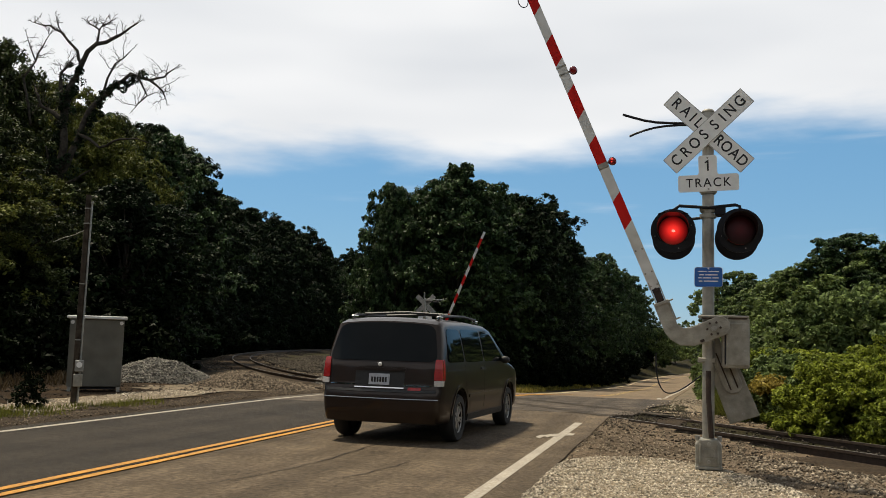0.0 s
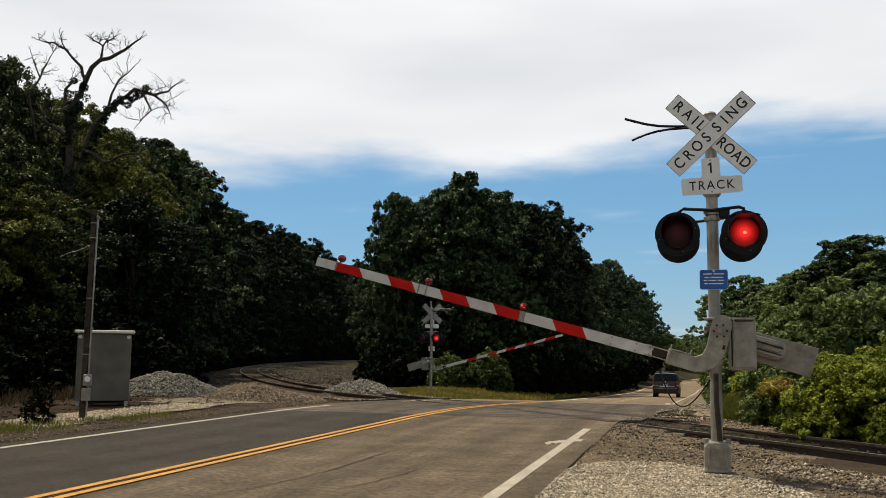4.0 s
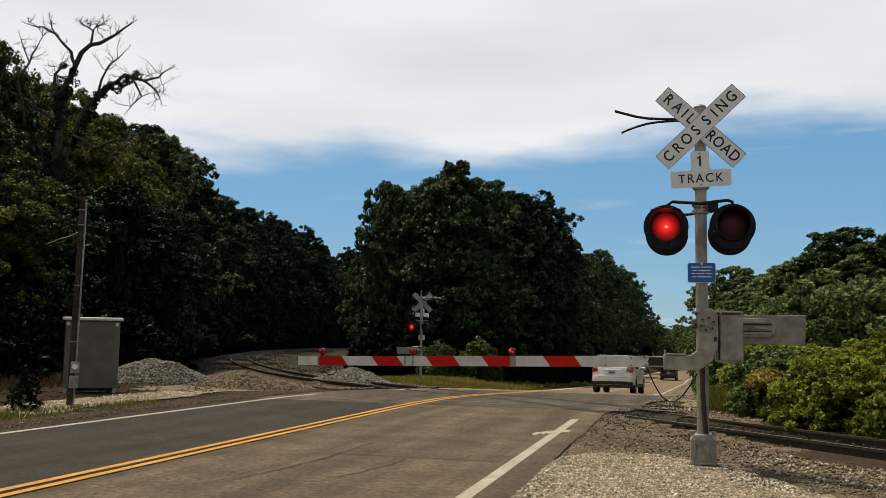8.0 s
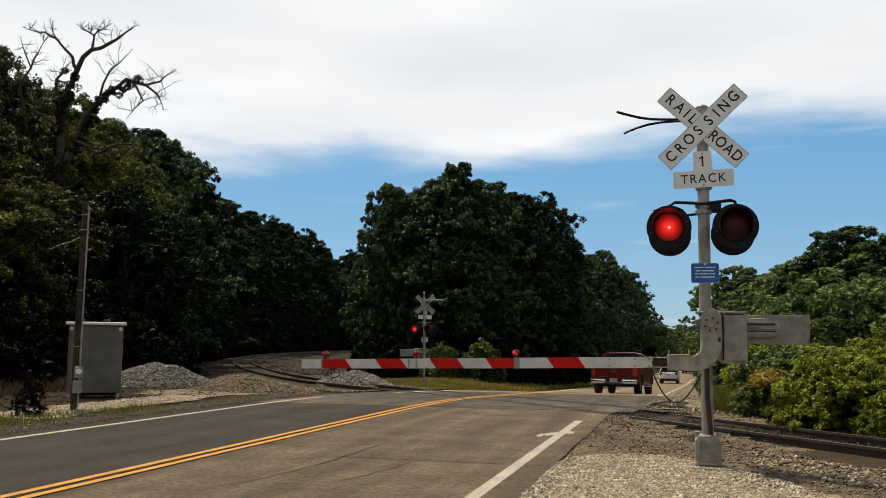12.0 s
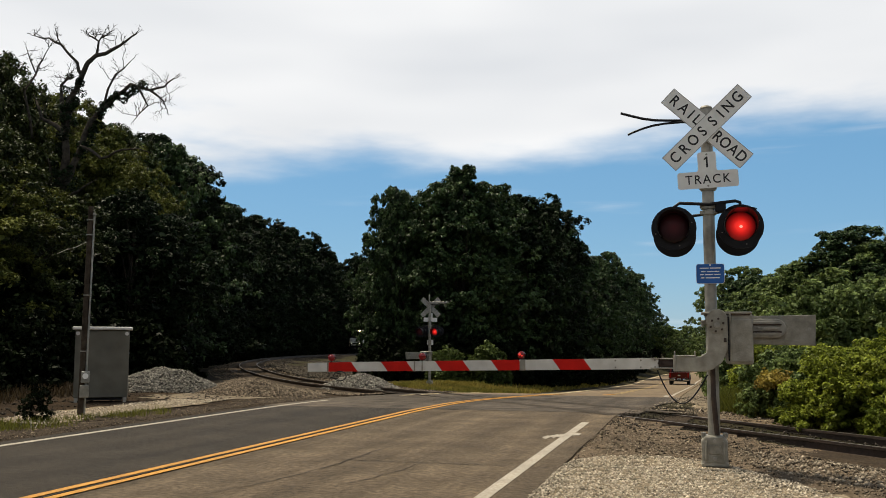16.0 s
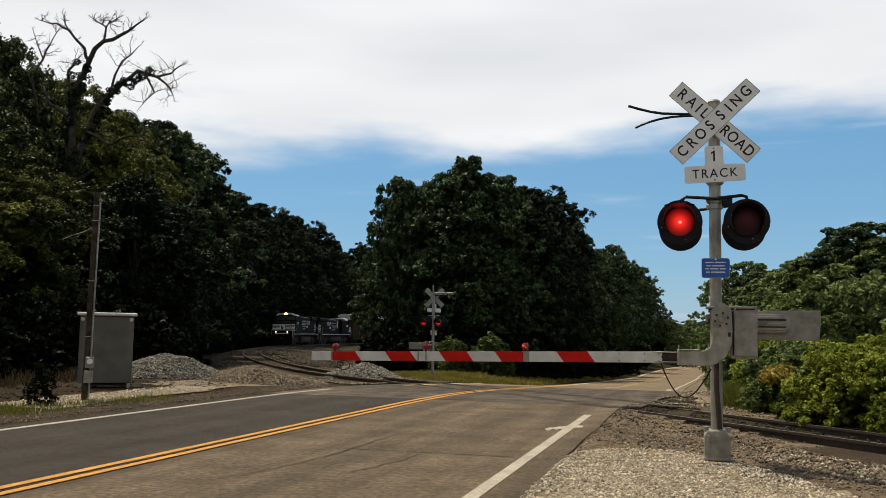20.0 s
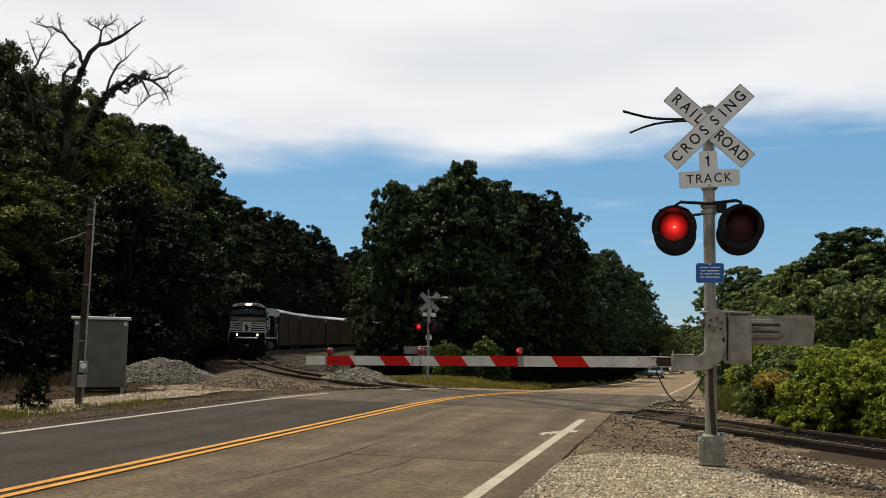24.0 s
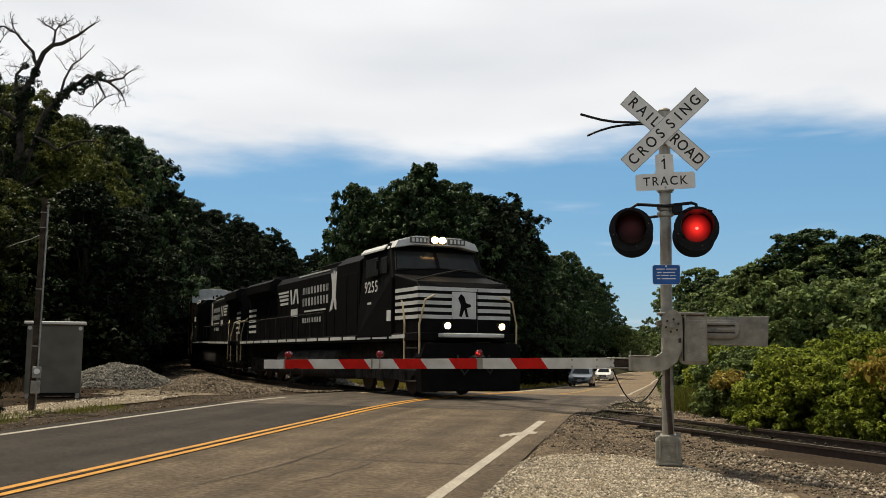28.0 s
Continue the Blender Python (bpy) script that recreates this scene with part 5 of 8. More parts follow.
class Shell:
    """A car body from its side outline: tumblehome above the belt, crowned roof, bowed ends and rounded corners."""

    def __init__(self, outline, width, belt, tumble, front, rear, tuck=0.10, crown=0.05, bow=0.10):
        self.o, self.w, self.belt, self.tumble, self.front, self.rear, self.tuck, self.crown, self.bow = outline, width / 2, belt, tumble, front, rear, tuck, crown, bow
        self.top = max(z for y, z in outline)

    def half(self, y, z):
        up = max(0.0, z - self.belt)
        w = self.w - up * self.tumble - 0.10 * up * up - 0.16 * max(0.0, 0.62 - z) ** 1.5 - 0.05 * max(0.0, z - 0.8) * (z < self.belt) - 0.05 * max(0.0, self.belt - 0.8) * (z >= self.belt)
        for end, s in ((self.front, 1), (self.rear, -1)):
            k = max(0.0, (y * s - (end * s - 0.75)) / 0.75)
            w -= self.tuck * min(1.3, k) ** 2.2
        return w

    def shift(self, u, y, z):
        u = min(1.1, abs(u))
        kr = min(1.0, max(0.0, (self.rear + 0.9 - y) / 0.9)) ** 1.5
        kf = min(1.0, max(0.0, (y - self.front + 0.9) / 0.9)) ** 1.5
        kz = min(1.0, max(0.0, (z - self.belt) / (self.top - self.belt)))
        return y + self.bow * u ** 3 * (kr - kf), z - self.crown * u ** 2.4 * kz

    def mesh(self, bevel=0.06):
        bm = prism(B(), self.o, -self.w, self.w, "yz", bevel, 3)
        slice_grid(bm, 0, [self.w * f for f in (-0.9, -0.75, -0.5, -0.25, 0, 0.25, 0.5, 0.75, 0.9)])
        slice_grid(bm, 1, [self.rear + (self.front - self.rear) * k / 22 for k in range(1, 22)])
        slice_grid(bm, 2, [0.3 + 0.09 * k for k in range(1, 19)])
        for v in bm.verts:
            x, y, z = v.co
            u = x / self.w
            yy, zz = self.shift(u, y, z)
            v.co = (u * self.half(y, z), yy, zz)
        return bm

    def side(self, poly, out=0.006, deep=0.03, sides=(1, -1)):
        bm = B()
        prism(bm, poly, 0, 1, "yz")
        ys, zs = [p[0] for p in poly], [p[1] for p in poly]
        slice_grid(bm, 1, np.arange(min(ys), max(ys), 0.12)[1:])
        slice_grid(bm, 2, np.arange(min(zs), max(zs), 0.09)[1:])
        flat = bm.copy()
        bm.free()
        bm = B()
        for s in sides:
            one = flat.copy()
            for v in one.verts:
                k, y, z = v.co
                yy, zz = self.shift(1, y, z)
                v.co = (s * (self.half(y, z) - deep + k * (deep + out)), yy, zz)
            bmesh.ops.recalc_face_normals(one, faces=one.faces)
            me = bpy.data.meshes.new("side")
            one.to_mesh(me); one.free()
            bm.from_mesh(me)
            bpy.data.meshes.remove(me)
        flat.free()
        return bm

    def end_y(self, z, rear=True):
        best = None
        n = len(self.o)
        for i in range(n):
            (y0, z0), (y1, z1) = self.o[i], self.o[(i + 1) % n]
            if z0 != z1 and min(z0, z1) <= z <= max(z0, z1):
                y = y0 + (y1 - y0) * (z - z0) / (z1 - z0)
                if best is None or (y < best if rear else y > best):
                    best = y
        return best if best is not None else 0

    def end(self, poly, out=0.008, deep=0.03, rear=True):
        s = -1 if rear else 1
        bm = prism(B(), poly, 0, 1, "xz")
        xs, zs = [p[0] for p in poly], [p[1] for p in poly]
        slice_grid(bm, 0, np.arange(min(xs), max(xs), 0.10)[1:])
        slice_grid(bm, 2, np.arange(min(zs), max(zs), 0.07)[1:])
        for v in bm.verts:
            x, k, z = v.co
            y = self.end_y(z, rear)
            yy, zz = self.shift(x / self.half(y, z), y, z)
            v.co = (x, yy + s * (k * (deep + out) - deep), zz)
        bmesh.ops.recalc_face_normals(bm, faces=bm.faces)
        return bm


def arch(y, z, r, n=9):
    return [(y + r * math.cos(radians(a)), z + r * math.sin(radians(a))) for a in np.linspace(0, 180, n)]


def rect(x0, x1, z0, z1):
    return [(x0, z0), (x1, z0), (x1, z1), (x0, z1)]


def make_wheel(car, x, y, r, width, spokes=6):
    side = 1 if x > 0 else -1
    wheel = B()
    prof = [(r * 0.66, -width / 2), (r * 0.93, -width / 2), (r, -width * 0.32), (r, width * 0.32), (r * 0.93, width / 2), (r * 0.66, width / 2)]
    n = 28
    rings = [[wheel.verts.new((w, q * math.cos(2 * math.pi * k / n), q * math.sin(2 * math.pi * k / n))) for k in range(n)] for q, w in prof]
    for i in range(len(prof)):
        a, b = rings[i], rings[(i + 1) % len(prof)]
        for k in range(n):
            wheel.faces.new((a[k], a[(k + 1) % n], b[(k + 1) % n], b[k]))
    bmesh.ops.recalc_face_normals(wheel, faces=wheel.faces)
    tyre = part("wheel", wheel, M["rubber"], car, "black tyre", pose(x, y, r), smooth=True)
    rim = B()
    cyl(rim, r * 0.67, width * 0.5, -side * width * 0.15, 0, 0, "x", 24)
    part("wheel_well_disc", rim, PLASTIC, tyre)
    rim = B()
    for k in range(spokes):
        for da in (-0.13, 0.13):
            a = 2 * math.pi * k / spokes + da
            m_ = Matrix.Rotation(a, 4, "X")
            box(rim, 0.03, r * 0.075, r * 0.56, side * width * 0.30, 0, r * 0.34, m=m_)
    cyl(rim, r * 0.15, 0.05, side * width * 0.31, 0, 0, "x", 14)
    ring = [(side * width * 0.36, r * 0.64 * math.cos(a), r * 0.64 * math.sin(a)) for a in np.linspace(0, 2 * math.pi, 25)]
    tube(rim, ring, r * 0.035, 6)
    part("rim", rim, ALLOY, tyre, "spoked alloy rim", smooth=True)
    return tyre


def plate_bars(car, shell, z, rear=True, w=0.30):
    pl = part("number_plate", shell.end(rect(-w / 2, w / 2, z - 0.075, z + 0.075), 0.02, 0.0, rear), PLATE, car, "number plate with dark bars")
    b = B()
    y = shell.end_y(z, rear) + (-0.023 if rear else 0.023)
    for k in range(6):
        box(b, 0.026, 0.004, 0.07, -0.10 + 0.04 * k, y, z - 0.005)
    part("plate_bars", b, M["sign_black"], pl)


def make_van():
    car = thing("minivan", "dark brown minivan with roof rack and red tail lamps", "minivan")
    o = [(2.45, 0.30), (2.50, 0.55), (2.46, 0.80), (2.2, 0.97), (1.45, 1.12), (0.55, 1.66), (0.25, 1.72), (-0.8, 1.755), (-1.95, 1.74), (-2.17, 1.68), (-2.40, 1.10), (-2.44, 0.76), (-2.47, 0.69), (-2.485, 0.60), (-2.48, 0.44), (-2.42, 0.29)]
    o += [(-1.98, 0.28)] + arch(-1.56, 0.34, 0.40)[::-1] + [(-1.1, 0.26), (1.05, 0.26)] + arch(1.52, 0.34, 0.40)[::-1] + [(1.98, 0.28)]
    sh = Shell(o, 1.84, 1.02, 0.13, 2.5, -2.5, 0.07, 0.05, 0.11)
    part("body", sh.mesh(), PAINT["brown"], car, "dark brown painted body", smooth=True)
    part("rear_window", sh.end(fillet([(-0.80, 1.13), (0.80, 1.13), (0.70, 1.66), (-0.70, 1.66)], 0.12)), GLASS, car, "large tinted rear window", smooth=True)
    for nm, poly in (("rear_side_window", [(-2.14, 1.13), (-1.32, 1.13), (-1.36, 1.63), (-1.99, 1.63)]), ("middle_side_window", [(-1.24, 1.13), (-0.22, 1.13), (-0.26, 1.64), (-1.28, 1.64)]), ("front_side_window", [(-0.15, 1.13), (1.14, 1.13), (0.46, 1.58), (-0.15, 1.64)])):
        for s in (1, -1):
            part(nm, sh.side(fillet(poly, 0.09), sides=(s,)), GLASS, car, smooth=True)
    for s in (1, -1):
        lamp = part("tail_lamp", sh.end(fillet([(s * 0.77, 0.88), (s * 0.885, 0.88), (s * 0.865, 1.17), (s * 0.775, 1.17)], 0.02), 0.016, 0.05), TAIL, car, "tall red tail lamp", smooth=True)
        part("lamp_side", sh.side(fillet([(-2.42, 0.88), (-2.30, 0.88), (-2.27, 1.17), (-2.37, 1.17)], 0.02), 0.012, 0.03, (s,)), TAIL, lamp, smooth=True)
        part("reversing_lamp", sh.end(rect(*sorted((s * 0.775, s * 0.89)), 0.80, 0.872), 0.016, 0.05), TAIL_W, car, "pale lower lamp")
        part("mirror", ball(B(), 0.085, s * 0.97, 0.95, 1.14, 14, sx=1.0, sy=0.6, sz=0.75), PLASTIC, car, "dark door mirror", smooth=True)
        part("roof_rail", tube(B(), [(s * 0.64, -1.9, 1.70), (s * 0.65, -1.78, 1.77), (s * 0.66, -0.6, 1.80), (s * 0.66, 0.1, 1.77), (s * 0.65, 0.25, 1.68)], 0.022, 6), PLASTIC, car, "black roof rail")
        part("rail_foot", box(B(), 0.06, 0.18, 0.05, s * 0.65, -1.8, 1.745, 0.015), CHROME, car)
        part("rail_foot", box(B(), 0.06, 0.18, 0.05, s * 0.66, 0.1, 1.735, 0.015), CHROME, car)
        part("door_handle", sh.side(rect(-0.42, -0.22, 1.00, 1.035), 0.02, 0.0, (s,)), PLASTIC, car)
        part("door_track", sh.side(rect(-2.2, -1.3, 1.00, 1.02), 0.004, 0.0, (s,)), PLASTIC, car, "dark sliding door track")
        part("side_moulding", sh.side(rect(-1.08, 1.05, 0.60, 0.65), 0.012, 0.0, (s,)), PAINT["brown"], car, "body-coloured side moulding")
        part("sill", sh.side(rect(-1.1, 1.05, 0.27, 0.36), 0.012, 0.02, (s,)), PLASTIC, car)
        for y0 in (-1.28, -0.19):
            part("door_seam", sh.side(rect(y0, y0 + 0.012, 0.42, 1.08), 0.002, 0.0, (s,)), PLASTIC, car)
        for yc in (-1.56, 1.52):
            part("arch_lip", sh.side([(yc + 0.44 * math.cos(a), 0.36 + 0.44 * math.sin(a)) for a in np.linspace(0.05, 3.09, 14)] + [(yc + 0.40 * math.cos(a), 0.36 + 0.40 * math.sin(a)) for a in np.linspace(3.09, 0.05, 14)], 0.014, 0.02, (s,)), PAINT["brown"], car)
    for y in (-1.4, -0.5):
        part("roof_crossbar", tube(B(), [(-0.65, y, 1.80), (0, y, 1.83), (0.65, y, 1.80)], 0.02, 6), PLASTIC, car)
    part("bumper_step", sh.end(rect(-0.80, 0.80, 0.705, 0.735), 0.012, 0.02), PLASTIC, car, "black step on the bumper")
    # pale strip paints in the highlight on the bumper
    part("bumper_edge", sh.end(rect(-0.84, 0.84, 0.612, 0.622), 0.008, 0.0), PLATE, car, "painted highlight line along the bumper")
    part("plate_recess", sh.end(fillet(rect(-0.36, 0.36, 0.78, 1.0), 0.03), 0.002, 0.02), PLASTIC, car, "dark recess round the plate")
    plate_bars(car, sh, 0.875)
    part("tailgate_trim", sh.end(fillet(rect(-0.38, 0.38, 0.99, 1.03), 0.015), 0.022, 0.02), PAINT["brown"], car)
    for x0, x1 in ((-0.74, -0.36), (-0.36, 0.36), (0.36, 0.74)):
        dz = 0.0 if abs(x0 + x1) > 0.1 else -0.035
        part("tailgate_strip", sh.end(rect(x0, x1, 0.79 + dz, 0.806 + dz), 0.012, 0.0), CHROME, car, "thin bright trim strip")
    part("wiper_hub", ball(B(), 0.03, 0, sh.end_y(1.08) - 0.02, 1.08, 10), WHITE_CAP, car)
    part("underbody", box(B(), 1.5, 4.3, 0.10, 0, 0, 0.31), PLASTIC, car)
    part("badge", sh.end(fillet(rect(0.42, 0.60, 0.735, 0.775), 0.012), 0.014, 0.0), TAIL, car, "small red reflector")
    for x in (-0.80, 0.80):
        for y in (-1.56, 1.52):
            make_wheel(car, x, y, 0.335, 0.22, 7)
    return car


def make_suv(name, label, paint):
    car = thing(name, label, "SUV")
    o = [(2.30, 0.34), (2.36, 0.58), (2.33, 0.82), (2.1, 1.0), (1.25, 1.12), (0.50, 1.55), (0.2, 1.63), (-0.7, 1.68), (-1.8, 1.63), (-2.02, 1.58), (-2.27, 1.10), (-2.31, 0.82), (-2.355, 0.68), (-2.36, 0.50), (-2.28, 0.36)]
    o += [(-1.86, 0.36)] + arch(-1.42, 0.36, 0.42)[::-1] + [(-0.95, 0.30), (0.95, 0.30)] + arch(1.42, 0.36, 0.42)[::-1] + [(1.88, 0.34)]
    sh = Shell(o, 1.84, 1.04, 0.16, 2.35, -2.36, 0.09, 0.06, 0.13)
    part("body", sh.mesh(0.07), PAINT[paint], car, "white painted body", smooth=True)
    part("rear_window", sh.end(fillet([(-0.82, 1.17), (0.82, 1.17), (0.70, 1.57), (-0.70, 1.57)], 0.06)), GLASS, car, "tinted rear window", smooth=True)
    part("rear_spoiler", prism(B(), fillet([(-0.66, -2.14), (0.66, -2.14), (0.70, -1.80), (-0.70, -1.80)], 0.08), 1.60, 1.635, "xy", 0.012), PAINT[paint], car, "white roof spoiler", smooth=True)
    part("brake_lamp_high", box(B(), 0.3, 0.02, 0.02, 0, -2.135, 1.59), TAIL, car)
    part("rear_wiper", box(tube(B(), [(-0.1, sh.end_y(1.20) - 0.03, 1.20), (-0.5, sh.end_y(1.22) - 0.03, 1.22)], 0.012, 5), 0.2, 0.03, 0.03, -0.2, sh.end_y(1.20) - 0.02, 1.20, 0.01), PLASTIC, car)
    for nm, poly in (("quarter_window", [(-2.18, 1.17), (-1.98, 1.18), (-1.80, 1.50), (-1.97, 1.55)]), ("rear_door_window", [(-1.48, 1.17), (-1.40, 1.34), (-1.16, 1.54), (-0.42, 1.57), (-0.34, 1.09), (-1.38, 1.09)]), ("front_door_window", [(-0.25, 1.09), (-0.33, 1.57), (0.18, 1.53), (0.55, 1.40), (1.02, 1.12), (0.98, 1.07)])):
        for s in (1, -1):
            part(nm, sh.side(fillet(poly, 0.04), sides=(s,)), GLASS, car, smooth=True)
    for s in (1, -1):
        lamp = part("tail_lamp", sh.end(fillet([(s * 0.60, 0.93), (s * 0.88, 0.88), (s * 0.86, 1.16), (s * 0.66, 1.17)], 0.04), 0.02, 0.05), TAIL, car, "large rounded red tail lamp", smooth=True)
        part("lamp_side", sh.side(fillet([(-2.33, 0.90), (-2.10, 0.98), (-2.04, 1.10), (-2.27, 1.17)], 0.04), 0.014, 0.03, (s,)), TAIL, lamp, smooth=True)
        part("lamp_insert", cyl(B(), 0.04, 0.03, s * 0.73, sh.end_y(1.09) + 0.04, 1.09, "y", 14), TAIL_W, lamp, "pale round insert")
        part("mirror", ball(B(), 0.11, s * 0.97, 0.82, 1.14, 14, sx=1.0, sy=0.6, sz=0.75), PAINT[paint], car, "white door mirror", smooth=True)
        part("roof_rail", tube(B(), [(s * 0.58, -1.75, 1.58), (s * 0.60, -1.55, 1.66), (s * 0.61, -0.5, 1.70), (s * 0.61, 0.1, 1.66), (s * 0.60, 0.3, 1.56)], 0.022, 6), PLASTIC, car, "black roof rail")
        part("cladding", sh.side([(-0.98, 0.30), (0.98, 0.30), (0.98, 0.44), (-0.98, 0.44)], 0.014, 0.02, (s,)), PLASTIC, car, "black sill cladding")
        for y0 in (-0.66, 0.26):
            part("door_handle", sh.side(fillet(rect(y0, y0 + 0.2, 0.985, 1.02), 0.012), 0.03, 0.0, (s,)), PAINT[paint], car, smooth=True)
        for y0 in (-1.30, -0.285):
            part("door_seam", sh.side(rect(y0, y0 + 0.010, 0.46, 1.07), 0.002, 0.0, (s,)), PLASTIC, car)
        part("fuel_flap", sh.side(fillet(rect(-1.78, -1.60, 0.92, 1.06), 0.06), 0.004, 0.0, (s,)), PAINT[paint], car)
        for yc in (-1.42, 1.42):
            part("arch_lip", sh.side([(yc + 0.47 * math.cos(a), 0.38 + 0.47 * math.sin(a)) for a in np.linspace(0.0, 3.14, 16)] + [(yc + 0.42 * math.cos(a), 0.38 + 0.42 * math.sin(a)) for a in np.linspace(3.14, 0.0, 16)], 0.016, 0.02, (s,)), PAINT[paint], car, smooth=True)
        part("headlamp", prism(B(), [(s * 0.55, 0.74), (s * 0.86, 0.78), (s * 0.84, 0.92), (s * 0.55, 0.86)], 2.0, 2.2, "xz", 0.02), HEADLAMP, car)
    part("rear_bumper", sh.end(fillet([(-0.88, 0.37), (0.88, 0.37), (0.88, 0.50), (-0.88, 0.50)], 0.03), 0.012, 0.05), PLASTIC, car, "black lower bumper")
    part("rear_valance", prism(B(), fillet([(-0.80, -2.22), (0.80, -2.22), (0.78, -1.9), (-0.78, -1.9)], 0.08), 0.24, 0.42, "xy", 0.02), PLASTIC, car, "black rear valance")
    part("bumper_notch", sh.end(rect(-0.6, 0.6, 0.685, 0.70), 0.004, 0.0), PLASTIC, car, "dark gap over the bumper")
    part("skid_trim", sh.end(rect(-0.6, 0.6, 0.50, 0.52), 0.02, 0.0), CHROME, car)
    part("tailgate_bar", sh.end(fillet([(-0.40, 0.985), (0.40, 0.985), (0.36, 1.05), (-0.36, 1.05)], 0.02), 0.035, 0.0), CHROME, car, "chrome bar over the plate")
    part("plate_recess", sh.end(fillet(rect(-0.36, 0.36, 0.80, 0.985), 0.03), 0.003, 0.02), PAINT[paint], car)
    for k, w in ((0, 0.05), (1, 0.035), (2, 0.05), (3, 0.04)):
        part("badge_bar", sh.end(rect(0.30 + 0.07 * k, 0.30 + 0.07 * k + w, 0.775, 0.795), 0.008, 0.0), CHROME, car)
    plate_bars(car, sh, 0.885)
    part("underbody", box(B(), 1.70, 4.2, 0.10, 0, 0, 0.33), PLASTIC, car)
    part("grille", sh.end(rect(-0.5, 0.5, 0.62, 0.86), rear=False), PLASTIC, car)
    part("windscreen", sh.end([(-0.68, 1.16), (0.68, 1.16), (0.56, 1.50), (-0.56, 1.50)], rear=False), GLASS, car)
    for x in (-0.80, 0.80):
        for y in (-1.42, 1.42):
            make_wheel(car, x, y, 0.36, 0.23, 5)
    return car


def make_pickup():
    car = thing("pickup_truck", "dark red crew-cab pickup truck with chrome rear bumper", "pickup truck")
    o = [(2.85, 0.45), (2.92, 0.70), (2.90, 1.05), (2.7, 1.16), (1.95, 1.22), (1.27, 1.80), (0.92, 1.87), (-0.13, 1.885), (-0.53, 1.85), (-0.68, 1.24), (-0.70, 1.22), (-2.80, 1.235), (-2.86, 1.22), (-2.84, 0.62), (-2.78, 0.55)]
    o += [(-2.35, 0.52)] + arch(-1.67, 0.40, 0.50)[::-1] + [(-1.14, 0.42), (1.4, 0.42)] + arch(1.96, 0.40, 0.50)[::-1] + [(2.5, 0.45)]
    sh = Shell(o, 2.03, 1.22, 0.20, 2.92, -2.86, 0.05, 0.06, 0.06)
    part("body", sh.mesh(0.05), PAINT["red"], car, "dark red painted body", smooth=True)
    part("rear_window", sh.end(fillet([(-0.84, 1.29), (0.84, 1.29), (0.74, 1.80), (-0.74, 1.80)], 0.05)), GLASS, car, "dark rear cab window")
    part("brake_lamp_high", box(B(), 0.34, 0.03, 0.035, 0, -0.56, 1.83), TAIL, car)
    for nm, poly in (("rear_door_window", [(-0.42, 1.28), (0.36, 1.28), (0.32, 1.77), (-0.32, 1.77)]), ("front_door_window", [(0.46, 1.28), (1.64, 1.28), (1.52, 1.44), (1.17, 1.70), (0.92, 1.76), (0.42, 1.77)])):
        for s in (1, -1):
            part(nm, sh.side(fillet(poly, 0.05), sides=(s,)), GLASS, car, smooth=True)
    part("tailgate", sh.end([(-0.78, 0.64), (0.78, 0.64), (0.78, 1.19), (-0.78, 1.19)], 0.018, 0.02), PAINT["red"], car, "dark red tailgate")
    part("tailgate_cap", box(B(), 1.6, 0.08, 0.03, 0, -2.84, 1.245, 0.01), PAINT["red"], car)
    part("tailgate_handle", sh.end(fillet(rect(-0.10, 0.10, 1.03, 1.10), 0.02), 0.02, 0.0), PLASTIC, car, "black tailgate handle")
    b = B()
    prism(b, [(-0.15, 0.925), (-0.05, 0.925), (-0.05, 0.90), (0.05, 0.90), (0.05, 0.925), (0.15, 0.925), (0.14, 0.965), (0.05, 0.965), (0.05, 0.99), (-0.05, 0.99), (-0.05, 0.965), (-0.14, 0.965)], -2.90, -2.872, "xz")
    part("emblem", b, CHROME, car, "plain bright emblem on the tailgate")
    for k in range(9):
        part("tailgate_script_bar", box(B(), 0.028, 0.004, 0.03, -0.62 + 0.045 * k, -2.872, 0.72), CHROME, car)
    part("trim_badge", box(B(), 0.07, 0.004, 0.035, 0.62, -2.872, 0.72), CHROME, car)
    part("bed_floor", box(B(), 1.6, 2.0, 0.02, 0, -1.75, 1.243), PLASTIC, car, "black bed cover")
    for s in (1, -1):
        lamp = part("tail_lamp", sh.end(fillet([(s * 0.80, 0.78), (s * 0.955, 0.78), (s * 0.945, 1.18), (s * 0.80, 1.18)], 0.025), 0.016, 0.05), TAIL, car, "tall red tail lamp", smooth=True)
        part("lamp_side", sh.side(fillet([(-2.84, 0.80), (-2.70, 0.80), (-2.70, 1.18), (-2.84, 1.18)], 0.025), 0.012, 0.03, (s,)), TAIL, lamp, smooth=True)
        part("mirror", box(tube(B(), [(s * 0.93, 1.42, 1.27), (s * 1.06, 1.39, 1.30)], 0.03, 6), 0.17, 0.09, 0.20, s * 1.12, 1.37, 1.34, 0.035, seg=2), PLASTIC, car, "black door mirror", smooth=True)
        part("running_board", tube(B(), [(s * 0.98, -1.0, 0.42), (s * 1.03, -0.9, 0.36), (s * 1.03, 1.2, 0.36), (s * 0.98, 1.32, 0.42)], 0.028, 8), CHROME, car, "chrome running board")
        part("fender_flare", sh.side([(-1.67 + 0.57 * math.cos(a), 0.42 + 0.57 * math.sin(a)) for a in np.linspace(0.1, 3.04, 12)] + [(-1.67 + 0.50 * math.cos(a), 0.42 + 0.50 * math.sin(a)) for a in np.linspace(3.04, 0.1, 12)], 0.03, 0.02, (s,)), PAINT["red"], car)
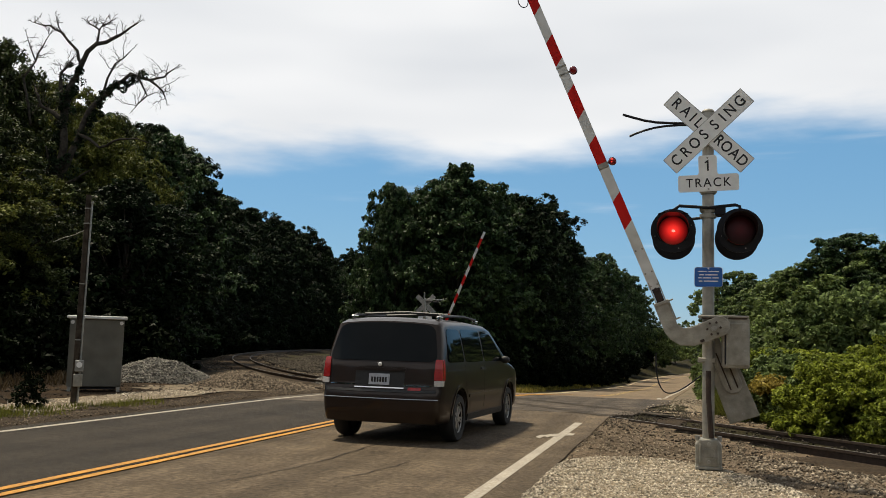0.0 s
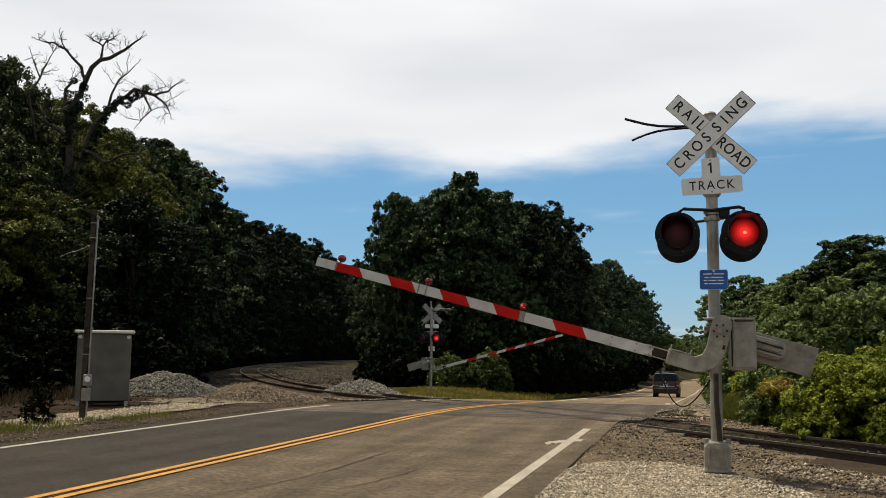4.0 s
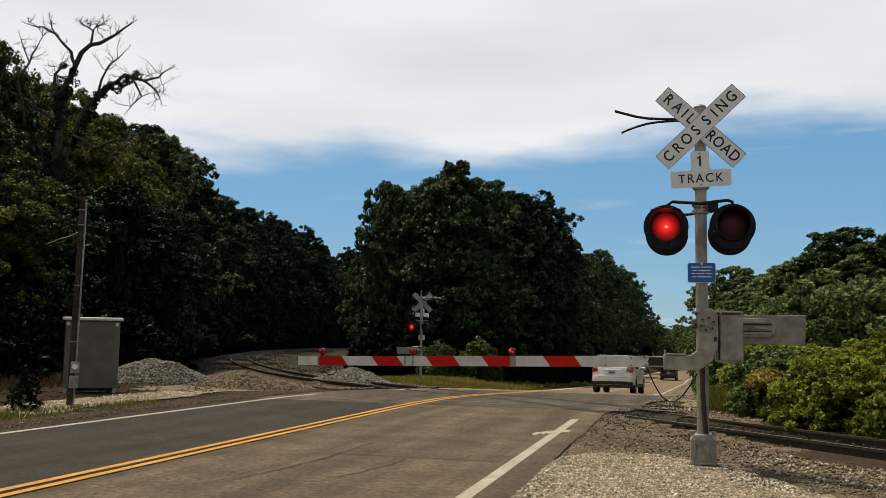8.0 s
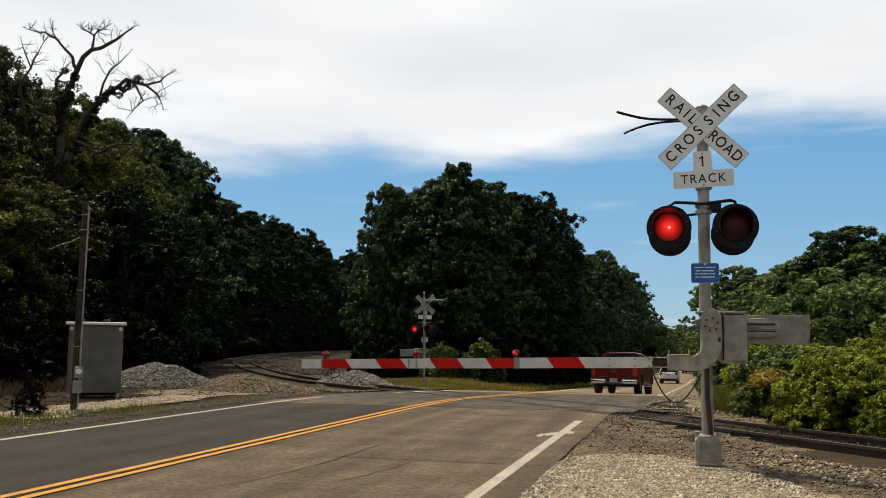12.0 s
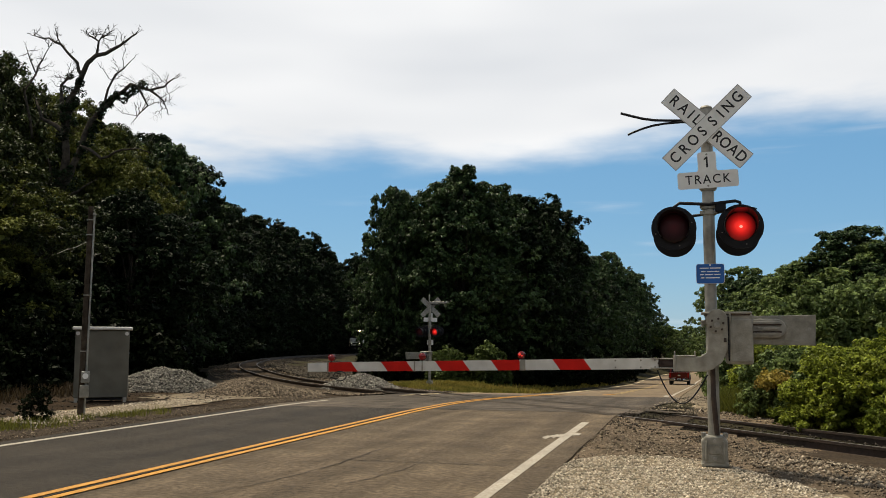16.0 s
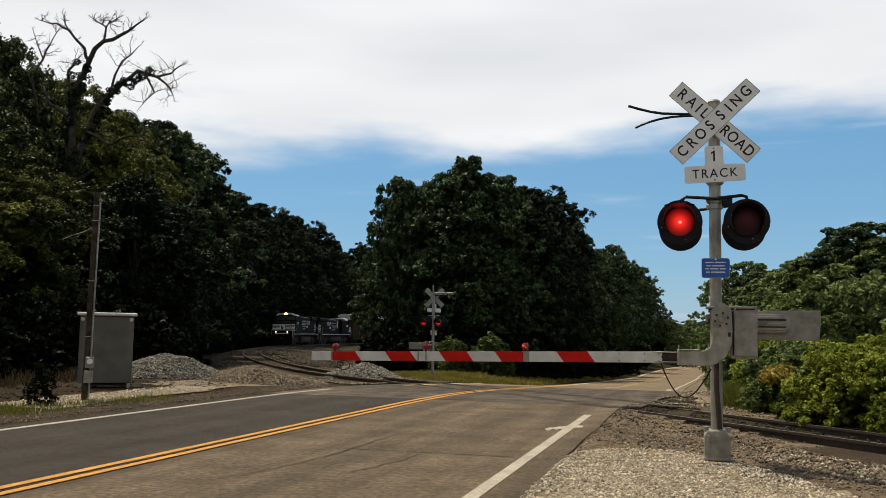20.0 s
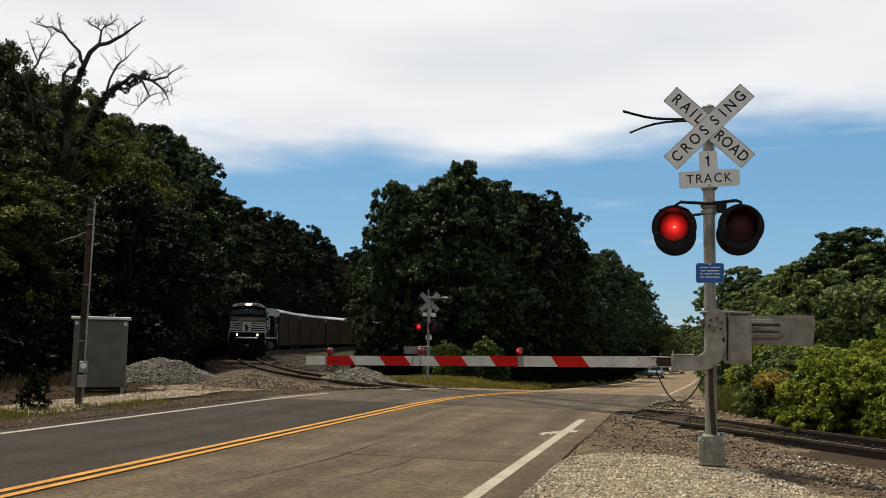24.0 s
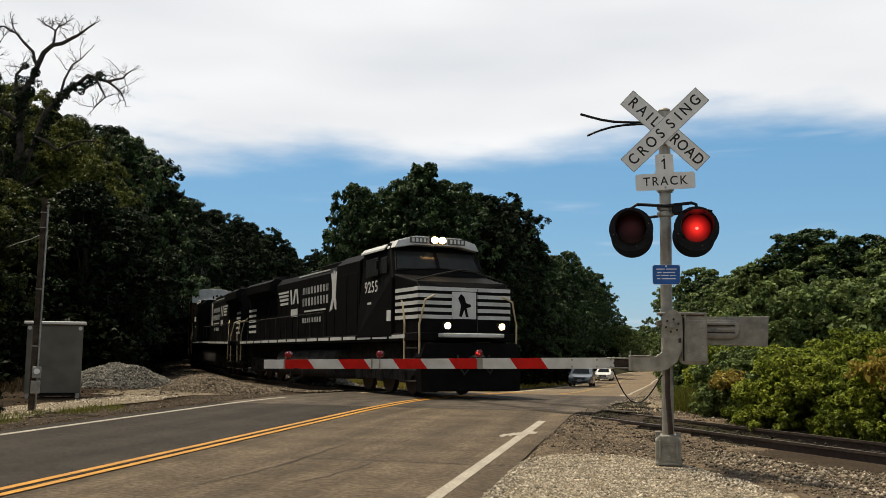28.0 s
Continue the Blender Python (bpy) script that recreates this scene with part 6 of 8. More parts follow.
        part("fender_flare", sh.side([(1.96 + 0.57 * math.cos(a), 0.42 + 0.57 * math.sin(a)) for a in np.linspace(0.1, 3.04, 12)] + [(1.96 + 0.50 * math.cos(a), 0.42 + 0.50 * math.sin(a)) for a in np.linspace(3.04, 0.1, 12)], 0.03, 0.02, (s,)), PAINT["red"], car)
        for y0 in (-0.22, 0.62):
            part("door_handle", sh.side(rect(y0, y0 + 0.2, 1.08, 1.12), 0.025, 0.0, (s,)), CHROME, car)
        for y0 in (-0.50, 0.41):
            part("door_seam", sh.side(rect(y0, y0 + 0.008, 0.5, 1.22), 0.003, 0.0, (s,)), PLASTIC, car)
        part("window_trim", sh.side(rect(-0.44, 1.7, 1.235, 1.255), 0.01, 0.0, (s,)), CHROME, car)
        part("headlamp", prism(B(), [(s * 0.62, 0.86), (s * 0.98, 0.86), (s * 0.96, 1.1), (s * 0.62, 1.08)], 2.6, 2.91, "xz", 0.02), HEADLAMP, car)
        b = prism(B(), [(s * 0.30, 0.44), (s * 0.97, 0.44), (s * 0.98, 0.635), (s * 0.36, 0.635)], -2.95, -2.82, "xz", 0.035, 3)
        for v in b.verts:
            v.co.y += 0.10 * (abs(v.co.x) / 0.98) ** 3
        part("rear_bumper", b, CHROME, car, "chrome bumper wing", smooth=True)
    part("bumper_centre", box(B(), 0.78, 0.14, 0.08, 0, -2.92, 0.47, 0.01), PLASTIC, car)
    pl = part("number_plate", box(B(), 0.32, 0.012, 0.16, 0, -2.93, 0.575), PLATE, car, "number plate with dark bars")
    b = B()
    for k in range(6):
        box(b, 0.028, 0.004, 0.075, -0.10 + 0.042 * k, -2.938, 0.57)
    part("plate_bars", b, M["sign_black"], pl)
    part("tow_hitch", box(B(), 0.08, 0.35, 0.08, 0, -2.85, 0.40, 0.01), PLASTIC, car)
    part("underbody", box(B(), 1.75, 5.3, 0.14, 0, 0, 0.47), PLASTIC, car)
    part("rear_axle", cyl(B(), 0.07, 1.5, 0, -1.67, 0.40, "x", 12), PLASTIC, car)
    for x in (-0.86, 0.86):
        for y in (-1.67, 1.96):
            make_wheel(car, x, y, 0.40, 0.28, 5)
    return car


def make_sedan(name, label, paint):
    car = thing(name, label, "car")
    o = [(2.28, 0.25), (2.33, 0.5), (2.25, 0.72), (1.1, 0.95), (0.35, 1.36), (0.0, 1.44), (-0.7, 1.43), (-1.55, 1.08), (-2.2, 1.0), (-2.3, 0.6), (-2.25, 0.28)]
    o += [(-1.75, 0.25)] + arch(-1.35, 0.31, 0.37)[::-1] + [(-0.92, 0.22), (0.95, 0.22)] + arch(1.4, 0.31, 0.37)[::-1] + [(1.82, 0.25)]
    sh = Shell(o, 1.82, 0.94, 0.24, 2.33, -2.3, 0.12, 0.05, 0.12)
    part("body", sh.mesh(0.06), PAINT[paint], car, smooth=True)
    part("windscreen", sh.end([(-0.66, 0.98), (0.66, 0.98), (0.54, 1.35), (-0.54, 1.35)], rear=False), GLASS, car, "dark windscreen")
    for s in (1, -1):
        part("side_window", sh.side([(-1.3, 0.99), (0.85, 0.97), (0.28, 1.34), (-0.7, 1.36)], sides=(s,)), GLASS, car)
        part("headlamp", prism(B(), [(s * 0.50, 0.58), (s * 0.82, 0.60), (s * 0.82, 0.74), (s * 0.50, 0.70)], 2.05, 2.245, "xz", 0.02), HEADLAMP, car, "clear headlamp")
        part("mirror", box(B(), 0.18, 0.1, 0.12, s * 0.95, 0.7, 1.0, 0.03), PAINT[paint], car)
    part("grille", sh.end(rect(-0.42, 0.42, 0.48, 0.68), rear=False), PLASTIC, car, "dark grille")
    part("lower_intake", sh.end(rect(-0.6, 0.6, 0.28, 0.40), rear=False), PLASTIC, car)
    plate_bars(car, sh, 0.45, False)
    for x in (-0.78, 0.78):
        for y in (-1.35, 1.4):
            make_wheel(car, x, y, 0.32, 0.21, 6)
    return car


van = make_van()
suv = make_suv("suv", "white compact SUV with tinted windows and black sills", "white")
pickup = make_pickup()
sedan_a = make_sedan("sedan", "blue-grey sedan waiting beyond the crossing", "grey")
sedan_b = make_sedan("sedan", "white sedan behind another car on the far road", "white")

# ---- train ----
LOCO = mat("loco_black_paint", (0.0035, 0.0035, 0.004), 0.6, 0, (0.007, 0.0065, 0.006), 3, 0.05, 40, spec=0.05)
LOCO_GREY = mat("loco_underframe_grime", (0.050, 0.045, 0.040), 0.85, 0, (0.016, 0.014, 0.013), 4, 0.1, 40, spec=0.15)
WHITE = mat("locomotive_white", (0.62, 0.62, 0.60), 0.5, 0, (0.48, 0.48, 0.46), 3)
TAN = mat("handrail_tan", (0.50, 0.40, 0.24), 0.5, 0, (0.38, 0.29, 0.17), 8)
LOCO_GLASS = mat("cab_glass", (0.02, 0.022, 0.022), 0.15, 0, (0.03, 0.033, 0.033), 2, spec=0.2)
HEADLIGHT = mat("headlight_lit", (0.9, 0.75, 0.45), 0.3, emit=(1.0, 0.62, 0.24), power=14.0)
DITCH = mat("ditch_light_lit", (0.9, 0.85, 0.7), 0.3, emit=(1.0, 0.74, 0.40), power=5.0)
NUMBER = mat("number_board", (0.02, 0.02, 0.02), 0.4, emit=(1, 0.95, 0.8), power=0.02)
CAR_SIDE = mat("wagon_side_brown", (0.042, 0.027, 0.016), 0.9, 0, (0.026, 0.017, 0.010), 1.2, 0.15, 12, big=0.3, spec=0.05)
CAR_ROOF = mat("wagon_roof_silver", (0.55, 0.55, 0.53), 0.5, 0.2, (0.42, 0.42, 0.40), 1.5, 0.1, 12, big=0.2)


def make_bogie(thing_, y, axles, spread, r=0.5):
    fr = B()
    for s in (1, -1):
        prism(fr, [(y - spread - 0.6, 0.62), (y - spread - 0.45, 0.40), (y + spread + 0.45, 0.40), (y + spread + 0.6, 0.62), (y + spread + 0.3, 0.92), (y - spread - 0.3, 0.92)], s * 1.0 - 0.06, s * 1.0 + 0.06, "yz", 0.02)
        for k in range(axles):
            yy = y - spread + 2 * spread * k / (axles - 1)
            box(fr, 0.16, 0.42, 0.36, s * 1.06, yy, 0.52, 0.03)
            cyl(fr, 0.09, 0.3, s * 1.08, yy + spread / (axles - 1), 0.70, "z", 10)
    bg = part("bogie", fr, LOCO_GREY, thing_, "dusty grey bogie frame")
    for k in range(axles):
        yy = y - spread + 2 * spread * k / (axles - 1)
        ax = B()
        cyl(ax, 0.09, 1.5, 0, yy, r, "x", 12)
        for s in (1, -1):
            cyl(ax, r, 0.12, s * 0.755, yy, r, "x", 28)
            cyl(ax, r + 0.028, 0.03, s * 0.70, yy, r + 0.0, "x", 28)
        part("wheelset", ax, M["rail"], bg, smooth=True)
    return bg


def make_loco(label, lead):
    L = thing("locomotive", label, "locomotive", group="train")
    # underframe
    b = B()
    box(b, 2.95, 21.0, 0.22, 0, 0, 1.58, 0.02)
    part("deck", b, LOCO, L, "black deck and walkways")
    b = B()
    box(b, 1.6, 20.2, 0.5, 0, 0, 1.2)
    part("underframe", b, LOCO_GREY, L)
    for s in (1, -1):
        for k in range(15):
            part("sill_stripe", box(B(), 0.012, 1.12, 0.10, s * 1.482, -9.1 + 1.3 * k, 1.60), WHITE, L, "white sill dash")
    b = prism(B(), rounded(2.7, 0.95, 0.28, 4, 0, 0.78), -3.6, 3.4, "xz", 0.03)
    part("fuel_tank", b, LOCO_GREY, L, "grey fuel tank", smooth=True)
    make_bogie(L, 6.9, 3, 1.75); make_bogie(L, -6.9, 3, 1.75)
    # long hood
    b = B()
    prism(b, [(-0.95, 1.6), (0.95, 1.6), (0.95, 4.05), (0.72, 4.35), (-0.72, 4.35), (-0.95, 4.05)], -10.2, 3.7, "xz", 0.02)
    part("long_hood", b, LOCO, L, "long black engine hood")
    b = B()
    prism(b, [(-0.94, 3.6), (-1.22, 3.85), (-1.22, 4.25), (-1.0, 4.42), (1.0, 4.42), (1.22, 4.25), (1.22, 3.85), (0.94, 3.6)], -10.0, -5.6, "xz", 0.02)
    part("radiator_housing", b, LOCO, L, "overhanging radiator housing")
    b = B()
    prism(b, [(-1.42, 1.6), (1.42, 1.6), (1.42, 4.1), (1.1, 4.42), (-1.1, 4.42), (-1.42, 4.1)], 3.7, 5.9, "xz", 0.02)
    part("equipment_cabinet", b, LOCO, L, "full-width black cabinet behind the cab")
    for s in (1, -1):
        for k in range(14):
            part("hood_door", box(B(), 0.02, 0.78, 1.7, s * 0.955, -9.4 + 0.86 * k, 2.5, 0.006), LOCO, L)
        for k in range(2):
            part("cabinet_door", box(B(), 0.02, 0.9, 2.0, s * 1.425, 4.3 + 1.02 * k, 2.7, 0.006), LOCO, L)
    for y in (-8.6, -6.6):
        part("radiator_fan", cyl(B(), 0.8, 0.1, 0, y, 4.55, "z", 24), LOCO_GREY, L)
    part("exhaust_stack", box(B(), 0.7, 1.2, 0.25, 0, -2.2, 4.42, 0.03), LOCO_GREY, L)
    part("dynamic_brake_cover", box(B(), 1.5, 2.4, 0.22, 0, 1.2, 4.4, 0.03), LOCO, L)
    # cab
    b = B()
    prism(b, [(5.9, 1.6), (8.75, 1.6), (8.75, 3.25), (8.25, 4.30), (8.1, 4.50), (5.9, 4.50)], -1.5, 1.5, "yz", 0.03)
    for v in b.verts:
        if v.co.z > 4.0:
            v.co.x *= 1 - 0.30 * (v.co.z - 4.0)
    part("cab", b, LOCO, L, "black wide cab")
    b = B()
    prism(b, [(-1.34, 4.30), (-1.22, 4.55), (-0.72, 4.72), (0.72, 4.72), (1.22, 4.55), (1.34, 4.30), (1.22, 4.30), (0.70, 4.42), (-0.70, 4.42), (-1.22, 4.30)], 7.9, 8.52, "xz", 0.02)
    if not lead:
        prism(b, [(-1.40, 4.28), (-1.22, 4.52), (-0.8, 4.62), (0.8, 4.62), (1.22, 4.52), (1.40, 4.28)], 5.95, 7.9, "xz", 0.02)
    part("cab_visor", b, WHITE, L, "white visor over the windscreen")
    if lead:
        part("cab_roof", prism(B(), [(-1.40, 4.28), (-1.22, 4.50), (-0.8, 4.60), (0.8, 4.60), (1.22, 4.50), (1.40, 4.28)], 5.95, 7.89, "xz", 0.02), LOCO, L)
        for s in (1, -1):
            part("roof_edge", prism(B(), [(s * 1.405, 4.27), (s * 1.405, 4.33), (s * 1.30, 4.47), (s * 1.29, 4.42)], 5.95, 7.89, "xz"), WHITE, L, "white roof edge")
    part("hood_top_edge", box(B(), 0.03, 3.9, 0.05, 0.86, -0.6, 4.24), WHITE, L)
    part("hood_top_edge", box(B(), 0.03, 3.9, 0.05, -0.86, -0.6, 4.24), WHITE, L)
    part("headlight_box", box(B(), 0.52, 0.12, 0.24, 0, 8.52, 4.60, 0.02), LOCO, L)
    for x in (-0.12, 0.12):
        part("headlight", cyl(B(), 0.115, 0.05, x, 8.59, 4.60, "y", 18), HEADLIGHT, L, "lit headlight")
    for s in (1, -1):
        nb = part("number_board", box(B(), 0.55, 0.05, 0.20, s * 0.60, 8.53, 4.58, 0.01, m=None), NUMBER, L, "number board with pale bars")
        b = B()
        for k in range(4):
            box(b, 0.07, 0.012, 0.13, s * 0.60 - 0.18 + 0.12 * k, 8.56, 4.58)
        part("number_bars", b, WHITE, nb)
    # windscreen band
    for s in (1, -1):
        b = prism(B(), [(s * 0.06, 3.66), (s * 1.30, 3.56), (s * 1.20, 4.20), (s * 0.06, 4.20)], -0.02, 0.012, "xz")
        for v in b.verts:
            v.co.y += 8.75 - 0.476 * (v.co.z - 3.25)
        part("windscreen", b, LOCO_GLASS, L, "grey reflecting windscreen")
        part("side_window", box(B(), 0.03, 1.0, 0.62, s * 1.47, 7.1, 3.72, 0.01), LOCO_GLASS, L)
        part("side_window", box(B(), 0.03, 0.5, 0.55, s * 1.47, 8.05, 3.72, 0.01), LOCO_GLASS, L)
        part("cab_mirror", box(B(), 0.05, 0.1, 0.3, s * 1.58, 7.8, 3.75, 0.01), LOCO, L)
    # nose
    b = B()
    prism(b, [(8.7, 1.6), (10.35, 1.6), (10.35, 3.22), (10.15, 3.42), (8.7, 3.72)], -1.42, 1.42, "yz", 0.04)
    for v in b.verts:
        if v.co.z > 3.1:
            v.co.z -= 0.24 * abs(v.co.x) ** 1.2
        if v.co.y > 9.5:
            v.co.x *= 0.96
    part("nose", b, LOCO, L, "black short nose")
    for s in (1, -1):
        part("nose_edge", tube(B(), [(s * 0.02, 10.17, 3.44), (s * 0.72, 10.17, 3.27), (s * 1.36, 10.17, 3.09)], 0.022, 6), LOCO_GREY, L, "pale edge of the nose top")
        part("windscreen_frame", tube(B(), [(s * 0.04, 8.58, 3.64), (s * 1.34, 8.64, 3.52), (s * 1.24, 8.30, 4.20)], 0.02, 6), LOCO_GREY, L)
    # white stripes and emblem panel
    for k in range(5):
        z = 2.86 - 0.187 * k
        w = 0.10
        for x0, x1 in ((-1.365, -0.34), (0.42, 1.365)):
            part("nose_stripe", box(B(), x1 - x0, 0.012, w, (x0 + x1) / 2, 10.358, z), WHITE, L, "white nose stripe")
        if k == 0:
            part("nose_stripe", box(B(), 0.8, 0.012, w, 0.03, 10.358, z), WHITE, L)
        for s in (1, -1):
            b = prism(B(), [(8.85, z - w / 2), (10.33, z - w / 2), (10.33, z + w / 2), (8.85, z + w / 2)], s * 1.395, s * 1.437, "yz")
            for v in b.verts:
                if v.co.y > 9.5:
                    v.co.x *= 0.965
            part("side_stripe", b, WHITE, L)
    part("emblem_panel", box(B(), 0.72, 0.012, 0.72, 0.05, 10.359, 2.43), WHITE, L, "white panel with a plain dark shape")
    b = prism(B(), [(-0.08, 2.12), (0.0, 2.12), (0.04, 2.32), (0.13, 2.12), (0.2, 2.14), (0.15, 2.42), (0.23, 2.62), (0.15, 2.74), (0.05, 2.66), (0.0, 2.5), (-0.14, 2.46), (-0.16, 2.40), (-0.02, 2.36)], 10.366, 10.372, "xz")
    part("emblem", b, LOCO, L, "plain dark emblem")
    part("nose_door", box(B(), 0.02, 0.012, 1.2, -0.36, 10.36, 2.3), LOCO_GREY, L)
    # pilot
    b = prism(B(), [(-1.45, 0.16), (1.45, 0.16), (1.48, 1.05), (1.35, 1.42), (-1.35, 1.42), (-1.48, 1.05)], 10.35, 10.75, "xz", 0.02)
    for v in b.verts:
        if v.co.z < 0.9:
            v.co.y += 0.25 * (1 - abs(v.co.x) / 1.5)
    part("snowplow", b, LOCO, L, "black snowplow pilot")
    part("anticlimber", box(B(), 1.75, 0.5, 0.11, 0, 10.68, 1.62, 0.02), WHITE, L, "worn white anticlimber")
    part("coupler", box(box(B(), 0.2, 0.5, 0.25, 0, 10.95, 0.95, 0.03), 0.34, 0.25, 0.32, 0, 11.1, 0.95, 0.05), LOCO_GREY, L, "coupler head")
    part("rear_coupler", box(B(), 0.25, 0.6, 0.28, 0, -10.9, 0.95, 0.03), LOCO_GREY, L)
    part("air_hose", tube(B(), [(0.45, 10.8, 1.1), (0.5, 10.95, 0.85), (0.35, 11.0, 0.6), (0.2, 10.95, 0.75)], 0.03, 6), M["rubber"], L)
    part("air_hose", tube(B(), [(-0.45, 10.8, 1.1), (-0.55, 10.95, 0.85), (-0.4, 11.0, 0.62), (-0.3, 10.95, 0.8)], 0.03, 6), M["rubber"], L)
    for s in (1, -1):
        part("ditch_light", cyl(B(), 0.085, 0.08, s * 0.80, 10.90, 1.86, "y", 18), DITCH, L, "lit ditch light")
        part("ditch_light_housing", cyl(B(), 0.10, 0.14, s * 0.80, 10.83, 1.86, "y", 18), LOCO, L)
        for yb, ye in ((10.55, 9.6), (-10.45, -9.6)):
            b = B()
            tube(b, [(s * 1.42, yb, 0.75), (s * 1.45, yb, 1.9), (s * 1.30, yb + (0.05 if yb > 0 else -0.05), 2.55), (s * 1.0, yb, 2.68)], 0.028, 6)
            part("step_handrail", b, TAN, L, "tan step handrail")
            b = tube(B(), [(s * 1.46, ye, 0.8), (s * 1.46, ye, 1.95), (s * 1.40, ye - (0.3 if yb > 0 else -0.3), 2.55), (s * 1.34, ye - (0.7 if yb > 0 else -0.7), 2.68)], 0.028, 6)
            part("step_handrail", b, TAN, L, "tan step handrail")
            for k in range(4):
                part("step", box(B(), 0.34, 0.75, 0.035, s * 1.30, (yb + ye) / 2, 0.42 + 0.29 * k), LOCO_GREY, L)
            part("step_side", box(B(), 0.03, 0.85, 1.2, s * 1.12, (yb + ye) / 2, 0.9), LOCO, L)
        b = tube(B(), [(s * 1.42, 2.5 - 12.6 * k / 20, 2.52) for k in range(21)], 0.02, 5)
        part("walkway_rail", b, LOCO_GREY, L, "walkway handrail")
        for k in range(9):
            part("rail_post", cyl(B(), 0.018, 0.95, s * 1.42, 2.4 - 1.55 * k, 2.06, "z", 6), LOCO_GREY, L)
        # rear hood stripes
        for k in range(5):
            part("rear_stripe", box(B(), 0.012, 1.3, 0.11, s * 0.974, -9.5, 3.05 - 0.24 * k), WHITE, L, "white stripe at the rear of the hood")
        # side panel: plain bars in place of the operator's lettering
        for k in range(4):
            part("lettering_bar", box(B(), 0.012, 1.5 - 0.12 * k, 0.10, s * 0.974, -4.35 + 0.05 * k, 3.62 - 0.17 * k), WHITE, L)
        for y0, sl in ((-3.2, 0.10), (-2.75, -0.10), (-2.35, 0.10)):
            part("lettering_bar", prism(B(), [(y0 - 0.10 + sl, 3.05), (y0 + 0.08 + sl, 3.05), (y0 + 0.10 - sl, 3.68), (y0 - 0.08 - sl, 3.68)], s * 0.966, s * 0.980, "yz"), WHITE, L)
        for z, h_, n_, st in ((3.50, 0.30, 9, 0.36), (3.05, 0.30, 9, 0.36), (2.36, 0.18, 8, 0.30)):
            for k in range(n_):
                for dy in (0.0, 0.13):
                    part("lettering_bar", box(B(), 0.012, 0.042, h_, s * 0.974, -1.58 + st * k + dy * st / 0.36, z), WHITE, L)
        part("lettering_bar", box(B(), 0.012, 2.6, 0.06, s * 0.974, -0.1, 2.70), WHITE, L)
        part("lettering_bar", box(B(), 0.012, 0.9, 0.30, s * 0.974, -2.75, 2.70), WHITE, L)
        part("side_emblem", prism(B(), [(1.66, 2.58), (1.95, 2.66), (2.1, 2.95), (2.25, 2.66), (2.5, 2.58), (2.30, 3.05), (2.34, 3.45), (2.42, 4.05), (2.28, 4.05), (2.24, 3.85), (2.18, 4.10), (2.06, 4.10), (1.98, 3.85), (1.90, 4.05), (1.78, 4.0), (1.92, 3.45), (1.92, 3.05)], s * 0.966, s * 0.982, "yz"), WHITE, L)
        text = text_part("9255", 0.46, WHITE, L, pose(s * 1.512, 7.15, 3.06, 90, 0, 90 * s), "road_number", 1.1, 1.1) if lead else part("road_number_bars", box(B(), 0.012, 1.0, 0.3, s * 1.506, 7.1, 3.1), WHITE, L)
        part("cab_marking", box(B(), 0.012, 0.30, 0.30, s * 1.506, 8.55, 2.19), WHITE, L)
        part("deck_end_marking", box(B(), 0.012, 0.3, 0.06, s * 1.506, 7.0, 2.6), WHITE, L)
    for x in (-0.25, 0.0, 0.22):
        part("horn", cyl(B(), 0.09, 0.5, x, 6.6, 4.85, "y", 10, 0.03), LOCO_GREY, L)
    part("grab_iron", tube(B(), [(-0.5, 4.6, 4.45), (-0.5, 4.6, 4.62), (-0.5, 2.9, 4.62), (-0.5, 2.9, 4.45)], 0.02, 6), WHITE, L)
    for c in list(L.children) + [g for c in L.children for g in c.children]:        # low roofline
        if c.matrix_basis == Matrix():
            for v in c.data.vertices:
                if v.co.z > 3.3:
                    v.co.z = 3.3 + (v.co.z - 3.3) * 0.84
    return L


def make_wagon():
    W = thing("freight_wagon", "tall dark brown boxcar with a pale metal roof", "freight wagon", group="train")
    b = B()
    box(b, 2.95, 18.3, 4.0, 0, 0, 2.875, 0.03)
    part("body", b, CAR_SIDE, W, "dark brown ribbed sides")
    arc = [(1.50 * math.cos(a), 4.86 + 0.50 * math.sin(a) ** 0.8) for a in np.linspace(0.0, math.pi, 17)]
    part("roof", prism(B(), arc, -9.25, 9.25, "xz", 0.01), CAR_ROOF, W, "pale rounded metal roof", smooth=True)
    for e in (1, -1):
        for s in (1, -1):
            half_ = [(s * 0.05, 4.35), (s * 1.44, 4.35)] + [(s * 1.44 * math.cos(a), 4.86 + 0.46 * math.sin(a) ** 0.8) for a in np.linspace(0.0, 1.53, 9)]
            part("end_panel", prism(B(), half_, e * 9.25, e * 9.275, "xz"), WHITE, W, "white upper end panel")
    for s in (1, -1):
        for k in range(8):
            part("side_post", box(B(), 0.03, 0.10, 3.6, s * 1.485, -8.9 + 2.543 * k, 2.98, 0.01), CAR_SIDE, W)
        part("side_band", box(B(), 0.02, 18.3, 0.10, s * 1.485, 0, 4.1), CAR_SIDE, W)
        part("door", box(B(), 0.05, 3.0, 3.5, s * 1.515, 0.0, 2.90, 0.02), CAR_SIDE, W, "sliding door")
        part("side_sill", box(B(), 0.10, 18.3, 0.50, s * 1.47, 0, 0.86, 0.01), CAR_SIDE, W)
    part("underframe", box(B(), 0.9, 18.2, 0.35, 0, 0, 0.95), LOCO_GREY, W)
    part("coupler", box(B(), 0.25, 19.2, 0.25, 0, 0, 0.9), LOCO_GREY, W)
    make_bogie(W, 6.6, 2, 0.9, 0.42); make_bogie(W, -6.6, 2, 0.9, 0.42)
    return W


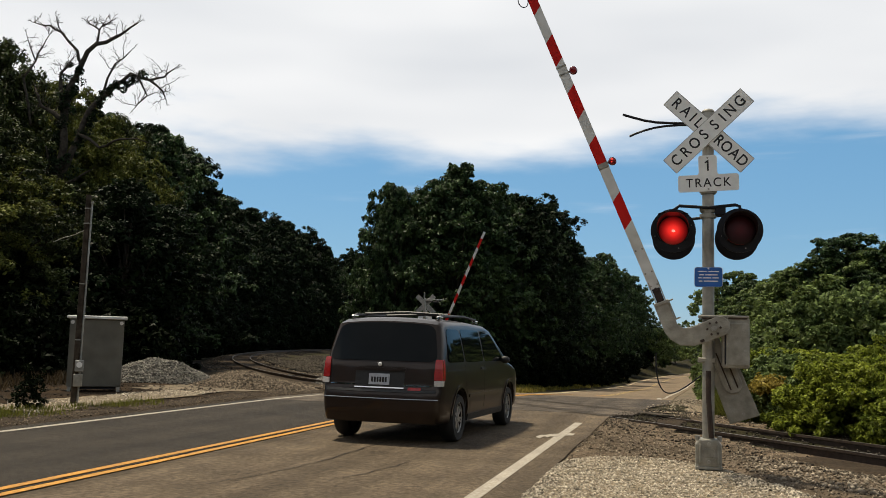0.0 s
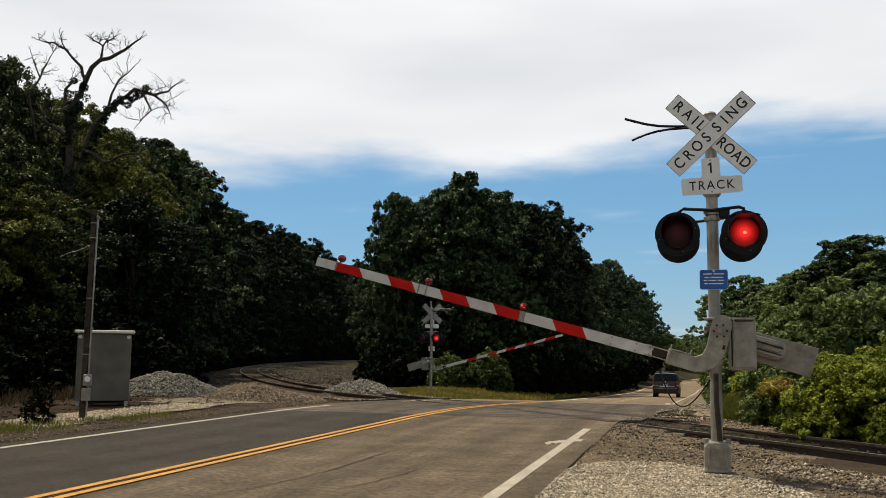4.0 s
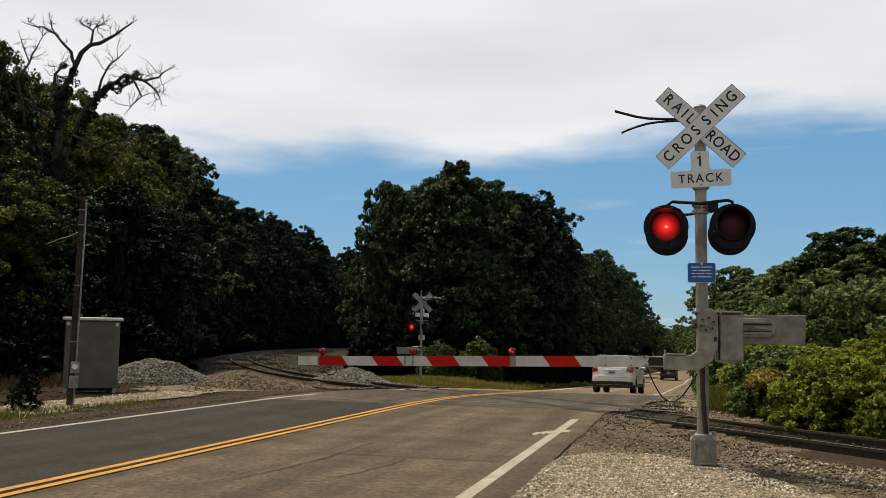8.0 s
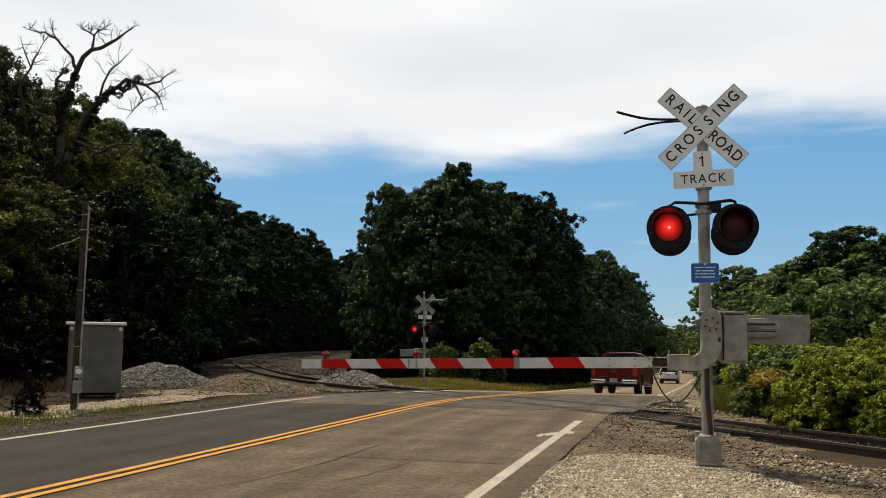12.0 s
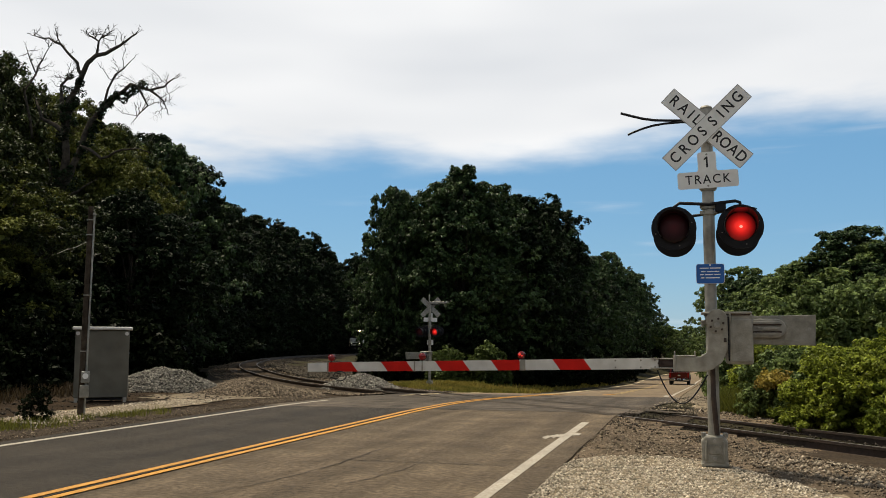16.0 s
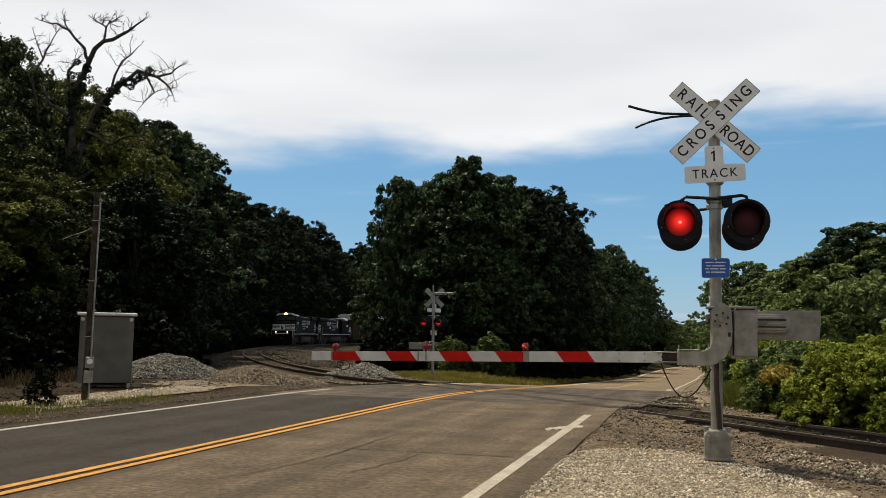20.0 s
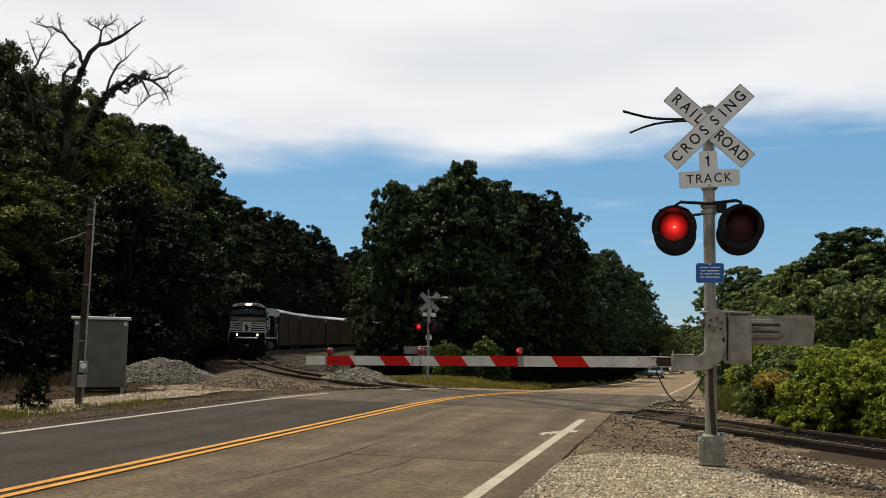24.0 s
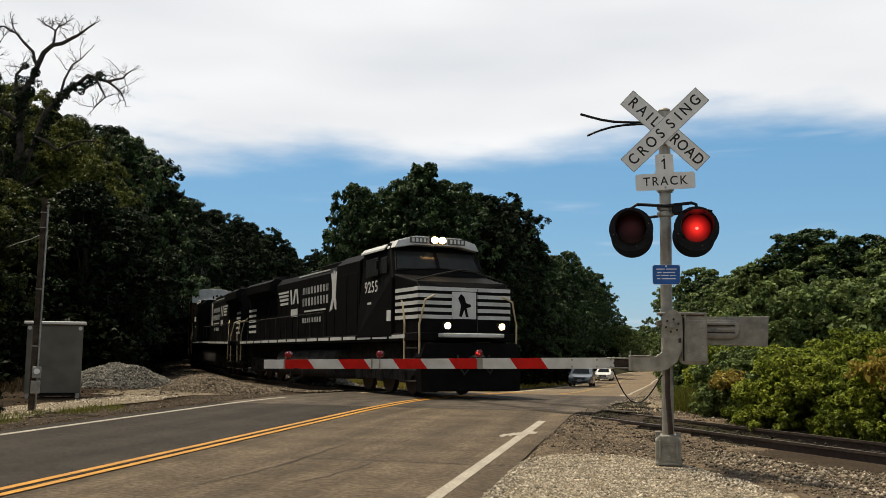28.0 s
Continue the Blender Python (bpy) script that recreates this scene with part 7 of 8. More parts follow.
train = [(make_loco("black diesel locomotive with white nose stripes and lit headlights", True), 22.3)]
second_ = make_loco("second black diesel locomotive behind the first", False)
for c_ in second_.children:
    if c_.name.split(".")[0] in ("headlight", "ditch_light"):
        c_.data = c_.data.copy()
        c_.data.materials.clear(); c_.data.materials.append(HEADLAMP)
        c_["label"] = "unlit lamp glass"
train.append((second_, 22.3))
wag_ = make_wagon()
train.append((wag_, 19.2))
for _ in range(6):
    train.append((copy_thing(wag_, Matrix()), 19.2))


# ---- ground cover ----
def patch(name, inside, x0, x1, y0, y1, step, lift, material, label, category="ground"):
    """An irregular thin sheet laid on the ground where inside(x, y) holds."""
    nx, ny = round((x1 - x0) / step), round((y1 - y0) / step)
    idx, vs, fs = {}, [], []

    def vert(i, j):
        if (i, j) not in idx:
            x, y = x0 + i * step, y0 + j * step
            wx = x + 0.35 * step * noise.noise(Vector((x * 3, y * 3, 1)))
            idx[(i, j)] = len(vs)
            vs.append((wx, y, gz(wx, y) + lift))
        return idx[(i, j)]
    for i in range(nx):
        for j in range(ny):
            x, y = x0 + (i + 0.5) * step, y0 + (j + 0.5) * step
            w = 0.5 * noise.noise(Vector((x * 0.8, y * 0.8, 7)))
            if inside(x + w, y + w):
                fs.append((vert(i, j), vert(i + 1, j), vert(i + 1, j + 1), vert(i, j + 1)))
    return tagged(raw(name, vs, fs, material, smooth=True), label, category, kind="structure")


def road_gap(x, y):
    return x - road_x(y)


PALE = [(-1.75, 9.5), (-1.6, 11.0), (-1.0, 12.05), (-0.47, 12.2), (0.0, 11.9), (0.5, 11.4), (0.95, 10.3), (1.3, 9.2), (3.0, 6.2), (6.0, 2.5), (11, -3)]
patch("packed_dirt", lambda x, y: road_gap(x, y) > 3.8 and near_track(x, y)[0] > 1.0 and y < 21.5, -2.6, 11, -6, 22, 0.3, 0.035, M["dirt_packed"], "dark packed dirt and grit beside the crossing", "dirt")
patch("gravel_shoulder", lambda x, y: road_gap(x, y) > 4.0 and y < lerp_table(x, PALE), -2.6, 11, -6, 13, 0.22, 0.06, M["gravel"], "pale crushed gravel shoulder by the signal", "gravel")
patch("dirt_left", lambda x, y: road_gap(x, y) < -4.9 and near_track(x, y)[0] > 2.2 and x > -27, -28, -9.6, 5, 56, 0.8, 0.03, M["dirt"], "brown bare dirt beside the track", "dirt")
patch("gravel_pad", lambda x, y: -6.95 + 0.25 * math.sin(y * 1.7) < road_gap(x, y) + 0.06 * (y - 18) < -5.55 and 14.0 < y < 21.4, -16, -10, 12, 24, 0.25, 0.06, M["gravel"], "pale gravel strip in front of the cabinet", "gravel")
patch("dirt_slab", lambda x, y: -8.6 < road_gap(x, y) < -5.6 and 21.4 < y < 24.4 and near_track(x, y)[0] > 3.2, -16, -10, 20, 26, 0.3, 0.045, M["slab"], "low grey slab of packed silt before the stone heap", "ground")
patch("shoulder_left", lambda x, y: -5.2 < road_gap(x, y) < -3.9, -11, -9.4, -4, 25, 0.35, 0.05, M["gravel_dark"], "grey gravel shoulder", "gravel")
patch("shoulder_far", lambda x, y: lerp_table(y, [(26, 5.4), (40, 3.9), (60, 3.5)]) < road_gap(x, y) < 8.4 and near_track(x, y)[0] > 2.0 and y > 20, -3, 8, 20, 70, 0.6, 0.035, M["gravel"], "pale gravel shoulder beyond the tracks", "gravel")
# next two sheets put the tree shade into the ground colour
patch("leaf_litter", lambda x, y: near_track(x, y)[0] > 7 and x < -19, -100, -18, 20, 240, 4.0, 0.05, M["litter"], "leaf litter under the trees, darkened for shade", "ground")

patch("trackside_litter", lambda x, y: 1.7 < near_track(x, y)[0] < 15 and y > 41 and x < -17.5 - 0.02 * y, -66, -16, 40, 190, 1.6, 0.06, M["litter"], "dark sheet along the curve, tree shade in its colour", "ground")


def stones(name, pts, sizes, material, label, seed):
    """Many small angular stones as one object."""
    rng = np.random.default_rng(seed)
    n = len(pts)
    base = np.array([(1, 0, 0), (-1, 0, 0), (0, 1, 0), (0, -1, 0), (0, 0, 1), (0, 0, -1)], float)
    tri = np.array([(0, 2, 4), (2, 1, 4), (1, 3, 4), (3, 0, 4), (2, 0, 5), (1, 2, 5), (3, 1, 5), (0, 3, 5)])
    v = base[None] * (0.55 + 0.75 * rng.random((n, 6, 1))) + rng.normal(size=(n, 6, 3)) * 0.18
    a = rng.random(n) * 6.28
    c, s = np.cos(a), np.sin(a)
    x = v[..., 0] * c[:, None] - v[..., 1] * s[:, None]
    y = v[..., 0] * s[:, None] + v[..., 1] * c[:, None]
    v = np.stack([x, y, v[..., 2] * 0.75], -1) * np.asarray(sizes)[:, None, None] + np.asarray(pts)[:, None, :]
    f = (tri[None] + 6 * np.arange(n)[:, None, None]).reshape(-1, 3)
    return tagged(new(name, mesh_np(name, v.reshape(-1, 3), f, material)), label, "stones", kind="stuff")


def scatter(n, x0, x1, y0, y1, keep, seed, zoff=0.0):
    rng = np.random.default_rng(seed)
    out = []
    while len(out) < n:
        x, y = x0 + (x1 - x0) * rng.random(), y0 + (y1 - y0) * rng.random()
        if keep(x, y):
            out.append((x, y, gz(x, y) + zoff))
    return out


def sized(n, lo, hi, seed, power=2.0):
    return lo + (hi - lo) * np.random.default_rng(seed).random(n) ** power


p_ = scatter(42000, -1.7, 6, 5.6, 12.4, lambda x, y: road_gap(x, y) > 3.9 and y < lerp_table(x, PALE) + 0.25 * noise.noise(Vector((x * 2, y * 2, 5))) and x < 0.75 * y - 1.5, 21, 0.06)
stones("gravel_stones", p_, sized(len(p_), 0.005, 0.023, 22, 2.6), M["stone"], "loose pale gravel stones on the shoulder", 23)
p_ = scatter(9000, -1.8, 8, 7, 21, lambda x, y: road_gap(x, y) > 3.9 and 1.2 < near_track(x, y)[0] < 4.6 and y > lerp_table(x, PALE) - 0.2, 24, 0.04)
stones("gravel_stones_dark", p_, sized(len(p_), 0.006, 0.034, 25, 2.6), M["stone_brown"], "dirty brown stones beside the track", 26)
p_ = scatter(2600, 0.7, 8, 6, 14.2, lambda x, y: 1.6 < near_track(x, y)[0] < 3.9 - 0.7 * noise.noise(Vector((x, y, 2))) and y > lerp_table(x, PALE), 27, 0.05)
stones("ballast_stones", p_, sized(len(p_), 0.012, 0.042, 28, 1.8), M["stone_mix"], "coarse pale ballast stones along the rail", 29)
rs_ = np.random.default_rng(30)
pts_ = []
for _ in range(14000):
    s_ = 4.5 + 110 * rs_.random() ** 1.7
    o_, d_, l_ = track_frame(s_)
    a_ = 1.4 + 1.8 * rs_.random() if rs_.random() < 0.5 else -(1.4 + 1.6 * rs_.random())
    q_ = o_ + l_ * a_
    if abs(road_gap(q_.x, q_.y)) > 4.5:
        pts_.append((q_.x, q_.y, gz(q_.x, q_.y) + 0.05))
stones("ballast_stones_left", pts_, sized(len(pts_), 0.025, 0.06, 31, 1.5), M["stone_brown"], "tan and brown ballast stones spilling from the track", 32)


p_ = scatter(11000, -62, -20, 50, 130, lambda x, y: 1.9 < near_track(x, y)[0] < 11 and x > track_at(near_track(x, y)[1])[0] and noise.noise(Vector((x * 0.3, y * 0.3, 8))) > -0.35, 60, 0.09)
# shade on these stones comes from their dark material
stones("inside_stones", p_, sized(len(p_), 0.05, 0.17, 61, 1.5), M["stone_dark"], "crushed stone spread inside the curve, darkened for shade", 62)
p_ = scatter(3500, -13, -10.4, 14, 21.4, lambda x, y: -6.95 < road_gap(x, y) + 0.06 * (y - 18) < -5.5, 33, 0.06)
stones("pad_stones", p_, sized(len(p_), 0.008, 0.03, 34, 2.0), M["stone"], "loose pale gravel before the cabinet", 35)
p_ = scatter(4500, -24, -10.6, 14, 30, lambda x, y: road_gap(x, y) < -5.4 and near_track(x, y)[0] > 2.0 and noise.noise(Vector((x * 0.6, y * 0.6, 4))) > -0.15, 71, 0.05)
stones("dirt_litter", p_, sized(len(p_), 0.010, 0.045, 72, 2.2), M["stone_dark"], "dark clods, bark and dead leaves on the dirt", 73)
p_ = scatter(13000, -2.6, 6.5, 9.0, 21.0, lambda x, y: road_gap(x, y) > 3.95 and near_track(x, y)[0] > 1.15 and y > lerp_table(x, PALE) - 0.5, 86, 0.04)
stones("dirt_grit", p_, sized(len(p_), 0.005, 0.020, 87, 2.2), M["stone_mix"], "fine mixed grit over the packed dirt by the signal", 88)
p_ = scatter(6000, -10.9, -9.4, 6, 24, lambda x, y: -5.3 < road_gap(x, y) < -4.0, 36, 0.05)
stones("shoulder_stones", p_, sized(len(p_), 0.006, 0.024, 37, 2.2), M["stone_brown"], "grey-brown grit along the road edge", 38)


def stone_pile(name, cx, cy, rx, ry, h, turn, n, material, label, seed, lo=0.035, hi=0.075):
    rng = np.random.default_rng(seed)
    c, s = math.cos(radians(turn)), math.sin(radians(turn))
    pts = []
    while len(pts) < n:
        u, v = rng.uniform(-1, 1, 2)
        r = math.hypot(u, v)
        if r < 1:
            z = h * (1 - r ** 1.5) * (1 + 0.15 * noise.noise(Vector((u * 3, v * 3, seed))))
            x, y = cx + c * u * rx - s * v * ry, cy + s * u * rx + c * v * ry
            pts.append((x, y, gz(x, y) + z + 0.02))
    ob = stones(name, pts, sized(n, lo, hi, seed + 1, 1.3), material, label, seed + 2)
    vs, fs = [], []
    for i in range(9):
        for j in range(24):
            r, a = i / 8, 2 * math.pi * j / 24
            u, v = r * math.cos(a), r * math.sin(a)
            x, y = cx + c * u * rx - s * v * ry, cy + s * u * rx + c * v * ry
            vs.append((x, y, gz(x, y) + h * (1 - r ** 1.5) - 0.03))
    for i in range(8):
        for j in range(24):
            fs.append((i * 24 + j, i * 24 + (j + 1) % 24, (i + 1) * 24 + (j + 1) % 24, (i + 1) * 24 + j))
    core = raw("pile_core", vs, fs, material, smooth=True)
    core.parent = ob
    return ob


stone_pile("gravel_pile", -15.6, 25.5, 2.0, 1.5, 0.72, 31, 6500, M["stone_grey"], "heap of grey crushed stone beside the track", 40, 0.022, 0.052)
stone_pile("gravel_pile", -13.6, 37.4, 3.6, 1.7, 0.62, -62, 2800, M["stone_grey"], "low heap of pale crushed stone by the far signal", 44)
stone_pile("ballast_bank", -13.3, 26.9, 4.6, 2.0, 0.34, 127, 9000, M["stone_brown"], "low spread bank of tan and brown ballast between road and track", 48, 0.02, 0.055)
stone_pile("ballast_bank", -16.6, 33.4, 4.5, 1.7, 0.40, 125, 5000, M["stone_brown"], "tan ballast spilled along the track", 52, 0.025, 0.06)


def blades(name, pts, h_lo, h_hi, per, material, label, seed, wide=0.012, lean=0.35):
    """Grass as separate narrow blades, one object."""
    rng = np.random.default_rng(seed)
    n = len(pts) * per
    p = np.repeat(np.asarray(pts), per, 0) + np.c_[rng.normal(size=(n, 2)) * 0.09, np.zeros(n)]
    h = h_lo + (h_hi - h_lo) * rng.random(n)
    a = rng.random(n) * 6.28
    side = np.c_[np.cos(a), np.sin(a), np.zeros(n)] * (wide * (0.6 + 0.8 * rng.random(n)))[:, None]
    tip = p + np.c_[rng.normal(size=(n, 2)) * lean, np.ones(n)] * h[:, None]
    v = np.stack([p - side, p + side, tip + side * 0.15, tip - side * 0.15], 1).reshape(-1, 3)
    return tagged(new(name, mesh_np(name, v, np.arange(4 * n).reshape(-1, 4), material)), label, "grass", kind="stuff")


blades("verge_grass", scatter(950, -12.6, -10.0, 6, 17.5, lambda x, y: -7.2 + 1.5 * sstep(13.5, 14.5, y) < road_gap(x, y) < -4.9 + 0.3 * math.sin(y * 2) and (y < 16 or noise.noise(Vector((x, y, 1))) > 0.05), 50), 0.03, 0.17, 12, M["grass"], "short green and straw grass on the verge", 51, 0.010)
blades("verge_grass_tall", scatter(2600, -17, -2, 29.5, 50, lambda x, y: road_gap(x, y) < -4.6 and near_track(x, y)[0] > 3.4 and y > 28 + 1.24 * (-5 - x) and x > -14.5, 52), 0.04, 0.22, 11, M["grass_dry"], "low straw-yellow and green grass by the far signal", 53, 0.014)
blades("verge_grass_far", scatter(1200, -14, -4, 46, 110, lambda x, y: -9.5 < road_gap(x, y) < -4.4, 54), 0.06, 0.26, 9, M["grass_dry"], "low dry grass along the far road", 55, 0.03)
blades("track_grass", scatter(2600, 0.2, 8, 12, 27, lambda x, y: 2.1 < near_track(x, y)[0] < 4.5 and x > 0.45 * (27 - y) - 3 and y + 1.3 * x > 19.5 and x > 0.029 * y, 56), 0.10, 0.55, 12, M["grass"], "grass between the track and the bushes", 57, 0.012)
blades("tall_weeds", scatter(420, 0.0, 1.9, 18.8, 23.0, lambda x, y: near_track(x, y)[0] > 1.9 and 0.85 + 0.03 * (y - 19) < x - 0.029 * y + 0.6 < 1.9, 84), 0.12, 0.50, 12, M["grass"], "tall yellow-green weeds at the foot of the bushes", 85, 0.011)
blades("dry_weeds", scatter(900, -24, -12.5, 15, 30, lambda x, y: near_track(x, y)[0] > 7 and x < -14.6 and math.hypot(x + 13.9, y - 19.9) > 1.2 and x < -15.5 and math.hypot(x + 15.6, y - 25.6) > 2.2, 58), 0.10, 0.42, 10, M["straw"], "dry brown weeds at the edge of the woods", 59, 0.016)
p_ = scatter(7000, -2.2, 4.5, 19.5, 60, lambda x, y: road_gap(x, y) > lerp_table(y, [(20, 4.5), (26, 4.4), (36, 3.6), (60, 3.0)]) and road_gap(x, y) < 7.5 and near_track(x, y)[0] > 1.0, 63, 0.035)
stones("far_shoulder_stones", p_, sized(len(p_), 0.010, 0.045, 64, 2.0), M["stone_mix"], "grey-brown gravel beside the far road", 65)
blades("verge_flowers", scatter(50, -12.4, -10.6, 8, 14, lambda x, y: True, 60), 0.10, 0.22, 3, M["flower"], "pale wild flowers on the verge", 61, 0.008)


rs_ = np.random.default_rng(66)
pts_ = []
while len(pts_) < 9000:
    s_, a_ = -4.6 - 13 * rs_.random() ** 1.2, rs_.uniform(-2.6, 2.3)
    if min(abs(a_ - 0.755), abs(a_ + 0.755)) < 0.10:
        continue
    o_, d_, l_ = track_frame(s_)
    q_ = o_ + l_ * a_
    pts_.append((q_.x, q_.y, max(gz(q_.x, q_.y) + 0.03, o_.z - (0.14 if abs(a_) < 1.5 else 0.2)) if abs(a_) < 1.6 else gz(q_.x, q_.y) + 0.04))
stones("crossing_ballast", pts_, sized(len(pts_), 0.008, 0.034, 67, 2.0), M["stone_dark"], "dirty grey-brown ballast between and beside the rails", 68)


# ---- bushes ----
def make_bush(seed, rx, ry, h, material, name="bush", label="", clumps=70, per=170, leaf=0.075, clump=0.30):
    rng = np.random.default_rng(seed)
    bu = thing(name, label or "dense leafy bush", "bush")
    cs, rr = [], []
    for i in range(clumps):
        u = (i + 0.5) / clumps
        el = math.asin(u)
        a = i * 2.39996 + rng.normal() * 0.2
        k = 0.74 + 0.34 * rng.random()
        cs.append((rx * k * math.cos(el) * math.cos(a), ry * k * math.cos(el) * math.sin(a), h * (k * math.sin(el) * 0.86 + 0.02)))
        rr.append(clump * (0.7 + 0.7 * rng.random()))
    tc_, tr_ = tufts(rng, cs, rr, 13, clump * 0.36)
    v1, f1 = leaf_cards(rng, tc_, tr_, max(8, per // 12), leaf * 1.25, 0.8, 0.3, 0.6, 0.8)
    inner = [(x * 0.7, y * 0.7, z * 0.8) for x, y, z in cs]
    v2, f2 = leaf_cards(rng, inner, [clump * 0.9] * clumps, 60 if clump > 0.15 else 5, max(leaf * 2, 0.09) if clump > 0.15 else leaf, spread=0.9)
    cr = new("foliage", mesh_np("foliage", np.vstack([v1, v2]), np.vstack([f1, f2 + len(v1)]), material))
    cr.parent = bu
    bm = B()
    for i in range(0, clumps, 9):
        tube(bm, limb_path(rng, (rng.normal() * 0.1, rng.normal() * 0.1, -0.15), cs[i], 0.06, 4), 0.02, 5, 0.006)
    part("stems", bm, M["bark"], bu)
    return bu


def set_down(src, x, y, turn=0, s=1.0, sz=None, copy=True, group="", label=""):
    m = Matrix.LocRotScale((x, y, gz(x, y) - 0.03), Euler((0, 0, radians(turn))), (s, s, sz or s))
    ob = copy_thing(src, m) if copy else src
    ob.matrix_basis = m
    if group:
        ob["group"] = group
    if label:
        ob["label"] = label
    return ob


HB1 = make_bush(71, 1.35, 1.2, 1.6, M["leaf_bush"], per=680, leaf=0.027, clump=0.24, clumps=85, label="sunlit vine-covered green bush beside the track")
HB2 = make_bush(72, 1.25, 1.3, 1.5, M["leaf_bush"], clumps=85, per=680, leaf=0.027, clump=0.24, label="dense green bush overgrown with vines")
HB3 = make_bush(73, 0.9, 0.85, 1.35, M["leaf_far"], clumps=60, leaf=0.030, per=480, clump=0.2, label="mid green rounded shrub beside the track")
g_ = "bushes beyond the track"
set_down(HB3, 1.8, 20.6, 0, 1.0, 0.95, False, g_)
set_down(HB1, 2.95, 18.9, 20, 1.0, 0.95, False, g_)
set_down(HB2, 4.3, 17.1, 60, 1.0, 1.05, False, g_)
for src, x, y, tr_, s, sz in ((HB1, 4.6, 19.2, 100, 1.15, 1.2), (HB2, 3.3, 20.6, 200, 1.1, 1.05), (HB1, 5.9, 15.9, 150, 1.1, 1.12), (HB2, 6.4, 17.6, 30, 1.2, 1.3), (HB3, 2.2, 21.6, 70, 1.1, 1.1), (HB2, 7.5, 14.1, 10, 1.1, 1.2),
                              (HB3, 2.35, 19.3, 180, 0.8, 0.8), (HB1, 2.4, 24.5, 33, 1.2, 1.1), (HB2, 5.0, 23.2, 77, 1.4, 1.25)):
    set_down(src, x, y, tr_, s, sz, True, g_)
MB = make_bush(74, 2.6, 2.4, 3.6, M["leaf_far"], clumps=110, per=420, leaf=0.065, clump=0.5, label="large rounded green shrub behind the bushes", )
set_down(MB, 4.6, 33.0, 0, 1.0, 1.05, False, "large shrubs beyond the track")
for x, y, tr_, s, sz in ((8.2, 32.0, 80, 1.2, 1.2), (2.9, 36.5, 150, 0.9, 0.85), (11.5, 30.0, 200, 1.3, 1.2), (6.8, 42, 20, 1.5, 1.4), (3.4, 46, 90, 1.1, 1.0), (12, 44, 60, 1.7, 1.5), (5.6, 56, 10, 1.5, 1.4), (5.5, 70, 40, 1.5, 1.3)):
    set_down(MB, x, y, tr_, s, sz, True, "large shrubs beyond the track")

# undergrowth along the woods and under the grove
YL = make_bush(79, 0.9, 0.4, 0.4, M["leaf_yellow"], "dry_vine", "yellowing vine leaves trailing over the bushes", 12, 30, 0.035, 0.2)
YL.matrix_basis = pose(4.1, 16.0, gz(4.1, 16.0) + 1.15, 14, 0, -40)
for x_, y_, z_, a_ in ((5.3, 15.0, 1.35, -60), (1.6, 19.6, 0.7, 60)):
    yl_ = copy_thing(YL, pose(x_, y_, gz(x_, y_) + z_, 10, 0, a_))
    yl_.matrix_basis = pose(x_, y_, gz(x_, y_) + z_, 10, 0, a_) @ Matrix.Scale(0.7, 4)
# undergrowth leaves carry the shade of the trees in their colour
UB = make_bush(75, 2.0, 1.8, 2.6, M["leaf_dark_shade"], "undergrowth_bush", "undergrowth at the foot of the trees, darkened for shade", 60, 300, 0.085, 0.45)
UO = make_bush(76, 1.8, 1.8, 2.4, M["leaf_dark_shade"], "undergrowth_bush", "undergrowth at the edge of the woods, darkened for shade", 60, 320, 0.07, 0.42)
first_ = True
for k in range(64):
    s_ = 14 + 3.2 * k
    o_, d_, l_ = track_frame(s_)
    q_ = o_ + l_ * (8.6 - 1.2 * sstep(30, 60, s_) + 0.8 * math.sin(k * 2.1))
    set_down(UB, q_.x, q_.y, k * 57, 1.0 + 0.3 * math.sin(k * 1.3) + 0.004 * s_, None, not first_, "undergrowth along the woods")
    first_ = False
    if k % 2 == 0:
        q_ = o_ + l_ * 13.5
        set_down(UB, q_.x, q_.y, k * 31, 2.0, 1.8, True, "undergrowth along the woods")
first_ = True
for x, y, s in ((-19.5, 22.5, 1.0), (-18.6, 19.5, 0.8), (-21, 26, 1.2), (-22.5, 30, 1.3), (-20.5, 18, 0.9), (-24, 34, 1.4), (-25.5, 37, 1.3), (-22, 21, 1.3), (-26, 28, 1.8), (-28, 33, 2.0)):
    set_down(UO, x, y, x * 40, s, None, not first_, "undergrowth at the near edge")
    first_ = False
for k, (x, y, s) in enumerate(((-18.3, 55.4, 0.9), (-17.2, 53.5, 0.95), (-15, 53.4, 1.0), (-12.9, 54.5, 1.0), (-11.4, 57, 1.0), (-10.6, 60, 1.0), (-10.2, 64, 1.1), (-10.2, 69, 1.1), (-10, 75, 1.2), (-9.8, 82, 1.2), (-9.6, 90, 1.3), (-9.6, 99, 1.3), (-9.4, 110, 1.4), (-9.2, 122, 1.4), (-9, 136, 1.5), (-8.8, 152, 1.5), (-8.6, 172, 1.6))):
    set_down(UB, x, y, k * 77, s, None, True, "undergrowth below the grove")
LB = make_bush(77, 1.2, 1.2, 2.4, M["leaf_sapling"], label="lighter green sapling bush below the grove", clumps=55, per=330, leaf=0.07, clump=0.36)
set_down(LB, -11.4, 52.8, 0, 1.0, 0.95, False, "saplings below the grove")
set_down(LB, -13.4, 51.6, 80, 0.9, 0.8, True, "saplings below the grove")
WB = make_bush(78, 0.22, 0.22, 0.85, M["leaf_dark_shade"], "weed_bush", "dark thin weed clump on the verge", 16, 50, 0.026, 0.10)
set_down(WB, -11.45, 14.5, 0, 1.0, 1.05, False)


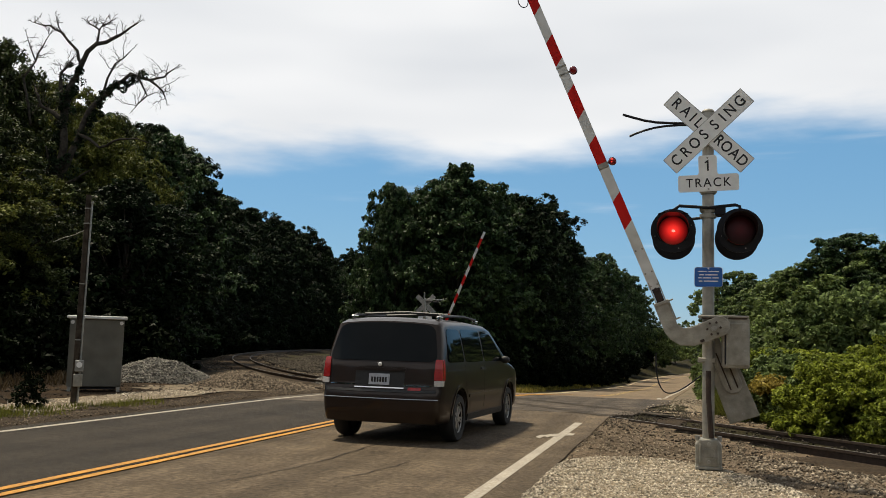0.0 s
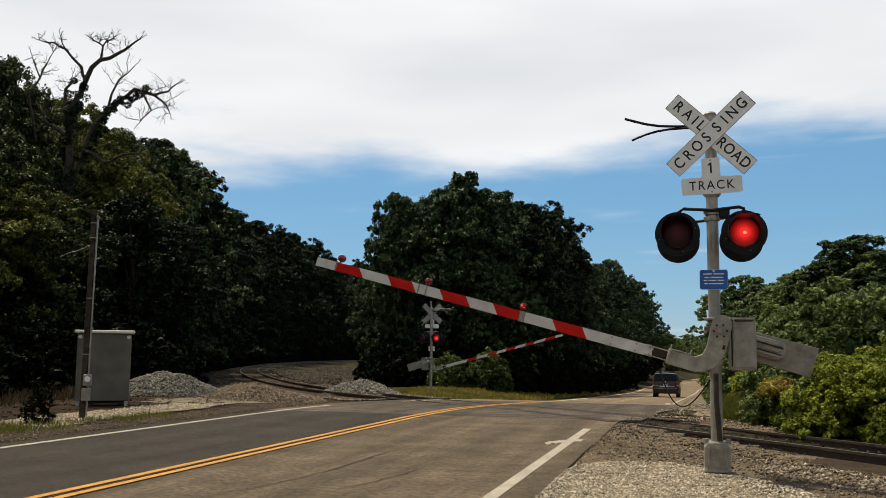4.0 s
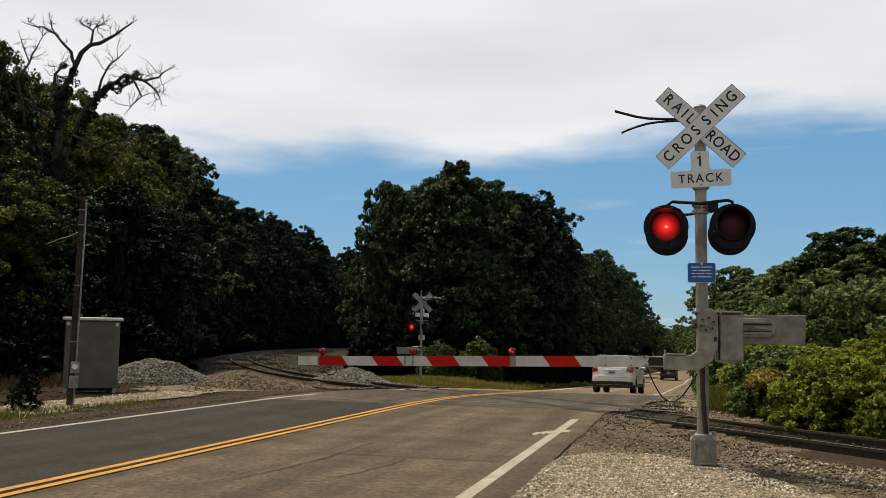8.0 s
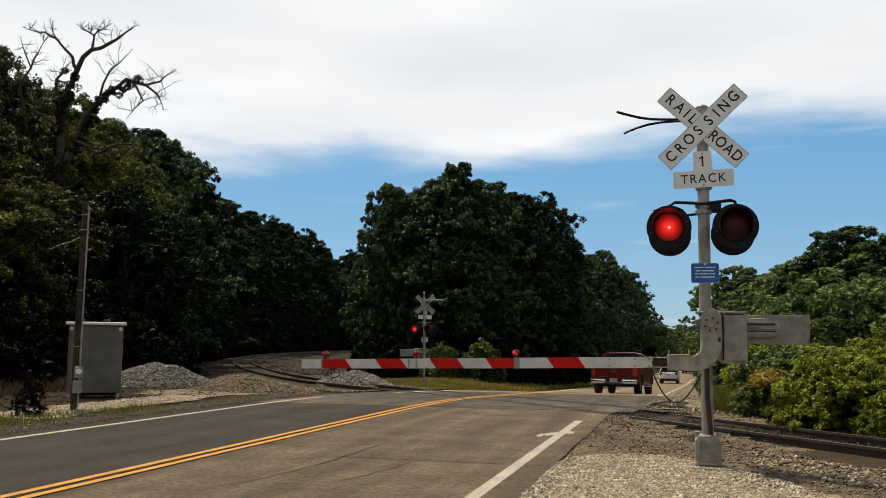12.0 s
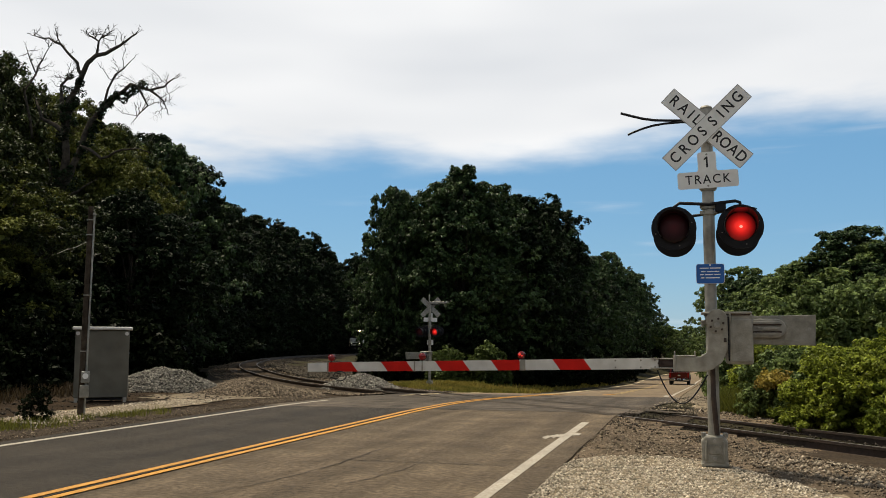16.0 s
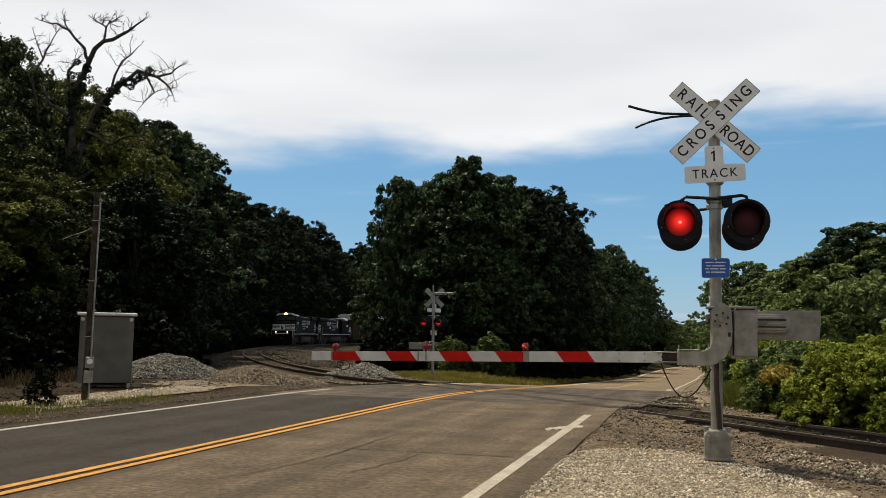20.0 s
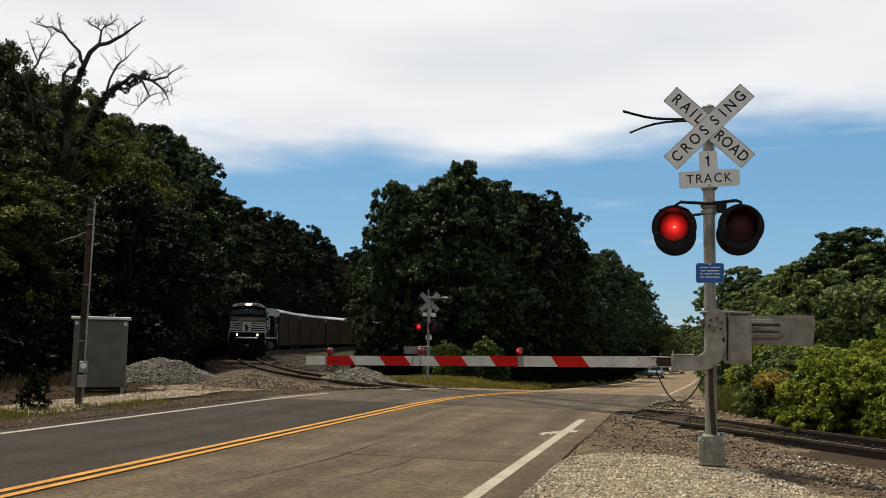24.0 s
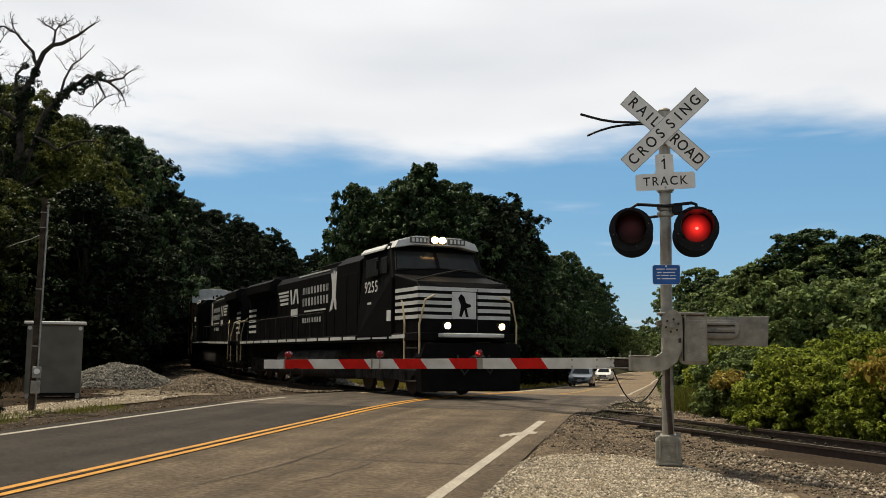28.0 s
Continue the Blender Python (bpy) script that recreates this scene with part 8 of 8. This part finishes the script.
# ---- dead tree ----
def make_dead_tree():
    rng = np.random.default_rng(90)
    tr = thing("dead_tree", "bare dead tree with pale twigs and vines on its trunk", "tree")
    bm = B()
    vines = []

    def grow(a, b, r0, r1, depth):
        pts = limb_path(rng, a, b, (Vector(b) - Vector(a)).length * 0.045, 6)
        tube(bm, pts, r0, 7 if r0 > 0.06 else 4, r1)
        if depth <= 0:
            return
        a, b = Vector(a), Vector(b)
        ln = (b - a).length
        for k in range(4 if depth > 1 else 3):
            f = 0.35 + 0.6 * (k + rng.random() * 0.6) / 4
            p = pts[min(6, int(f * 6))]
            d = ((b - a).normalized() + Vector(rng.normal(size=3)) * 0.55 + Vector((0, 0, 0.25))).normalized()
            grow(p, p + d * ln * (0.35 + 0.25 * rng.random()), r1 * 0.75, r1 * 0.25, depth - 1)
    stem = [(-28.2, 36.2, 0.0), (-28.3, 36.1, 4.0), (-28.2, 36.0, 8.0), (-27.4, 36.0, 9.8), (-27.45, 35.9, 10.9), (-27.2, 35.8, 12.5), (-26.6, 35.8, 13.6), (-25.9, 35.8, 14.5), (-25.0, 35.9, 14.8), (-24.5, 35.9, 15.05), (-23.9, 35.9, 15.4)]
    fork = [(-28.1, 36.1, 7.2), (-27.55, 36.1, 8.6), (-27.05, 36.1, 9.6), (-26.55, 36.1, 10.85), (-25.95, 36.1, 11.8), (-25.2, 36.2, 12.6), (-24.3, 36.2, 13.15), (-23.3, 36.2, 12.8), (-22.65, 36.3, 12.95), (-22.2, 36.3, 13.3)]
    limbs = [(stem, 0.25, 0.03), (fork, 0.19, 0.025),
             ([(-27.45, 35.9, 10.9), (-27.55, 35.7, 12.5), (-27.6, 35.7, 13.2), (-27.2, 35.7, 13.6)], 0.12, 0.04),
             ([(-26.6, 35.8, 13.6), (-26.8, 35.7, 14.2), (-27.65, 35.6, 15.1), (-28.3, 35.6, 15.45), (-29.05, 35.5, 15.6)], 0.085, 0.02),
             ([(-25.9, 35.8, 14.5), (-25.8, 35.8, 15.15), (-26.1, 35.8, 15.35), (-26.5, 35.8, 15.6)], 0.06, 0.02),
             ([(-25.8, 35.8, 15.15), (-25.55, 35.8, 15.5)], 0.04, 0.02), ([(-25.7, 35.8, 15.3), (-25.25, 35.8, 15.5)], 0.035, 0.02),
             ([(-27.65, 35.6, 15.1), (-27.95, 35.6, 15.75)], 0.04, 0.015),
             ([(-23.3, 36.2, 12.8), (-22.65, 36.2, 12.3), (-22.45, 36.2, 11.9)], 0.06, 0.02),
             ([(-23.9, 36.2, 12.95), (-23.4, 36.2, 12.1), (-24.0, 36.2, 11.55)], 0.06, 0.02),
             ([(-25.6, 36.1, 12.2), (-25.0, 36.0, 13.6), (-24.2, 36.0, 14.2)], 0.06, 0.02),
             ([(-27.45, 36.0, 10.9), (-28.0, 35.9, 11.4), (-28.6, 35.8, 11.7), (-29.0, 35.8, 12.6)], 0.14, 0.04),
             ([(-26.7, 36.0, 10.4), (-25.4, 35.8, 9.7), (-24.6, 35.6, 9.9), (-23.9, 35.6, 10.0), (-22.85, 35.6, 9.8)], 0.09, 0.02),
             ([(-27.8, 36.0, 8.0), (-26.4, 35.6, 8.2), (-25.6, 35.5, 8.6)], 0.10, 0.03), ([(-28.2, 36.0, 8.6), (-28.0, 35.7, 9.5), (-28.2, 35.7, 9.95)], 0.08, 0.03),
             ([(-29.6, 36.4, 11.0), (-30.0, 36.2, 13.2), (-29.4, 36.2, 14.0), (-29.05, 36.2, 14.7), (-28.7, 36.2, 15.3)], 0.07, 0.015), ([(-29.4, 36.2, 14.0), (-30.0, 36.2, 15.3)], 0.04, 0.015)]
    for pts, r0, r1 in limbs:
        fine = [Vector(pts[0])]
        for a, b in zip(pts, pts[1:]):
            a, b = Vector(a), Vector(b)
            fine += [a.lerp(b, 0.5) + Vector(rng.normal(size=3)) * 0.05 * (b - a).length, b]
        tube(bm, fine, r0, 9 if r0 > 0.1 else 6, r1)
        tip = fine[-1] - fine[-2]
        grow(fine[-1], fine[-1] + tip.normalized() * 0.35, 0.018, 0.008, 2)
        for k in range(2 + len(fine)):       # side twigs, upright and ragged
            f = 0.35 + 0.65 * rng.random()
            q = f * (len(fine) - 1)
            p = fine[int(q)].lerp(fine[min(len(fine) - 1, int(q) + 1)], q % 1)
            if p.z < 10.8:
                continue
            d = Vector((rng.normal() * 0.8, rng.normal() * 0.4, 0.45 + rng.normal() * 0.5)).normalized()
            grow(p, p + d * (0.40 + 0.65 * rng.random()) * (0.6 if p.z > 14.4 else 1.0), 0.020, 0.008, 2)
    part("trunk", bm, M["bark_dead"], tr, "bare grey-brown trunk and twigs", smooth=True)
    cs, rr = [], []
    for a, b, k in (((-28.2, 36.2, 0.5), (-28.2, 35.9, 8.2), 70), ((-28.2, 36.0, 8.0), (-27.4, 35.9, 11.0), 26), ((-27.4, 35.9, 11.0), (-26.6, 35.8, 13.4), 16), ((-27.9, 36.0, 7.6), (-27.0, 36.0, 9.6), 14), ((-27.0, 36.1, 9.6), (-25.2, 36.2, 12.6), 26), ((-25.2, 36.2, 12.6), (-23.6, 36.2, 13.0), 12), ((-27.5, 35.7, 11.6), (-27.3, 35.7, 13.5), 7)):
        for i in range(k):
            p = Vector(a).lerp(Vector(b), (i + rng.random()) / k) + Vector(rng.normal(size=3)) * 0.12
            cs.append(tuple(p)); rr.append(0.10 + 0.16 * rng.random() + (0.40 if p.z < 9 else 0.0))
    v, f = leaf_cards(rng, cs, rr, 80, 0.06)
    vi = new("vine", mesh_np("vine", v, f, M["leaf_deep_shade"])); vi.parent = tr
    vi["label"] = "dark climbing vine on trunk and limbs"


make_dead_tree()


# ---- trackside cabinet and pole ----
def make_cabinet():
    cb = thing("signal_cabinet", "grey metal trackside cabinet with a white overhanging roof", "cabinet", pose(-13.86, 19.9, gz(-13.86, 19.9) + 0.03, 0, 0, 33))
    part("body", box(B(), 1.22, 0.9, 1.60, 0, 0.0, 0.92, 0.012), M["cabinet"], cb, "plain grey metal body")
    b = B()
    box(b, 1.36, 1.05, 0.075, 0, 0, 1.765, 0.015)
    part("roof", b, M["cabinet_roof"], cb, "white roof with a turned-down edge")
    # black block stands in for the shaded opening between the legs
    b = box(B(), 0.9, 0.75, 0.06, 0.05, 0, 0.085)
    part("plinth", b, M["black"], cb, "black block for the shaded gap under the body")
    for x in (-0.55, 0.55):
        for y in (-0.4, 0.4):
            part("leg", box(B(), 0.07, 0.07, 0.12, x, y, 0.06), M["galv"], cb)
        vent = part("lifting_eye", cyl(cyl(B(), 0.045, 0.03, x, -0.46, 1.64, "y", 14), 0.02, 0.04, x, -0.47, 1.64, "y", 10), M["cabinet_roof"], cb, "white round boss")


make_cabinet()


def make_pole():
    x, y = -11.55, 15.94
    po = thing("service_pole", "weathered wooden service pole with a meter box and conduit", "pole", pose(x, y, gz(x, y), 0.3, 0.5, 35))
    part("pole", cyl(B(), 0.062, 4.25, 0, 0, 2.05, "z", 14, 0.05), M["wood_pole"], po, "weathered wooden pole", smooth=True)
    part("conduit", cyl(B(), 0.02, 3.9, 0.072, -0.02, 2.05, "z", 10), M["galv"], po, "grey conduit up the pole", smooth=True)
    part("weatherhead", ball(cyl(B(), 0.028, 0.08, 0.072, -0.05, 4.02, "y", 10), 0.038, 0.072, -0.02, 4.02, 10), M["galv_old"], po)
    b = box(B(), 0.16, 0.11, 0.22, 0.06, -0.13, 0.80, 0.012)
    mt = part("meter_box", b, M["galv"], po, "small pale meter box")
    part("meter_dial", cyl(B(), 0.055, 0.05, 0.06, -0.20, 0.82, "y", 16), M["sign_white"], mt, "round glass meter")
    part("switch_box", box(B(), 0.17, 0.11, 0.24, 0.05, -0.13, 0.52, 0.012), M["galv_old"], po, "grey switch box")
    part("service_wire", tube(B(), [(-0.05, -0.03, 3.45), (-0.25, 0.1, 3.35), (-0.42, 0.2, 3.3), (-0.6, 0.35, 3.22)], 0.008, 6), M["galv_old"], po, "short loose wire")
    for z in (3.9, 3.6, 2.4, 1.3):
        part("strap", cyl(B(), 0.075, 0.02, 0.015, -0.005, z, "z", 12), M["galv_old"], po)


make_pole()

# ---- ties of the track ----
tie_me = bpy.data.meshes.new("tie")
b_ = box(B(), 2.6, 0.23, 0.18, 0, 0, 0, 0.012)
b_.to_mesh(tie_me); b_.free()
tie_me.materials.append(M["tie"])
s_ = -28.0
while s_ < 112:
    o_, d_, l_ = track_frame(s_)
    if abs(road_gap(o_.x, o_.y)) > 5.3:
        t_ = new("tie", tie_me)
        t_.parent = track_ob
        t_.matrix_basis = pose(o_.x, o_.y, o_.z - 0.262 + 0.02 * noise.noise(Vector((s_, 0, 0))), 0, -1.15, math.degrees(math.atan2(l_.y, l_.x)) + 1.5 * noise.noise(Vector((s_ * 3, 1, 0))))
    s_ += 0.53


# ---- what moves ----
FLASH0, FLASH_P = 0.72, 1.489           # the right-hand lamp takes over; period


def flash_rows(first_on_left, start=FLASH0):
    shut, open_up = pose(0, -0.045, 0), pose(0, -0.19, 0.168, 88, 0, 0)       # the added blade tips up under the hood
    rows, lit, k = [(0.0, open_up if first_on_left else shut)], first_on_left, 0
    while start + k * FLASH_P / 2 < 27.95:
        t = start + k * FLASH_P / 2
        a, b = (open_up, shut) if lit else (shut, open_up)
        rows += [(t - 0.022, a), (t + 0.022, b)]
        lit = not lit
        k += 1
    rows.append((28.0, open_up if lit else shut))
    return rows


ARM = [(0, 68.3), (0.5, 62.0), (1.0, 55.0), (1.5, 48.2), (2.0, 41.6), (2.5, 35.0), (3.0, 28.7), (3.5, 22.6), (4.0, 16.0), (4.5, 9.5), (5.0, 3.2), (5.35, 0.0), (28, 0.0)]


VAN = [(0, -3.98, 14.7), (0.5, -3.85, 21.6), (1, -3.25, 29.5), (2, -2.85, 44.8), (3, -2.2, 58.2), (3.5, -1.95, 64.5), (5, -1.65, 82), (8, -1.4, 112), (12, -1.2, 150), (20, 0.2, 235), (28, 1.5, 320)]
SUV = [(0, -7.3, -60), (3.5, -7.3, -14), (4.5, -7.35, 3.5), (5.5, -7.4, 14.9), (6, -6.75, 19.9), (6.5, -5.35, 25.6), (7, -4.0, 31.0), (8, -2.72, 43.2), (9, -2.2, 54.5), (10, -1.75, 66.5), (11, -1.6, 80), (12, -1.5, 99), (14.5, -1.2, 140), (20, 0.0, 230), (28, 1.6, 350)]
PICKUP = [(0, -5.4, -115), (5, -5.3, -40), (7.5, -5.1, -5), (8.0, -5.05, 0.4), (8.4, -5.3, 4.2), (8.7, -5.6, 6.8), (9.0, -6.4, 9.4), (9.4, -6.85, 12.9), (10, -6.6, 19.0), (10.5, -5.2, 24.7), (11, -4.3, 29.7), (11.5, -3.3, 37), (12, -2.7, 43.4), (12.5, -2.2, 50), (14.5, -1.45, 77), (15, -1.25, 86), (16, -1.1, 100), (17, -1.0, 122), (18, -1.4, 148), (19, -1.4, 178), (20, -1.2, 208), (21, -1.2, 238), (24, -0.9, 315), (28, 0.0, 400)]
SEDAN_A = [(0, -2.0, 330), (14, -3.4, 215), (21.5, -3.9, 146), (24, -4.2, 120), (25, -4.4, 108), (26, -4.6, 93), (27, -4.8, 82), (28, -5.0, 74)]
SEDAN_B = [(0, -2.0, 360), (14, -3.2, 245), (21.5, -3.7, 170), (24, -3.6, 148), (25, -3.8, 138), (26, -4.2, 127), (27, -4.6, 117), (28, -4.9, 110)]


def drive(ob, rows, back=False, turns=((0, 0),)):
    out = []
    for i, (t, x, y) in enumerate(rows):
        x0, y0 = rows[max(0, i - 1)][1:]
        x1, y1 = rows[min(len(rows) - 1, i + 1)][1:]
        x, x0, x1 = x + bend(y), x0 + bend(y0), x1 + bend(y1)
        h = math.degrees(math.atan2(x1 - x0, y1 - y0)) + lerp_table(t, turns)
        pitch = math.degrees(math.atan2(road_z(y + 1.4) - road_z(y - 1.4), 2.8))
        if back:
            pitch = -pitch
        out.append((t, pose(x, y, (road_z(y + 1.4) + road_z(y - 1.4)) / 2 + 0.004, pitch, 0, -h)))
    walk(ob, out)


TRAIN_V, NOSE_END = 13.35, -1.3


def run_train():
    back = 0.0
    for k_, (ob, length) in enumerate(train):
        turned = 180 if k_ == 1 else 0        # the second unit runs the other way round
        rows = []
        for k in range(0, 57):
            t = 0.5 * k
            nose = NOSE_END + TRAIN_V * (28 - t) + back
            mid_ = nose + length / 2
            (ax, ay), (bx, by) = track_at(mid_ - length * 0.32), track_at(mid_ + length * 0.32)
            za, zb = rail_z(mid_ - length * 0.32), rail_z(mid_ + length * 0.32)
            h = math.degrees(math.atan2(ax - bx, ay - by))
            p = math.degrees(math.atan2(za - zb, math.hypot(ax - bx, ay - by)))
            rows.append((t, pose((ax + bx) / 2, (ay + by) / 2, (za + zb) / 2 + 0.05, -p if turned else p, 0, turned - h)))
        walk(ob, rows)
        back += length


def motions():
    for arm, drop in ((arm_near, drop_near), (arm_far, drop_far)):
        off = arm.matrix_basis.translation.copy()
        walk(arm, [(t, Matrix.Translation(off) @ pose(0, 0, 0, 0, a, 0)) for t, a in ARM])
        doff = drop.matrix_basis.translation.copy()
        walk(drop, [(t, Matrix.Translation(doff) @ pose(0, 0, 0, 0, a * 0.3, 0)) for t, a in ARM])
    for blades in (lamps_near, lamps_far):
        for k, blade in enumerate(blades):
            left = (k in (0, 3)) if blades is lamps_near else (k in (1, 2))
            walk(blade, flash_rows(left, FLASH0 if blades is lamps_near else FLASH0 - 0.08))
    drive(van, VAN, turns=((0, 1.6), (0.5, 1), (1, 0)))
    drive(suv, SUV, turns=((4.5, -4), (6, -3), (6.5, 0)))
    drive(pickup, PICKUP, turns=((8.4, -1), (9, -2), (9.4, -7), (10, -4), (10.5, 0)))
    drive(sedan_a, SEDAN_A, True); drive(sedan_b, SEDAN_B, True)
    run_train()


motions()
